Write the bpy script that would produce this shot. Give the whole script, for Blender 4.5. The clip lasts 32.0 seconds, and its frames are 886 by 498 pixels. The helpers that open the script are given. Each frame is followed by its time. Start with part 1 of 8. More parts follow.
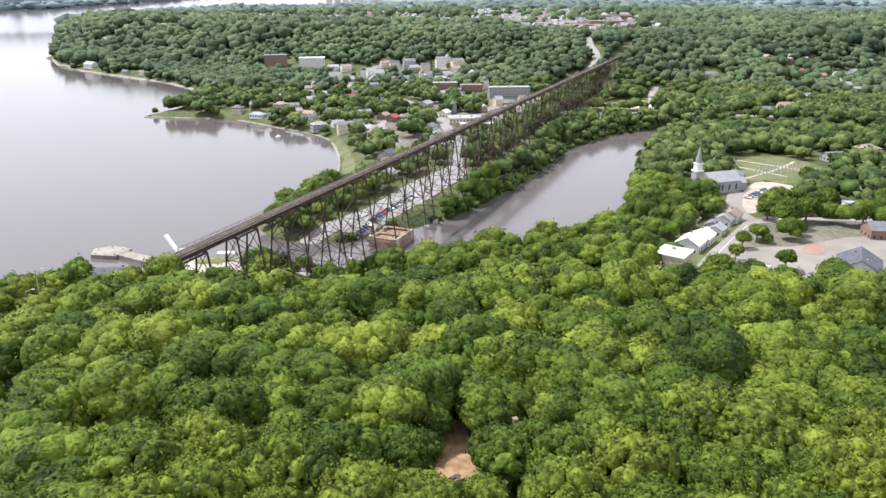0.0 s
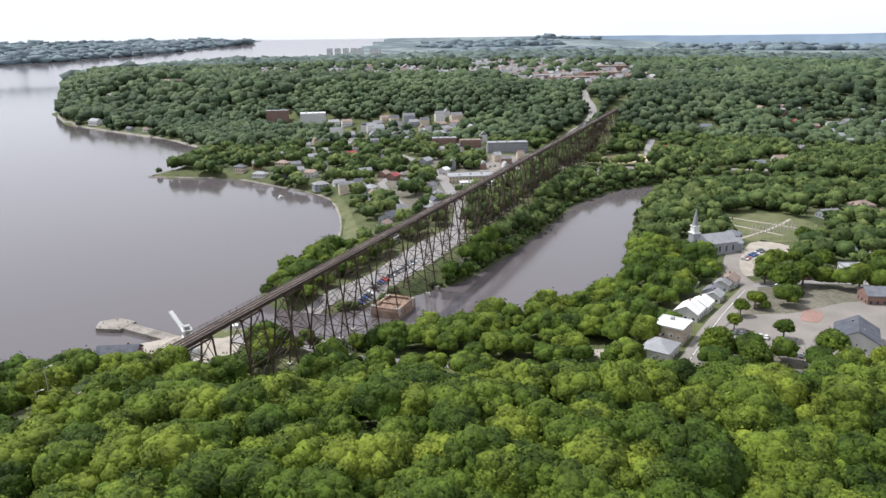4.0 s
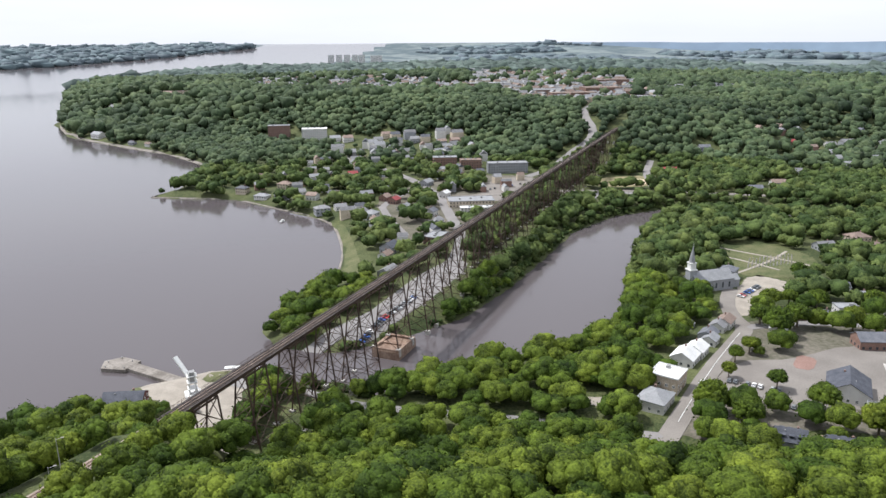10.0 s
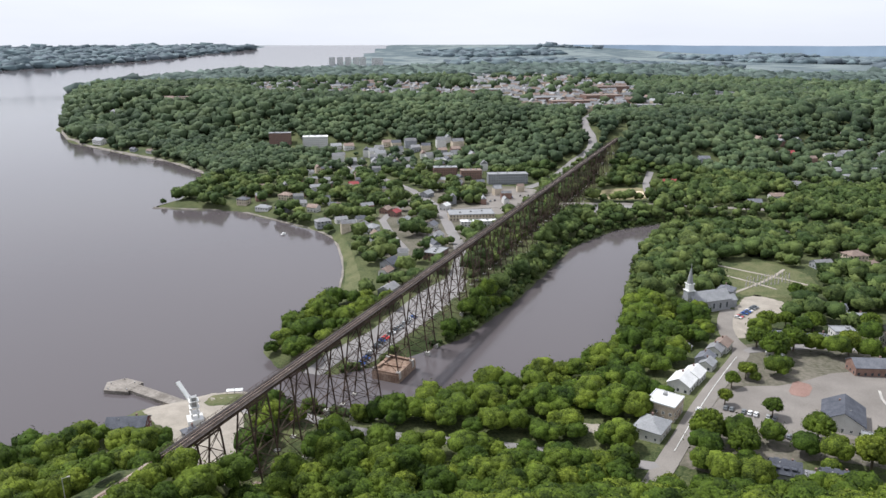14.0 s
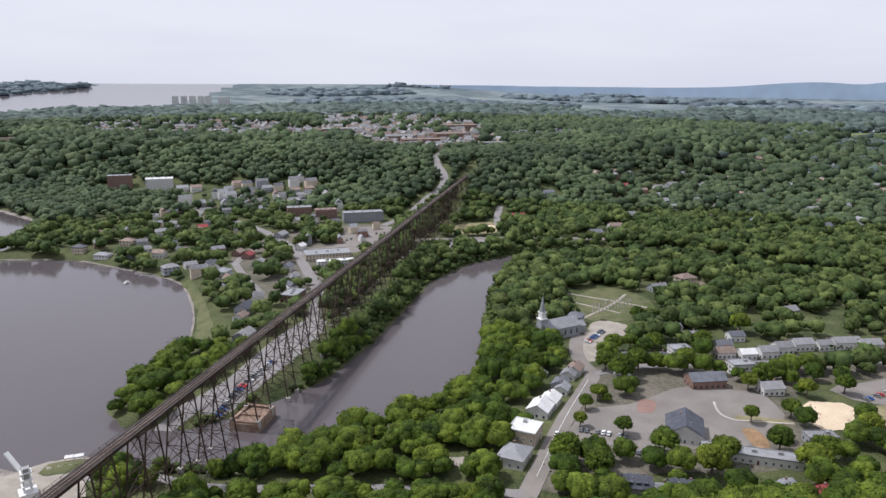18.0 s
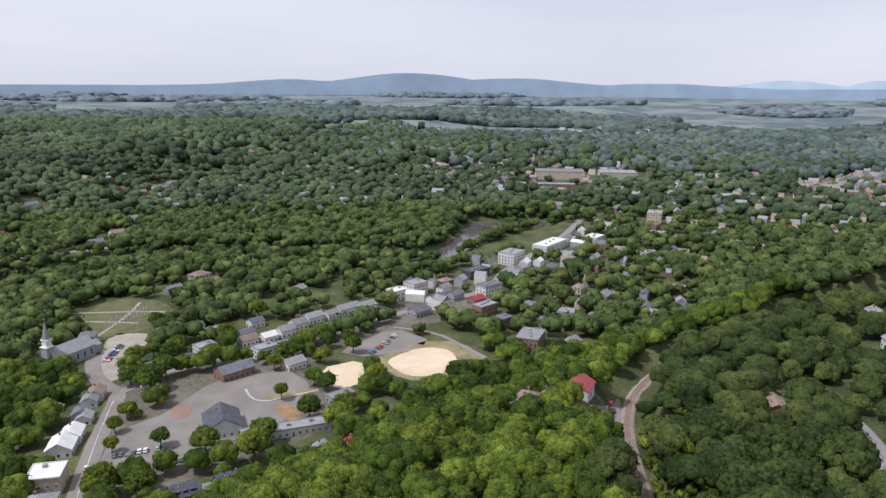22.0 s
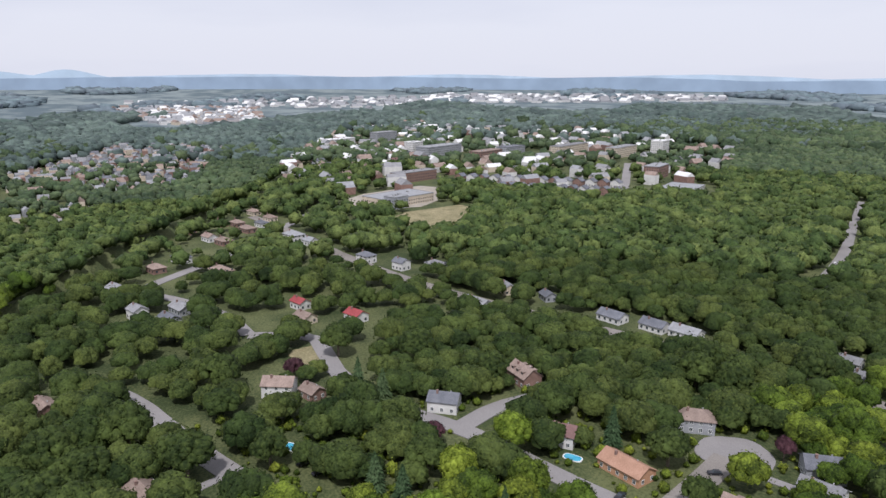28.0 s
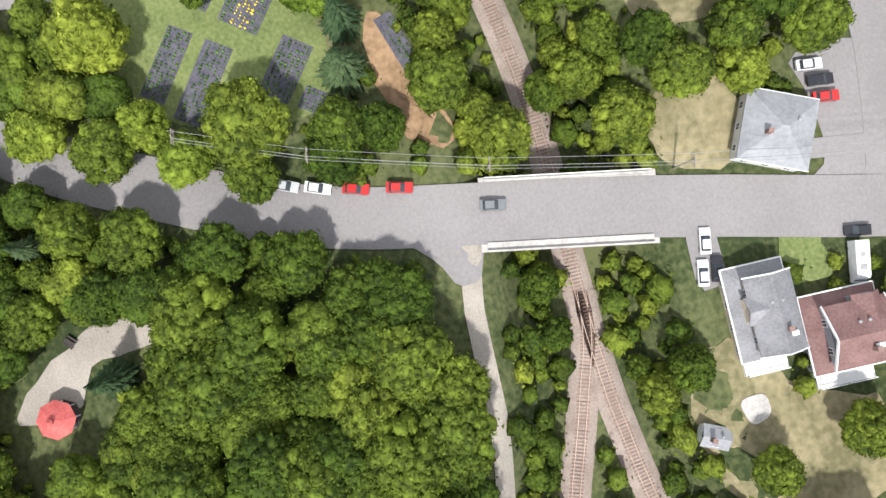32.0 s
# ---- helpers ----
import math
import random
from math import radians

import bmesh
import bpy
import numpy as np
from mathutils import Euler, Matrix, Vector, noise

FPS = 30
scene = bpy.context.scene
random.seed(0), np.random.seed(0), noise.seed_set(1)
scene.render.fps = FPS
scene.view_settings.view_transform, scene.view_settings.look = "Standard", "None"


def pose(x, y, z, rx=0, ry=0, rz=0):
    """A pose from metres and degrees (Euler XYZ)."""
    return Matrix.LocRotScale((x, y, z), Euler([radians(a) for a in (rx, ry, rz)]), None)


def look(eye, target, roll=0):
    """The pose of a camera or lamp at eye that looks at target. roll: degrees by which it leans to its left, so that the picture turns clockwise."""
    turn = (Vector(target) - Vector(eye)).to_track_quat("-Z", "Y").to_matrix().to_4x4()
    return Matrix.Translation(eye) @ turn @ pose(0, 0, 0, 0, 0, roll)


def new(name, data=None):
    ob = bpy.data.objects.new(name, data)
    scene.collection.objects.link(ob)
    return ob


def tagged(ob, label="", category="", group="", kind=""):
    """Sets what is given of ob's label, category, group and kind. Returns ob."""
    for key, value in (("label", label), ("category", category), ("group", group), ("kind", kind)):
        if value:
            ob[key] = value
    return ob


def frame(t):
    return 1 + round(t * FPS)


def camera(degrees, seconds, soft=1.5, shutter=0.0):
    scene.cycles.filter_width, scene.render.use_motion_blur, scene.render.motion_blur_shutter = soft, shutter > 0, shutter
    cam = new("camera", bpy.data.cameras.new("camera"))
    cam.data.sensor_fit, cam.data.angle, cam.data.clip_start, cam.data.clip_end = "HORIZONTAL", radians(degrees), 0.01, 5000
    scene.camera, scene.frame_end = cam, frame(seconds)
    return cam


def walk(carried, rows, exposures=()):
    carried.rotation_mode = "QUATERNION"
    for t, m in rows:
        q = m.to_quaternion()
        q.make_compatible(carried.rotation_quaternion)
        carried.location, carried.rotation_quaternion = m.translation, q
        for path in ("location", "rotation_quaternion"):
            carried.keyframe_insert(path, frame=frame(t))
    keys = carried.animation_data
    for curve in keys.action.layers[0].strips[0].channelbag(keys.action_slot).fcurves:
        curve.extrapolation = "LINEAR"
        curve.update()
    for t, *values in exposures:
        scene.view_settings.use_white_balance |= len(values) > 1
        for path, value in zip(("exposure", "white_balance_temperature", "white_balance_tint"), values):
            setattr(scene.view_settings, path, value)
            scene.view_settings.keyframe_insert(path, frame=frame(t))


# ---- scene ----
# ---- camera and its flight ----
cam = camera(62.6, 32.0)
PATH = [
    (0, 0, 0, 126.20, 70.39, 0.04, -0.10),
    (0.5, 0, 0, 128.05, 70.29, 0.11, -0.13),
    (1, 0, 0, 129.90, 70.26, 0.18, -0.14),
    (1.5, 0, 0, 131.74, 70.22, 0.25, -0.15),
    (2, 0, 0, 133.59, 70.17, 0.31, -0.16),
    (2.5, 0, 0, 135.44, 71.40, 0.40, -0.18),
    (3, 0, 0, 137.29, 73.43, 0.53, -0.21),
    (3.5, 0, 0, 139.14, 73.63, 0.72, -0.25),
    (5.5, 0, 0, 146.53, 73.86, 0.56, -0.25),
    (6, 0, 0, 148.38, 73.78, 0.64, -0.27),
    (6.5, 0, 0, 150.23, 73.76, 0.66, -0.28),
    (7, 0, 0, 152.07, 73.77, 0.62, -0.28),
    (7.5, 0, 0, 153.92, 73.78, 0.60, -0.27),
    (8, 0, 0, 155.77, 73.79, 0.55, -0.27),
    (8.5, 0, 0, 157.62, 73.80, 0.50, -0.26),
    (9, 0, 0, 159.47, 73.80, 0.47, -0.24),
    (9.5, 0, 0, 161.31, 73.80, 0.42, -0.20),
    (10, 0, 0, 163.16, 73.81, 0.38, -0.17),
    (10.5, 0, 0, 165.01, 73.79, 0.32, -0.17),
    (11, 0, 0, 166.86, 73.79, 0.27, -0.14),
    (11.5, 0, 0, 168.71, 73.78, 0.21, -0.12),
    (12, 0, 0, 170.56, 73.78, 0.20, -0.11),
    (12.5, 0, 0, 172.40, 73.79, 0.14, -0.11),
    (13, 0, 0, 174.25, 73.79, 0.13, -0.10),
    (13.5, 0, 0, 175.72, 73.81, 0.13, -0.10),
    (15.5, 0, 0, 177.00, 73.69, -0.06, -0.09),
    (16, 0, 0, 177.00, 76.47, -0.06, -0.14),
    (16.5, 0, 0, 177.00, 76.70, -0.07, -0.19),
    (17, 0, 0, 177.00, 76.72, -0.16, -2.23),
    (17.5, 0, 0, 177.00, 76.73, -0.27, -6.71),
    (18, 0, 0, 177.00, 76.75, -0.36, -11.50),
    (18.5, 0, 0, 177.00, 76.78, -0.43, -16.26),
    (19, 0, 0, 177.00, 76.80, -0.44, -21.01),
    (19.5, 0, 0, 177.00, 76.81, -0.44, -25.74),
    (20, 0, 0, 177.00, 76.81, -0.52, -30.49),
    (20.5, 0, 0, 177.00, 76.81, -0.40, -35.33),
    (21, 0, 0, 177.00, 76.80, -0.44, -40.05),
    (21.5, 0, 0, 177.00, 76.81, -0.42, -44.83),
    (22, 0, 0, 177.00, 76.80, -0.43, -49.59),
    (22.5, 0, 0, 177.00, 76.82, -0.45, -54.39),
    (23, 0, 0, 177.00, 76.84, -0.45, -59.15),
    (23.5, 0, 0, 177.00, 76.83, -0.40, -63.89),
    (24, 0, 0, 177.00, 76.85, -0.42, -68.64),
    (24.5, 0, 0, 177.00, 76.81, -0.43, -73.21),
    (25, 0, 0, 177.00, 76.78, -0.41, -77.96),
    (25.5, 0, 0, 177.00, 76.73, -0.39, -82.72),
    (26, 0, 0, 177.00, 76.67, -0.38, -87.47),
    (26.5, 0, 0, 177.00, 76.59, -0.38, -92.14),
    (28.5, 0, 0, 177.00, 76.27, -0.21, -108.34),
    (29, 0, 0, 177.00, 76.21, -0.13, -108.34),
    (29.5, 0, 0, 177.00, 66.86, -0.18, -108.32),
    (30, 0, 0, 177.00, 53.29, -0.27, -108.24),
    (30.5, 0, 0, 177.00, 39.94, -0.25, -108.19),
    (31, 0, 0, 177.00, 26.67, -0.32, -108.15),
    (31.5, 0, 0, 177.00, 13.90, -0.37, -108.00),
    (32, 0, 0, 177.00, 2.06, -0.26, -107.65),
]
walk(cam, [(row[0], pose(*row[1:])) for row in PATH],
     [(0, 1.02, 6300, 10), (2, 1.02, 6300, 10), (3.2, 0.52, 6250, 10), (13.5, 0.32, 6200, 10), (16.5, 0.12, 6150, 12), (19, 0.0, 6100, 15), (28.5, 0.0, 6100, 15), (29.2, 0.0, 6100, 15), (30, 0.60, 6300, 10), (31, 0.60, 6300, 10), (32, 0.70, 6300, 10)])

# ---- overcast sky, with a soft sun ----
SUN_AZ, SUN_EL = radians(-66), radians(58)       # clockwise from +y
world = bpy.data.worlds.new("overcast_sky")
scene.world = world
world.use_nodes = True
wn, wl = world.node_tree.nodes, world.node_tree.links
wn.clear()
w_out, w_bg, w_sky = wn.new("ShaderNodeOutputWorld"), wn.new("ShaderNodeBackground"), wn.new("ShaderNodeTexSky")
w_sky.sky_type, w_sky.sun_disc, w_sky.sun_elevation, w_sky.sun_rotation = "NISHITA", False, SUN_EL, SUN_AZ
w_sky.air_density, w_sky.dust_density = 1.0, 2.0
w_coord, w_map, w_noise = wn.new("ShaderNodeTexCoord"), wn.new("ShaderNodeMapping"), wn.new("ShaderNodeTexNoise")
w_map.inputs["Scale"].default_value = (1.2, 1.2, 7.0)
w_noise.inputs["Scale"].default_value, w_noise.inputs["Detail"].default_value = 1.3, 5
w_ramp, w_mix = wn.new("ShaderNodeValToRGB"), wn.new("ShaderNodeMixRGB")
w_ramp.color_ramp.elements[0].position, w_ramp.color_ramp.elements[0].color = 0.30, (7.4, 7.6, 8.3, 1)
w_ramp.color_ramp.elements[1].position, w_ramp.color_ramp.elements[1].color = 0.62, (8.6, 8.7, 9.1, 1)
w_mix.inputs[0].default_value = 0.9
wl.new(w_coord.outputs["Generated"], w_map.inputs["Vector"])
wl.new(w_map.outputs["Vector"], w_noise.inputs["Vector"])
wl.new(w_noise.outputs["Fac"], w_ramp.inputs["Fac"])
wl.new(w_sky.outputs["Color"], w_mix.inputs[1])
wl.new(w_ramp.outputs["Color"], w_mix.inputs[2])
wl.new(w_mix.outputs["Color"], w_bg.inputs["Color"])
w_bg.inputs["Strength"].default_value = 0.097
wl.new(w_bg.outputs["Background"], w_out.inputs["Surface"])
sun = new("sun", bpy.data.lights.new("sun", "SUN"))
sun.data.energy, sun.data.angle, sun.data.color = 3.8, radians(3), (1.0, 0.965, 0.91)
sun.matrix_world = look((math.sin(SUN_AZ) * math.cos(SUN_EL) * 400, math.cos(SUN_AZ) * math.cos(SUN_EL) * 400, math.sin(SUN_EL) * 400), (0, 0, 0))

# ---- materials ----
def material(name, dark, light, grain=1.0, rough=0.8, bump=0.3, metal=0.0, stain=0.12, vary=0.0, island=0.0, leaf=0.0, spread=0.5, relief=0.05, tone=0.0):
    """Two colours mixed by noise of two sizes: grain and stain, in cycles a metre. vary, island: how far single objects and single
    pieces differ in lightness; leaf: the share of light that goes through."""
    m = bpy.data.materials.new(name)
    m.use_nodes = True
    n, l = m.node_tree.nodes, m.node_tree.links
    n.clear()
    out, bsdf, at = n.new("ShaderNodeOutputMaterial"), n.new("ShaderNodeBsdfPrincipled"), n.new("ShaderNodeTexCoord")
    fine, wide, both = n.new("ShaderNodeTexNoise"), n.new("ShaderNodeTexNoise"), n.new("ShaderNodeMath")
    fine.inputs["Scale"].default_value, fine.inputs["Detail"].default_value = grain, 4
    wide.inputs["Scale"].default_value, wide.inputs["Detail"].default_value = stain, 3
    l.new(at.outputs["Object"], fine.inputs["Vector"])
    l.new(at.outputs["Object"], wide.inputs["Vector"])
    both.operation = "ADD"
    l.new(fine.outputs["Fac"], both.inputs[0])
    l.new(wide.outputs["Fac"], both.inputs[1])
    ramp = n.new("ShaderNodeMapRange")
    ramp.inputs["From Min"].default_value, ramp.inputs["From Max"].default_value = 1 - 0.5 * spread, 1 + 0.5 * spread
    l.new(both.outputs[0], ramp.inputs["Value"])
    mix = n.new("ShaderNodeMixRGB")
    mix.inputs[1].default_value, mix.inputs[2].default_value = (*dark, 1), (*light, 1)
    l.new(ramp.outputs[0], mix.inputs[0])
    colour = mix.outputs[0]
    if tone:
        attr, hue = n.new("ShaderNodeAttribute"), n.new("ShaderNodeHueSaturation")
        attr.attribute_name = "tone"
        for socket, base, slope in (("Value", 1.0, tone), ("Hue", 0.5, -0.02)):
            scaled = n.new("ShaderNodeMath")
            scaled.operation = "MULTIPLY_ADD"
            scaled.inputs[1].default_value, scaled.inputs[2].default_value = slope, base
            l.new(attr.outputs["Fac"], scaled.inputs[0])
            l.new(scaled.outputs[0], hue.inputs[socket])
        l.new(colour, hue.inputs["Color"])
        colour = hue.outputs[0]
    for amount, node, socket in ((vary, "ShaderNodeObjectInfo", "Random"), (island, "ShaderNodeNewGeometry", "Random Per Island")):
        if amount:
            source, span, hue = n.new(node), n.new("ShaderNodeMapRange"), n.new("ShaderNodeHueSaturation")
            span.inputs["To Min"].default_value, span.inputs["To Max"].default_value = 1 - amount, 1 + amount
            l.new(source.outputs[socket], span.inputs["Value"])
            l.new(span.outputs[0], hue.inputs["Value"])
            if leaf and socket == "Random":
                shift = n.new("ShaderNodeMapRange")
                shift.inputs["To Min"].default_value, shift.inputs["To Max"].default_value = 0.527, 0.491
                l.new(source.outputs[socket], shift.inputs["Value"])
                l.new(shift.outputs[0], hue.inputs["Hue"])
            l.new(colour, hue.inputs["Color"])
            colour = hue.outputs[0]
    l.new(colour, bsdf.inputs["Base Color"])
    bsdf.inputs["Roughness"].default_value, bsdf.inputs["Metallic"].default_value = rough, metal
    bsdf.inputs["Specular IOR Level"].default_value = 0.3 if leaf == 0 else 0.12
    if bump:
        b = n.new("ShaderNodeBump")
        b.inputs["Strength"].default_value, b.inputs["Distance"].default_value = bump, relief
        l.new(fine.outputs["Fac"], b.inputs["Height"])
        l.new(b.outputs[0], bsdf.inputs["Normal"])
    if leaf:
        through_leaf, blend = n.new("ShaderNodeBsdfTranslucent"), n.new("ShaderNodeMixShader")
        l.new(colour, through_leaf.inputs["Color"])
        blend.inputs[0].default_value = leaf
        l.new(bsdf.outputs[0], blend.inputs[1])
        l.new(through_leaf.outputs[0], blend.inputs[2])
        l.new(blend.outputs[0], out.inputs["Surface"])
    else:
        l.new(bsdf.outputs[0], out.inputs["Surface"])
    return m


GROUND = material("grass_and_earth", (0.028, 0.042, 0.013), (0.098, 0.108, 0.044), 0.9, 0.95, 0.6, stain=0.045, relief=0.3, spread=0.4)
# far ground: haze put into the base colour, bluer and paler
FAR_GROUND = material("haze_tinted_fields_and_woods", (0.076, 0.104, 0.116), (0.168, 0.200, 0.200), 0.012, 0.95, 0, stain=0.0035, spread=0.22)
LAWN = material("mown_lawn", (0.085, 0.115, 0.034), (0.18, 0.205, 0.078), 1.5, 0.95, 0.3, stain=0.1)
ROUGH_LAWN = material("rough_olive_grass", (0.055, 0.075, 0.026), (0.135, 0.13, 0.066), 0.9, 0.95, 0.4, stain=0.09)
VILLAGE_GROUND = material("packed_gravel_and_weeds", (0.07, 0.07, 0.045), (0.165, 0.147, 0.122), 0.5, 0.95, 0.3, stain=0.05)
DRY_LAWN = material("dry_lawn", (0.13, 0.12, 0.06), (0.28, 0.24, 0.14), 0.8, 0.95, 0.3, stain=0.12)
ASPHALT = material("worn_asphalt", (0.158, 0.143, 0.130), (0.228, 0.208, 0.190), 2.0, 0.9, 0.15, stain=0.06)
PALE_ROAD = material("sun_bleached_asphalt", (0.186, 0.176, 0.174), (0.238, 0.225, 0.221), 2.0, 0.9, 0.15, stain=0.05)
DARK_ROAD = material("fresh_asphalt", (0.07, 0.07, 0.075), (0.13, 0.13, 0.13), 2.0, 0.9, 0.15, stain=0.06)
WHARF_STONE = material("old_wharf_concrete", (0.13, 0.115, 0.10), (0.27, 0.245, 0.22), 0.8, 0.9, 0.3, stain=0.1)
GRAVEL = material("pale_gravel", (0.235, 0.21, 0.18), (0.35, 0.315, 0.27), 3.0, 0.95, 0.3, stain=0.15)
SAND = material("infield_sand", (0.50, 0.40, 0.28), (0.62, 0.51, 0.37), 1.0, 0.95, 0.2, stain=0.08)
BALLAST = material("brown_ballast", (0.21, 0.165, 0.14), (0.32, 0.265, 0.23), 2.5, 0.95, 0.5, stain=0.2)
EARTH = material("bare_earth", (0.16, 0.10, 0.055), (0.32, 0.21, 0.12), 1.0, 0.95, 0.4, stain=0.15)
CONCRETE = material("weathered_concrete", (0.30, 0.285, 0.265), (0.46, 0.44, 0.41), 1.5, 0.85, 0.2, stain=0.15)
PIER_STONE = material("rusty_pier_concrete", (0.17, 0.105, 0.075), (0.32, 0.235, 0.18), 0.8, 0.9, 0.3, stain=0.25)
STEEL = material("dark_rusted_steel", (0.035, 0.022, 0.018), (0.085, 0.052, 0.038), 2.0, 0.75, 0.2, stain=0.2)
TIE = material("weathered_ties", (0.036, 0.030, 0.029), (0.080, 0.067, 0.062), 3.0, 0.9, 0.3, vary=0.2, island=0.25)
RAIL_STEEL = material("rusty_rail", (0.30, 0.21, 0.16), (0.46, 0.36, 0.30), 3.0, 0.45, 0.1, metal=0.3)
LEAVES = material("spring_leaves", (0.024, 0.038, 0.005), (0.132, 0.172, 0.021), 1.6, 0.7, 0.9, stain=0.16, vary=0.34, island=0.24, leaf=0.14, relief=0.5, tone=0.4, spread=0.42)
# leaf colour darkened to stand in for cloud shade over plateau and gardens
SHADED_GARDEN_LEAVES = material("shade_darkened_leaves", (0.015, 0.027, 0.007), (0.063, 0.088, 0.022), 1.3, 0.75, 0.8, stain=0.09, island=0.18, leaf=0.1, relief=0.6, tone=0.3, spread=0.42)
# WOODS and FAR_WOODS: blue raised in the colour to stand in for haze
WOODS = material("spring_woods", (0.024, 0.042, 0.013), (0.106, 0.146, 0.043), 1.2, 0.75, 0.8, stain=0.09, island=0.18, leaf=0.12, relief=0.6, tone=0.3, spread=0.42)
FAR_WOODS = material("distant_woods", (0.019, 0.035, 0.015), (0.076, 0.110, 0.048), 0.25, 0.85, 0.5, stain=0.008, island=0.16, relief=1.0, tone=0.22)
# these two carry haze in their colour: blue and pale for the farthest woods
DISTANT_WOODS = material("haze_blued_woods", (0.042, 0.064, 0.058), (0.100, 0.134, 0.116), 0.06, 0.85, 0.4, stain=0.005, island=0.18, relief=1.0, tone=0.2)
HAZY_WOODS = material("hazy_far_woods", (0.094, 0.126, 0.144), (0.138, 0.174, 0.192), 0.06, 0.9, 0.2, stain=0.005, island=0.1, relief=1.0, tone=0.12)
LIME_LEAVES = material("lime_green_leaves", (0.058, 0.084, 0.008), (0.205, 0.252, 0.032), 1.3, 0.7, 0.9, stain=0.16, vary=0.15, island=0.24, leaf=0.14, relief=0.5, spread=0.42)
NEEDLES = material("conifer_needles", (0.022, 0.042, 0.016), (0.075, 0.11, 0.05), 1.2, 0.8, 0.4, vary=0.2, island=0.2, leaf=0.08)
BLUE_NEEDLES = material("blue_spruce_needles", (0.06, 0.08, 0.07), (0.15, 0.18, 0.165), 1.2, 0.8, 0.4, vary=0.1, island=0.2, leaf=0.05)
PURPLE_LEAVES = material("purple_leaves", (0.028, 0.012, 0.016), (0.075, 0.035, 0.04), 0.8, 0.7, 0.4, vary=0.2, island=0.2, leaf=0.15)
BARK = material("grey_bark", (0.10, 0.08, 0.06), (0.22, 0.18, 0.14), 4.0, 0.95, 0.6)


# ---- mesh helpers ----
class Solid:
    """Gathers corners and faces for one mesh."""

    def __init__(self):
        self.v, self.f, self.m = [], [], []

    def add(self, verts, faces, slot=0):
        k = len(self.v)
        self.v += [tuple(p) for p in verts]
        self.f += [tuple(k + i for i in f) for f in faces]
        self.m += [slot] * len(faces)
        return self

    def box(self, x0, y0, z0, x1, y1, z1, slot=0):
        c = [(x, y, z) for z in (z0, z1) for x, y in ((x0, y0), (x1, y0), (x1, y1), (x0, y1))]
        return self.add(c, [(3, 2, 1, 0), (4, 5, 6, 7), (0, 1, 5, 4), (1, 2, 6, 5), (2, 3, 7, 6), (3, 0, 4, 7)], slot)

    def beam(self, p, q, w, d=0, slot=0):
        p, q = Vector(p), Vector(q)
        way = (q - p).normalized()
        side = way.cross(Vector((0, 0, 1)))
        side = (side if side.length > 1e-3 else Vector((1, 0, 0))).normalized()
        top = side.cross(way) * ((d or w) / 2)
        side *= w / 2
        c = [e + a * side + b * top for e in (p, q) for a, b in ((-1, -1), (1, -1), (1, 1), (-1, 1))]
        return self.add(c, [(3, 2, 1, 0), (4, 5, 6, 7), (0, 1, 5, 4), (1, 2, 6, 5), (2, 3, 7, 6), (3, 0, 4, 7)], slot)

    def tube(self, p, q, r0, r1, n=8, slot=0):
        p, q = Vector(p), Vector(q)
        way = (q - p).normalized()
        a = way.orthogonal().normalized()
        b = way.cross(a)
        c = [e + r * (math.cos(6.2832 * i / n) * a + math.sin(6.2832 * i / n) * b) for e, r in ((p, r0), (q, r1)) for i in range(n)]
        return self.add(c, [(i, (i + 1) % n, n + (i + 1) % n, n + i) for i in range(n)] + [tuple(range(n))[::-1], tuple(range(n, 2 * n))], slot)

    def prism(self, outline, z0, z1, slot=0):
        n = len(outline)
        c = [(x, y, z) for z in (z0, z1) for x, y in outline]
        return self.add(c, [(i, (i + 1) % n, n + (i + 1) % n, n + i) for i in range(n)] + [tuple(range(n))[::-1], tuple(range(n, 2 * n))], slot)

    def mesh(self, name, *materials):
        me = bpy.data.meshes.new(name)
        me.from_pydata(self.v, [], self.f)
        for m in materials:
            me.materials.append(m)
        if len(materials) > 1:
            me.polygons.foreach_set("material_index", self.m)
        me.update()
        return me


def part(name, solid, mat, parent=None, label=""):
    """Links a Solid (or a mesh) as one mesh object, under a thing or a part."""
    ob = new(name, solid if isinstance(solid, bpy.types.Mesh) else solid.mesh(name, *(mat if isinstance(mat, tuple) else (mat,))))
    ob.parent = parent
    return tagged(ob, label)


def thing(name, m, label, category, group=""):
    ob = new(name)
    ob.matrix_basis = m
    return tagged(ob, label, category, group)


def big_mesh(name, verts, faces, mat, flat=True, tones=None):
    """A mesh from arrays: verts n x 3, faces n x 3 or n x 4."""
    me = bpy.data.meshes.new(name)
    n, k = faces.shape
    me.vertices.add(len(verts))
    me.vertices.foreach_set("co", np.ascontiguousarray(verts, np.float32).ravel())
    me.loops.add(n * k)
    me.loops.foreach_set("vertex_index", np.ascontiguousarray(faces, np.int32).ravel())
    me.polygons.add(n)
    me.polygons.foreach_set("loop_start", np.arange(0, n * k, k, dtype=np.int32))
    me.polygons.foreach_set("use_smooth", np.full(n, not flat))
    me.materials.append(mat)
    if tones is not None:
        me.attributes.new("tone", "FLOAT", "POINT").data.foreach_set("value", np.ascontiguousarray(tones, np.float32))
    me.update(calc_edges=True)
    return me


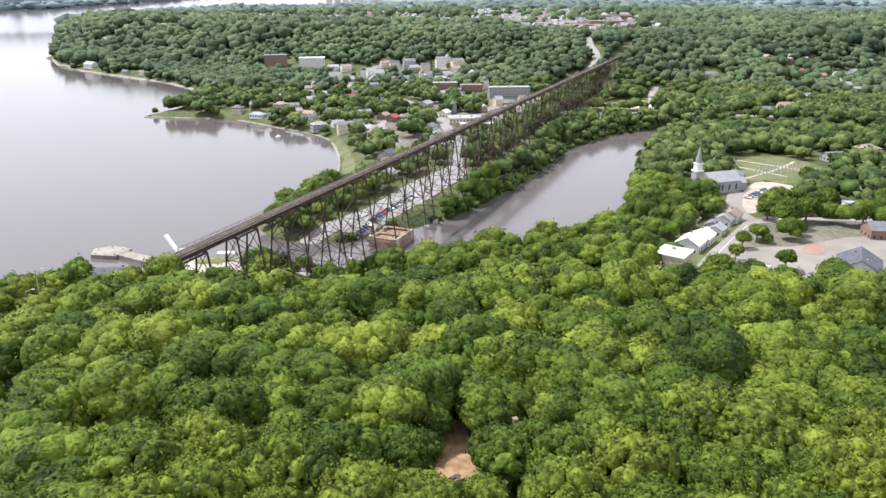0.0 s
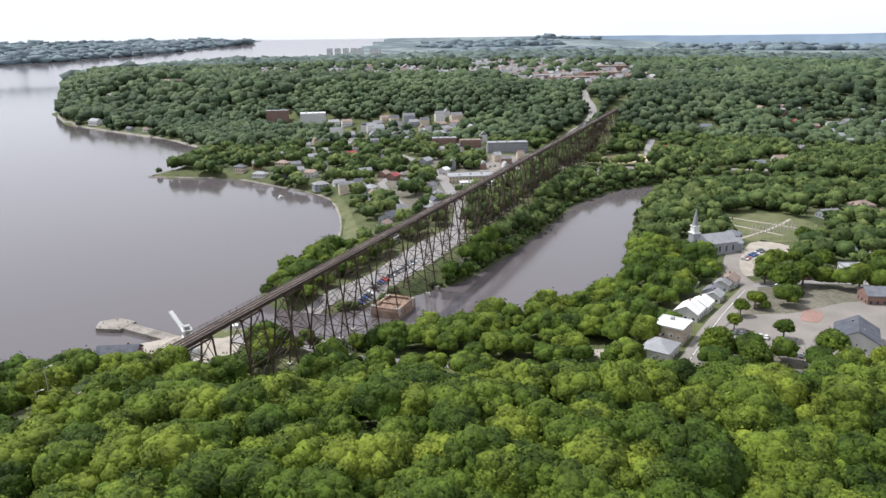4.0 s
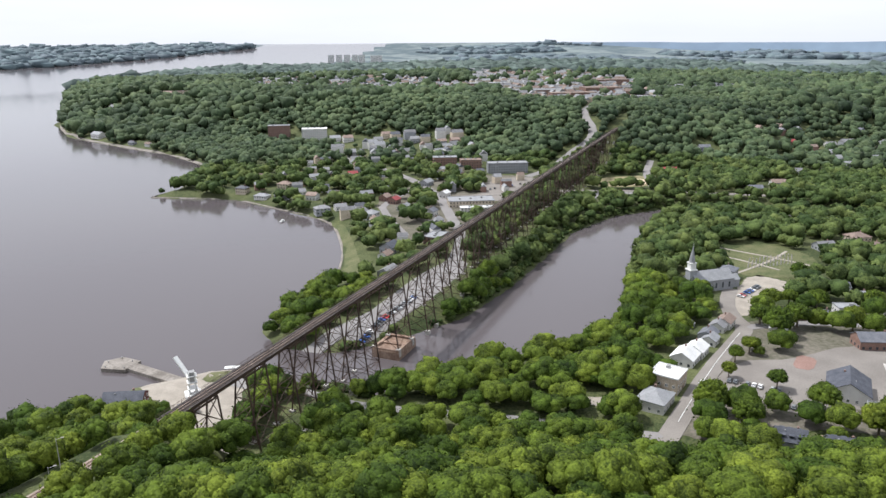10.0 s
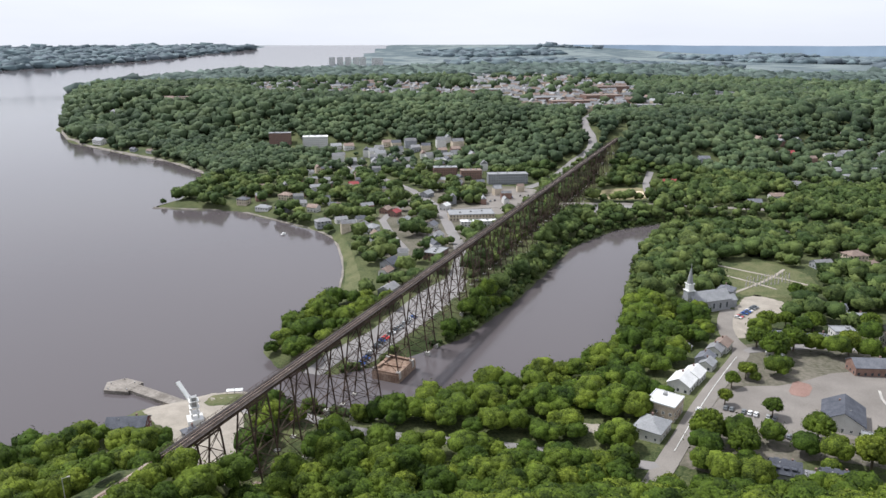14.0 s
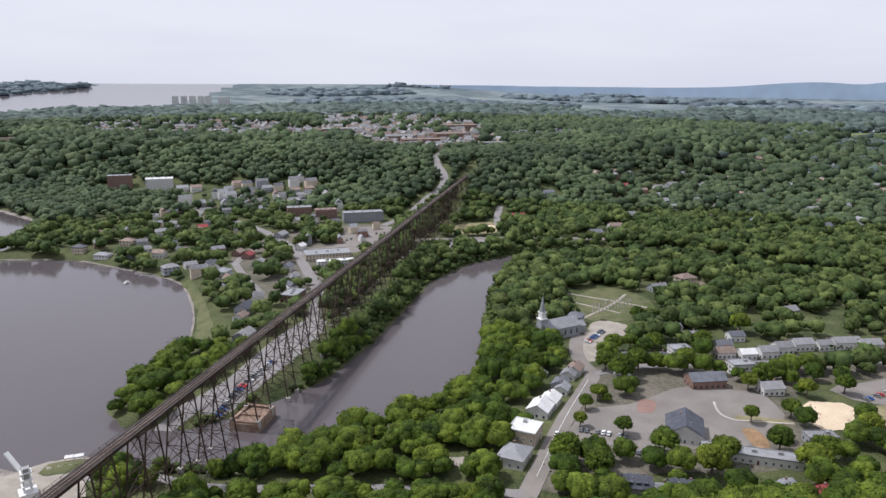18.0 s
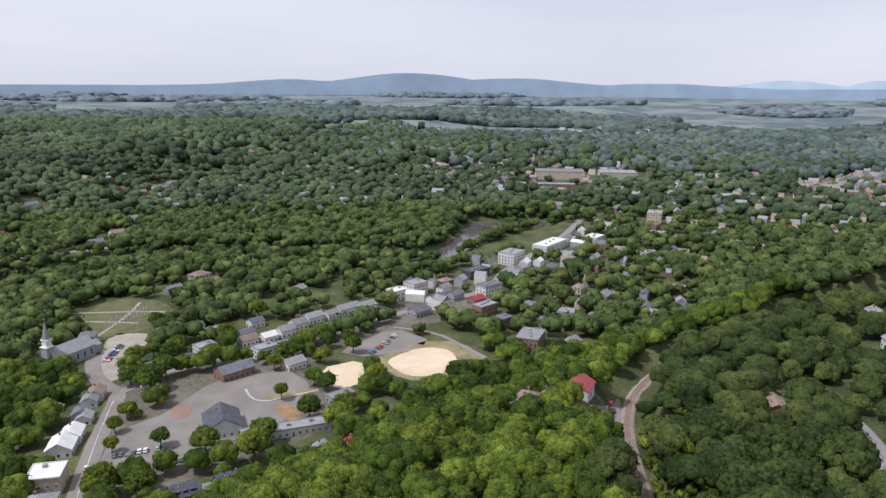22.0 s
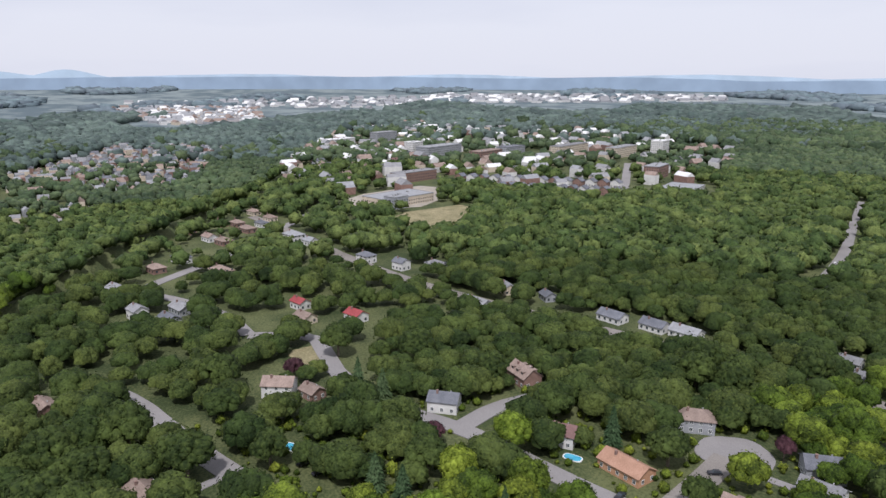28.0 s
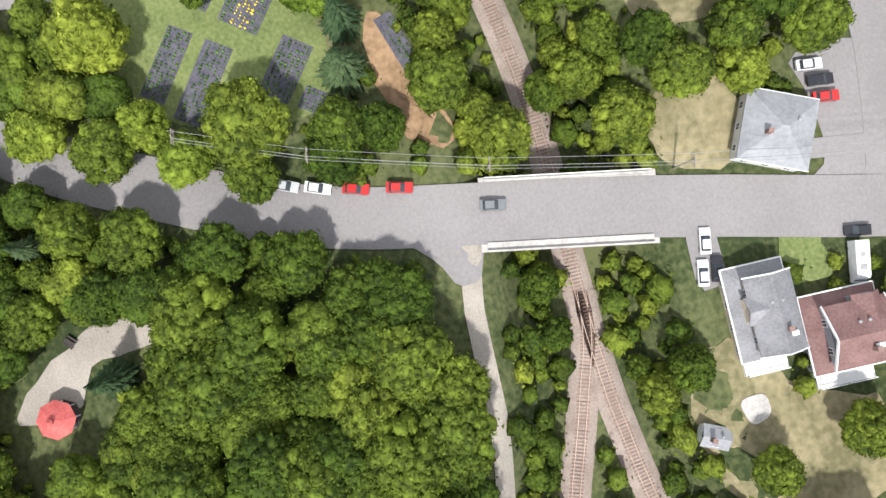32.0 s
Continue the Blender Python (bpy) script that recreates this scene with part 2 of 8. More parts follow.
# ---- lie of the land: heights in metres over the water ----
PLATEAU_SOUTH = [(-420, -120), (-185, 50), (-140, 120), (-100, 134), (-60, 140), (0, 148), (60, 152), (105, 148),
                 (190, 143), (255, 124), (335, 122), (440, 106), (575, 70), (800, -45), (1200, -160), (1800, -350),
                 (3200, -900), (4900, -1500), (4900, -4900), (-4900, -4900), (-4900, -2500), (-900, -500)]
PLATEAU_NORTH = [(-700, 1640), (-520, 1490), (-300, 1370), (0, 1230), (150, 1160), (235, 1060), (330, 1075), (450, 1180),
                 (800, 1330), (1300, 1450), (2500, 1600), (4900, 2000), (4900, 4900), (-200, 4900), (-420, 3500),
                 (-700, 2600), (-860, 1900)]
BAY_SHORE = [(-900, 1780), (-760, 1460), (-652, 1281), (-489, 1139), (-403, 1074), (-304, 954), (-298, 878), (-295, 807), (-312,
    767), (-216, 754), (-171, 714), (-118, 670), (-97, 639), (-78, 555), (-74, 478), (-92, 437), (-104, 393), (-92, 371), (-62,
    362)]
CREEK_NORTH_BANK = [(-50, 366), (-24, 382), (12, 412), (46, 468), (78, 535), (114, 613), (161, 668), (215, 697)]
CREEK_BEND = [(300, 700), (380, 650), (440, 600), (490, 548), (540, 486), (590, 500), (637, 520), (704, 556), (765, 522), (785, 485), (728, 460), (712, 505),
    (650, 480), (585, 464), (535, 456), (495, 500), (455, 550), (410, 590), (350, 640), (285, 668), (212, 655)]
CREEK_SOUTH_BANK = [(165, 590), (150, 545), (131, 489), (104, 400), (68, 362), (30, 346), (-5, 328), (-35, 312), (-75, 326), (-98,
    342), (-118, 340), (-150, 322), (-165, 300)]
OPEN_WATER = [(-190, 270), (-240, 215), (-330, 120), (-480, -60), (-900, -450), (-4900, -2400), (-4950, 1500), (-4950, 4950),
    (-300, 4950), (-520, 3600), (-800, 2600), (-960, 2000)]
SHORE = BAY_SHORE + CREEK_NORTH_BANK + CREEK_BEND + CREEK_SOUTH_BANK + OPEN_WATER
FAR_SHORE = [(-4950, 1700), (-2600, 2850), (-1940, 3150), (-1638, 3594), (-1380, 4050), (-1211, 4396), (-1080, 4700), (-1050, 4960), (-4960, 4960)]
RAIL = [(-220, -60), (-180, 10), (-150, 80), (-127, 140), (-108, 178), (-91, 212), (-72, 254)]
RAIL_EAST = [(-220, -60), (-150, -45), (-90, -30), (-49, -24), (-25, -22.3), (0, -23.4), (16, -25), (35, -24.5), (49, -23), (66, -17.5), (84, -9.5),
             (105, 2.5), (130, 23), (152, 43), (179, 65), (215, 93), (247, 114), (265, 123), (284, 130), (312, 134), (337, 132),
             (373, 122), (430, 100), (520, 70), (700, 0), (1000, -110)]

SIDING = [(-75, -3), (-58, -6.5), (-45, -11), (-36, -15), (-26, -19), (-19, -22), (-10, -23.4)]


def seg_distance(x, y, line):
    """Distance to a broken line, and how far along it the nearest place lies."""
    best, along, run = np.full(np.shape(x), 1e9), np.zeros(np.shape(x)), 0.0
    for (ax, ay), (bx, by) in zip(line, line[1:]):
        dx, dy = bx - ax, by - ay
        n = math.hypot(dx, dy)
        s = np.clip(((x - ax) * dx + (y - ay) * dy) / (n * n), 0, 1)
        d = np.hypot(x - ax - s * dx, y - ay - s * dy)
        nearer = d < best
        best, along = np.where(nearer, d, best), np.where(nearer, run + s * n, along)
        run += n
    return best, along


def inside(x, y, poly):
    x, y = np.asarray(x, float), np.asarray(y, float)
    odd = np.zeros(x.shape, bool)
    for (ax, ay), (bx, by) in zip(poly, poly[1:] + poly[:1]):
        if ay != by:
            odd ^= ((ay > y) != (by > y)) & (x < (bx - ax) * (y - ay) / (by - ay) + ax)
    return odd


def depth_in(x, y, poly):
    """Metres inside (positive) or outside (negative) an outline."""
    d, _ = seg_distance(x, y, poly + poly[:1])
    return np.where(inside(x, y, poly), d, -d)


def smooth(a, b, v):
    s = np.clip((v - a) / (b - a), 0, 1)
    return s * s * (3 - 2 * s)


def lift(r, x, y):
    """The land and the water far out are raised to the height of the true horizon, to fit the camera's view; inland,
    hills stand behind a lower edge.
    """
    return (128 - 62 * smooth(0, 1500, x - 0.1 * y)) * np.clip((r - 2600) / 2300, 0, 1) ** 1.6


def height(x, y, cut=True):
    x, y = np.asarray(x, float), np.asarray(y, float)
    r = np.hypot(x, y)
    south, north = depth_in(x, y, PLATEAU_SOUTH), depth_in(x, y, PLATEAU_NORTH)
    low = 5.5 + 5 * smooth(150, 60, np.hypot(x - 190, y - 265)) + 16 * smooth(500, 1500, x) + 10 * smooth(500, 1200, y) * smooth(100, 500, x)
    z = low + (54 - low) * smooth(-82, 0, south)
    z = np.maximum(z, low + (57 - low) * smooth(-210, 0, north))
    z = z + 10 * smooth(200, 900, north)
    wet = np.maximum(depth_in(x, y, SHORE), -9e3)
    far = depth_in(x, y, FAR_SHORE)
    z = np.where(wet > 0, -0.25 * np.minimum(wet, 12), z * smooth(-3, 18, -wet) + 0.5 * smooth(0, 3, -wet))
    z = np.where(far > 0, 1 + 22 * smooth(0, 160, far), z)
    if cut:
        for line in (RAIL, SIDING, RAIL_EAST):
            d, s = seg_distance(x, y, line)
            rail = np.where(s < 330, 46.0, 46 - 6 * smooth(330, 600, s)) if line is RAIL_EAST else np.full(s.shape, 46.0) if line is SIDING else 46 - 1.6 * smooth(60, 260, s)
            near = (r < 1100) & (z > 8)
            z = np.where(near, rail - 0.7 + (z - rail + 0.7) * smooth(4.5, np.where((line is RAIL) & (y > 60), 48, 17), d), z)
    return z * (1 - 0.97 * np.clip((r - 2600) / 2300, 0, 1)) + lift(r, x, y)


# ---- the ground, one sheet out to the horizon, and the water ----
def polar_sheet(name, rings, sectors, level, mat):
    angle = np.linspace(0, 2 * np.pi, sectors, endpoint=False)
    rr, aa = np.meshgrid(rings, angle, indexing="ij")
    x, y = rr * np.sin(aa) + 1.37, rr * np.cos(aa) + 0.83
    verts = np.stack([x, y, level(x, y)], -1).reshape(-1, 3)
    i, j = np.meshgrid(np.arange(len(rings) - 1), np.arange(sectors), indexing="ij")
    a, b = i * sectors + j, i * sectors + (j + 1) % sectors
    faces = np.stack([a, b, b + sectors, a + sectors], -1).reshape(-1, 4)[:, ::-1]
    return new(name, big_mesh(name, verts, faces, mat, flat=False))


RINGS = np.concatenate([[0.002], np.arange(3.5, 420, 3.5), 420 * 1.016 ** np.arange(0, 160)])
RINGS = np.append(RINGS[RINGS < 4960], 4960)
ground = polar_sheet("ground", RINGS, 420, height, GROUND)
# beyond 1900 m the ground takes the colour with haze in it
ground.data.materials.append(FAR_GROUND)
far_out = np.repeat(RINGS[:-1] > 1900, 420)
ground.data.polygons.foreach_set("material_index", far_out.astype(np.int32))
tagged(ground, "grassy ground with bare earth, plateaus and river banks", "ground", kind="structure")

WATER = bpy.data.materials.new("brown_river_water")
WATER.use_nodes = True
wb = WATER.node_tree.nodes["Principled BSDF"]
wb.inputs["Base Color"].default_value, wb.inputs["Roughness"].default_value, wb.inputs["IOR"].default_value = (0.092, 0.081, 0.085, 1), 0.1, 1.33
ripple, ripple_bump, ripple_at = (WATER.node_tree.nodes.new("ShaderNode" + k) for k in ("TexNoise", "Bump", "TexCoord"))
ripple.inputs["Scale"].default_value, ripple.inputs["Detail"].default_value = 0.35, 4
ripple_bump.inputs["Strength"].default_value, ripple_bump.inputs["Distance"].default_value = 0.25, 0.12
WATER.node_tree.links.new(ripple_at.outputs["Object"], ripple.inputs["Vector"])
WATER.node_tree.links.new(ripple.outputs["Fac"], ripple_bump.inputs["Height"])
WATER.node_tree.links.new(ripple_bump.outputs[0], wb.inputs["Normal"])
water = polar_sheet("water", np.concatenate([np.arange(150, 2600, 175.0), np.linspace(2600, 4950, 40)]), 128, lambda x, y: lift(np.hypot(x, y), x, y) - 0.05 * np.clip(np.hypot(x, y) - 2600, 0, 400)* (x > 0), WATER)
tagged(water, "calm grey-brown water of a wide river and its side arm", "water", kind="structure")


# ---- far hills on the horizon: a plain glowing backdrop, haze in its colour ----
def hill_range(name, from_az, to_az, r, peaks, base, colour, label):
    az = np.radians(np.linspace(from_az, to_az, 260))
    top = np.full(az.shape, base)
    for centre, width, tall in peaks:
        top = np.maximum(top, base + tall * np.exp(-((np.degrees(az) - centre) / width) ** 2))
    rng = np.random.default_rng(5)
    top = top + 1.3 * np.interp(np.degrees(az), np.linspace(from_az, to_az, 90), rng.normal(size=90))
    rows = []
    for share, back in ((0.0, -30), (0.55, 10), (1.0, 50)):
        z = -30 + (top + 30) * share
        rows.append(np.stack([(r + back) * np.sin(az), (r + back) * np.cos(az), z], -1))
    n = len(az)
    verts = np.concatenate(rows)
    i = np.arange(n - 1)
    faces = np.concatenate([np.stack([k * n + i, k * n + i + 1, (k + 1) * n + i + 1, (k + 1) * n + i], -1) for k in (0, 1)])
    # haze is put into the slopes' colour, and a faint glow added to lighten them
    m = material(name + "_haze_coloured_slopes", tuple(0.75 * c for c in colour), colour, 0.01, 1.0, 0, stain=0.003)
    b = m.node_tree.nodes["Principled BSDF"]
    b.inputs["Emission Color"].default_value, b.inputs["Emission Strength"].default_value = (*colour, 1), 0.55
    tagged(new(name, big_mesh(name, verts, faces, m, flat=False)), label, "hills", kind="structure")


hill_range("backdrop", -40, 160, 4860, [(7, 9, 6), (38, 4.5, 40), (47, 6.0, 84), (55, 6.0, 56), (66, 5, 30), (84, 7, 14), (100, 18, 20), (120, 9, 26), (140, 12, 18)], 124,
           (0.160, 0.208, 0.268), "wooded hills along the horizon, blue-grey haze in their colour")
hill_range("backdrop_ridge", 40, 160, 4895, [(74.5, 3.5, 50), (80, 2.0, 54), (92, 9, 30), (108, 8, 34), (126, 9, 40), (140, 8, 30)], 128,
           (0.26, 0.325, 0.39), "far ridge behind the hills, pale haze in its colour")
# ---- the steel railway trestle ----
DECK_Z, DECK_A, DECK_B = 45.0, Vector((-91, 211)), Vector((262, 1047))
DECK_LONG = (DECK_B - DECK_A).length
DECK_WAY = (DECK_B - DECK_A) / DECK_LONG
TRESTLE = pose(DECK_A.x, DECK_A.y, 0, 0, 0, math.degrees(math.atan2(DECK_WAY.y, DECK_WAY.x)))   # local x runs along the deck


def trestle_ground(s, off=0.0):
    p = DECK_A + DECK_WAY * s + Vector((DECK_WAY.y, -DECK_WAY.x)) * -off
    return float(height(p.x, p.y, cut=False))


trestle = thing("trestle_bridge", TRESTLE, "long rust-brown steel railway trestle across the river mouth", "bridge")
TOP = DECK_Z - 2.6
PIER_S = 166.0
tower_at = [18, 46, 74, 102, 130, PIER_S - 1] + [200 + 27.5 * i for i in range(25)]
HALF, HEAD, BATTER = 6.0, 2.3, 0.13                # half a tower's length along the deck, half its width at the top, its slope


def tower(s):
    base = 5.4 if abs(s - PIER_S) < 3 else max(trestle_ground(s), 0.0)
    tall = TOP - base
    if tall < 4:
        return None
    levels = max(1, round(tall / 8.5))
    half = HALF if abs(s - PIER_S) > 3 else 8.0
    at = lambda side, end, k: (s + end * half, side * (HEAD + BATTER * tall * k / levels), TOP - tall * k / levels)
    crown = Solid()
    for end in (-1, 1):
        crown.beam(at(-1, end, 0), at(1, end, 0), 0.6, 0.8)
    for side in (-1, 1):
        crown.beam(at(side, -1, 0), at(side, 1, 0), 0.5, 0.6)
    body = part("tower", crown, STEEL, trestle)
    for side in (-1, 1):
        for end in (-1, 1):
            part("leg", Solid().beam(at(side, end, 0), at(side, end, levels), 0.5), STEEL, body)
            x, y, z = at(side, end, levels)
            part("footing", Solid().box(x - 1.1, y - 1.1, z - 3.5, x + 1.1, y + 1.1, z + 0.7), CONCRETE, body, "concrete footing")
    for k in range(levels):
        for side in (-1, 1):
            part("brace", Solid().beam(at(side, -1, k), at(side, 1, k + 1), 0.2).beam(at(side, 1, k), at(side, -1, k + 1), 0.2)
                 .beam(at(side, -1, k + 1), at(side, 1, k + 1), 0.24), STEEL, body)
        for end in (-1, 1):
            part("brace", Solid().beam(at(-1, end, k), at(1, end, k + 1), 0.2).beam(at(1, end, k), at(-1, end, k + 1), 0.2)
                 .beam(at(-1, end, k + 1), at(1, end, k + 1), 0.24), STEEL, body)
    return half


ends = [0.0]
for s in tower_at:
    h = tower(s)
    if h:
        ends += [s - h, s + h]
ends.append(DECK_LONG)
for a, b in zip(ends, ends[1:]):
    if b - a < 1:
        continue
    girder = Solid()
    deep = 2.0 if b - a < 17 else 3.0
    for side in (-2.0, 2.0):
        girder.box(a, side - 0.25, DECK_Z - 0.95, b, side + 0.25, DECK_Z - 0.55)
        girder.box(a, side - 0.25, DECK_Z - deep, b, side + 0.25, DECK_Z - deep + 0.4)
        n = max(2, round((b - a) / 3))
        for i in range(n):
            x0, x1 = a + (b - a) * i / n, a + (b - a) * (i + 1) / n
            girder.beam((x0, side, DECK_Z - deep + 0.2), (x1, side, DECK_Z - 0.75), 0.25)
            girder.beam((x1, side, DECK_Z - deep + 0.2), (x1, side, DECK_Z - 0.75), 0.25)
        if b - a < 17:
            girder.box(a, side - 0.06, DECK_Z - deep + 0.3, b, side + 0.06, DECK_Z - 0.8)
    part("girder", girder, STEEL, trestle)
ties = Solid()
for i in range(int(DECK_LONG / 0.9)):
    ties.box(i * 0.9, -2.1, DECK_Z - 0.55, i * 0.9 + 0.5, 2.1, DECK_Z - 0.22)
tagged(part("tie", ties, TIE, trestle, "weathered timber ties"), kind="stuff")
for side in (-0.75, 0.75):
    part("rail", Solid().box(-1, side - 0.06, DECK_Z - 0.22, DECK_LONG + 1, side + 0.06, DECK_Z - 0.02), RAIL_STEEL, trestle)
for side in (-1, 1):
    part("walkway", Solid().box(0, min(side * 2.1, side * 2.75), DECK_Z - 0.4, DECK_LONG, max(side * 2.1, side * 2.75), DECK_Z - 0.25), TIE, trestle)
    fence = Solid()
    for i in range(int(DECK_LONG / 4)):
        fence.box(i * 4.0, side * 2.7 - 0.05, DECK_Z - 0.3, i * 4.0 + 0.1, side * 2.7 + 0.05, DECK_Z + 0.85)
    for z in (0.35, 0.8):
        fence.box(0, side * 2.7 - 0.04, DECK_Z + z, DECK_LONG, side * 2.7 + 0.04, DECK_Z + z + 0.08)
    part("handrail", fence, STEEL, trestle)

pier = thing("bridge_pier", TRESTLE @ pose(PIER_S, 0, 0), "rust-stained concrete pier standing in the river", "pier")
part("footing", Solid().prism([(-10.5, -8), (10.5, -8), (10.5, 8), (-10.5, 8)], -4, 4.4), PIER_STONE, pier)
for x0, y0, x1, y1 in ((-10.2, -7.7, 10.2, -6), (-10.2, 6, 10.2, 7.7), (-10.2, -6, -8.2, 6), (8.2, -6, 10.2, 6)):
    part("coping", Solid().box(x0, y0, 4.4, x1, y1, 5.6), PIER_STONE, pier)
part("cross_wall", Solid().box(-1.5, -6, 4.4, 1.5, 6, 5.2), PIER_STONE, pier)

# ---- what keeps trees away: filled by the builders below ----
THINNED = [([(-320, 760), (-240, 1060), (-60, 1120), (130, 880), (60, 640), (-30, 400), (-60, 380), (-80, 560), (-120, 690)], 0.6),
           ([(70, 245), (120, 235), (330, 225), (560, 200), (700, 260), (760, 430), (560, 440), (420, 480), (330, 470), (260, 430), (150, 360), (100, 330)], 0.46),
           ([(225, 60), (300, 95), (430, 75), (640, 0), (640, -100), (520, -130), (330, -110), (240, -20)], 0.5),
           ([(225, 20), (240, -110), (190, -175), (60, -170), (0, -100), (30, -70), (100, -45), (170, 20)], 0.55),
           ([(-130, 285), (-60, 270), (20, 275), (20, 335), (-40, 318), (-110, 345)], 0.9)]
PLATEAU_TOWN = [(650, -105), (931, -69), (1500, -140), (1700, -400), (1400, -750), (1000, -800), (680, -520), (650, -440), (665, -380), (765, -245), (700, -125)]
CLEARED, ROAD_LINES, FOOTPRINTS = [[(505, 432), (570, 412), (770, 415), (745, 455), (640, 452), (575, 444), (530, 460)], [(-190, 300), (-155, 352), (-80, 350), (-84, 335), (-100, 290), (-130, 280)],
                                    [(770, -228), (820, -255), (715, -425), (640, -395), (655, -350)], [(12, -1), (8, -15), (0, -11), (-14, -8), (-14, 1), (2, 3)]], [], []
STREET_HOUSES = []
# ---- wall and roof materials ----
WALLS = {
    "W": ("white-sided", material("white_siding", (0.50, 0.49, 0.475), (0.63, 0.62, 0.605), 3, 0.7, 0.1, stain=0.3)),
    "G": ("grey-sided", material("grey_siding", (0.22, 0.228, 0.245), (0.33, 0.338, 0.355), 3, 0.7, 0.1, stain=0.3)),
    "T": ("tan-walled", material("tan_stucco", (0.42, 0.36, 0.28), (0.58, 0.50, 0.40), 3, 0.8, 0.1, stain=0.3)),
    "B": ("brick", material("brown_brick", (0.165, 0.098, 0.08), (0.265, 0.17, 0.14), 4, 0.85, 0.2, stain=0.4)),
    "S": ("stone-walled", material("yellow_stone", (0.30, 0.25, 0.19), (0.46, 0.39, 0.31), 2, 0.85, 0.3, stain=0.5)),
    "D": ("dark-walled", material("dark_cladding", (0.05, 0.05, 0.06), (0.10, 0.10, 0.11), 3, 0.7, 0.1)),
    "M": ("maroon-walled", material("maroon_boards", (0.10, 0.035, 0.035), (0.16, 0.06, 0.055), 3, 0.8, 0.1, stain=0.3)),
    "O": ("orange-brick", material("orange_brick", (0.36, 0.19, 0.11), (0.50, 0.29, 0.18), 4, 0.85, 0.2, stain=0.4)),
}
ROOFS = {
    "g": ("grey", material("grey_shingles", (0.155, 0.155, 0.163), (0.24, 0.24, 0.248), 2.5, 0.85, 0.3, stain=0.3, vary=0.15)),
    "d": ("dark grey", material("charcoal_shingles", (0.085, 0.09, 0.105), (0.15, 0.155, 0.175), 2.5, 0.85, 0.3, stain=0.3, vary=0.15)),
    "k": ("near-black", material("black_shingles", (0.045, 0.05, 0.065), (0.095, 0.10, 0.12), 2.5, 0.8, 0.3, stain=0.3)),
    "b": ("brown", material("brown_shingles", (0.16, 0.12, 0.10), (0.27, 0.205, 0.175), 2.5, 0.85, 0.3, stain=0.3, vary=0.15)),
    "m": ("maroon", material("maroon_shingles", (0.125, 0.070, 0.065), (0.195, 0.118, 0.110), 2.5, 0.85, 0.3, stain=0.3, vary=0.1)),
    "r": ("red", material("red_metal_roof", (0.21, 0.034, 0.038), (0.29, 0.062, 0.064), 2.0, 0.6, 0.15, stain=0.3)),
    "w": ("white", material("white_roof", (0.52, 0.52, 0.515), (0.66, 0.66, 0.655), 1.5, 0.7, 0.1, stain=0.2)),
    "l": ("light grey", material("light_grey_roof", (0.205, 0.21, 0.222), (0.285, 0.29, 0.302), 1.5, 0.75, 0.15, stain=0.25)),
    "q": ("turquoise", material("turquoise_metal_roof", (0.22, 0.33, 0.34), (0.29, 0.40, 0.405), 1.0, 0.5, 0.1, stain=0.2)),
    "o": ("orange-brown", material("orange_brown_shingles", (0.27, 0.155, 0.105), (0.37, 0.22, 0.155), 2.5, 0.85, 0.3, stain=0.3)),
    "v": ("green-grey", material("green_grey_shingles", (0.19, 0.23, 0.21), (0.30, 0.34, 0.31), 2.5, 0.85, 0.3, stain=0.3)),
}
TRIM = material("white_trim", (0.62, 0.62, 0.61), (0.72, 0.72, 0.71), 3, 0.6, 0.05)
DOOR_PAINT = material("dark_door_paint", (0.08, 0.05, 0.045), (0.16, 0.10, 0.085), 3, 0.6, 0.05, vary=0.5)
GLASS = material("dark_window_glass", (0.035, 0.042, 0.05), (0.06, 0.07, 0.08), 2, 0.08, 0, metal=0.0)
BRICK_RED = material("chimney_brick", (0.16, 0.10, 0.085), (0.27, 0.19, 0.165), 6, 0.9, 0.3)
GREY_METAL = material("grey_metal", (0.28, 0.28, 0.28), (0.42, 0.42, 0.42), 3, 0.5, 0.1, metal=0.5)
RUBBER = material("black_rubber", (0.015, 0.015, 0.015), (0.035, 0.035, 0.035), 8, 0.85, 0.1)

# one window and its pane, shared by all houses; the wall is the plane y = 0, outside towards -y
FRAME_MESH = Solid().box(-0.62, -0.07, -0.75, 0.62, 0.0, -0.63).box(-0.62, -0.07, 0.63, 0.62, 0.0, 0.75).box(-0.62, -0.07, -0.63, -0.5, 0.0, 0.63) \
    .box(0.5, -0.07, -0.63, 0.62, 0.0, 0.63).box(-0.04, -0.06, -0.63, 0.04, 0.0, 0.63).mesh("window", TRIM)
PANE_MESH = Solid().box(-0.5, -0.035, -0.63, 0.5, -0.005, 0.63).mesh("pane", GLASS)
DOOR_MESH = Solid().box(-0.5, -0.07, 0, 0.5, 0.0, 2.1).mesh("door", DOOR_PAINT)
CHIMNEY_MESH = Solid().box(-0.35, -0.35, 0, 0.35, 0.35, 1.9).box(-0.42, -0.42, 1.9, 0.42, 0.42, 2.05).mesh("chimney", BRICK_RED)
VENT_MESH = Solid().tube((0, 0, 0), (0, 0, 0.8), 0.18, 0.18, 8).tube((0, 0, 0.8), (0, 0, 0.95), 0.3, 0.1, 8).mesh("vent", GREY_METAL)


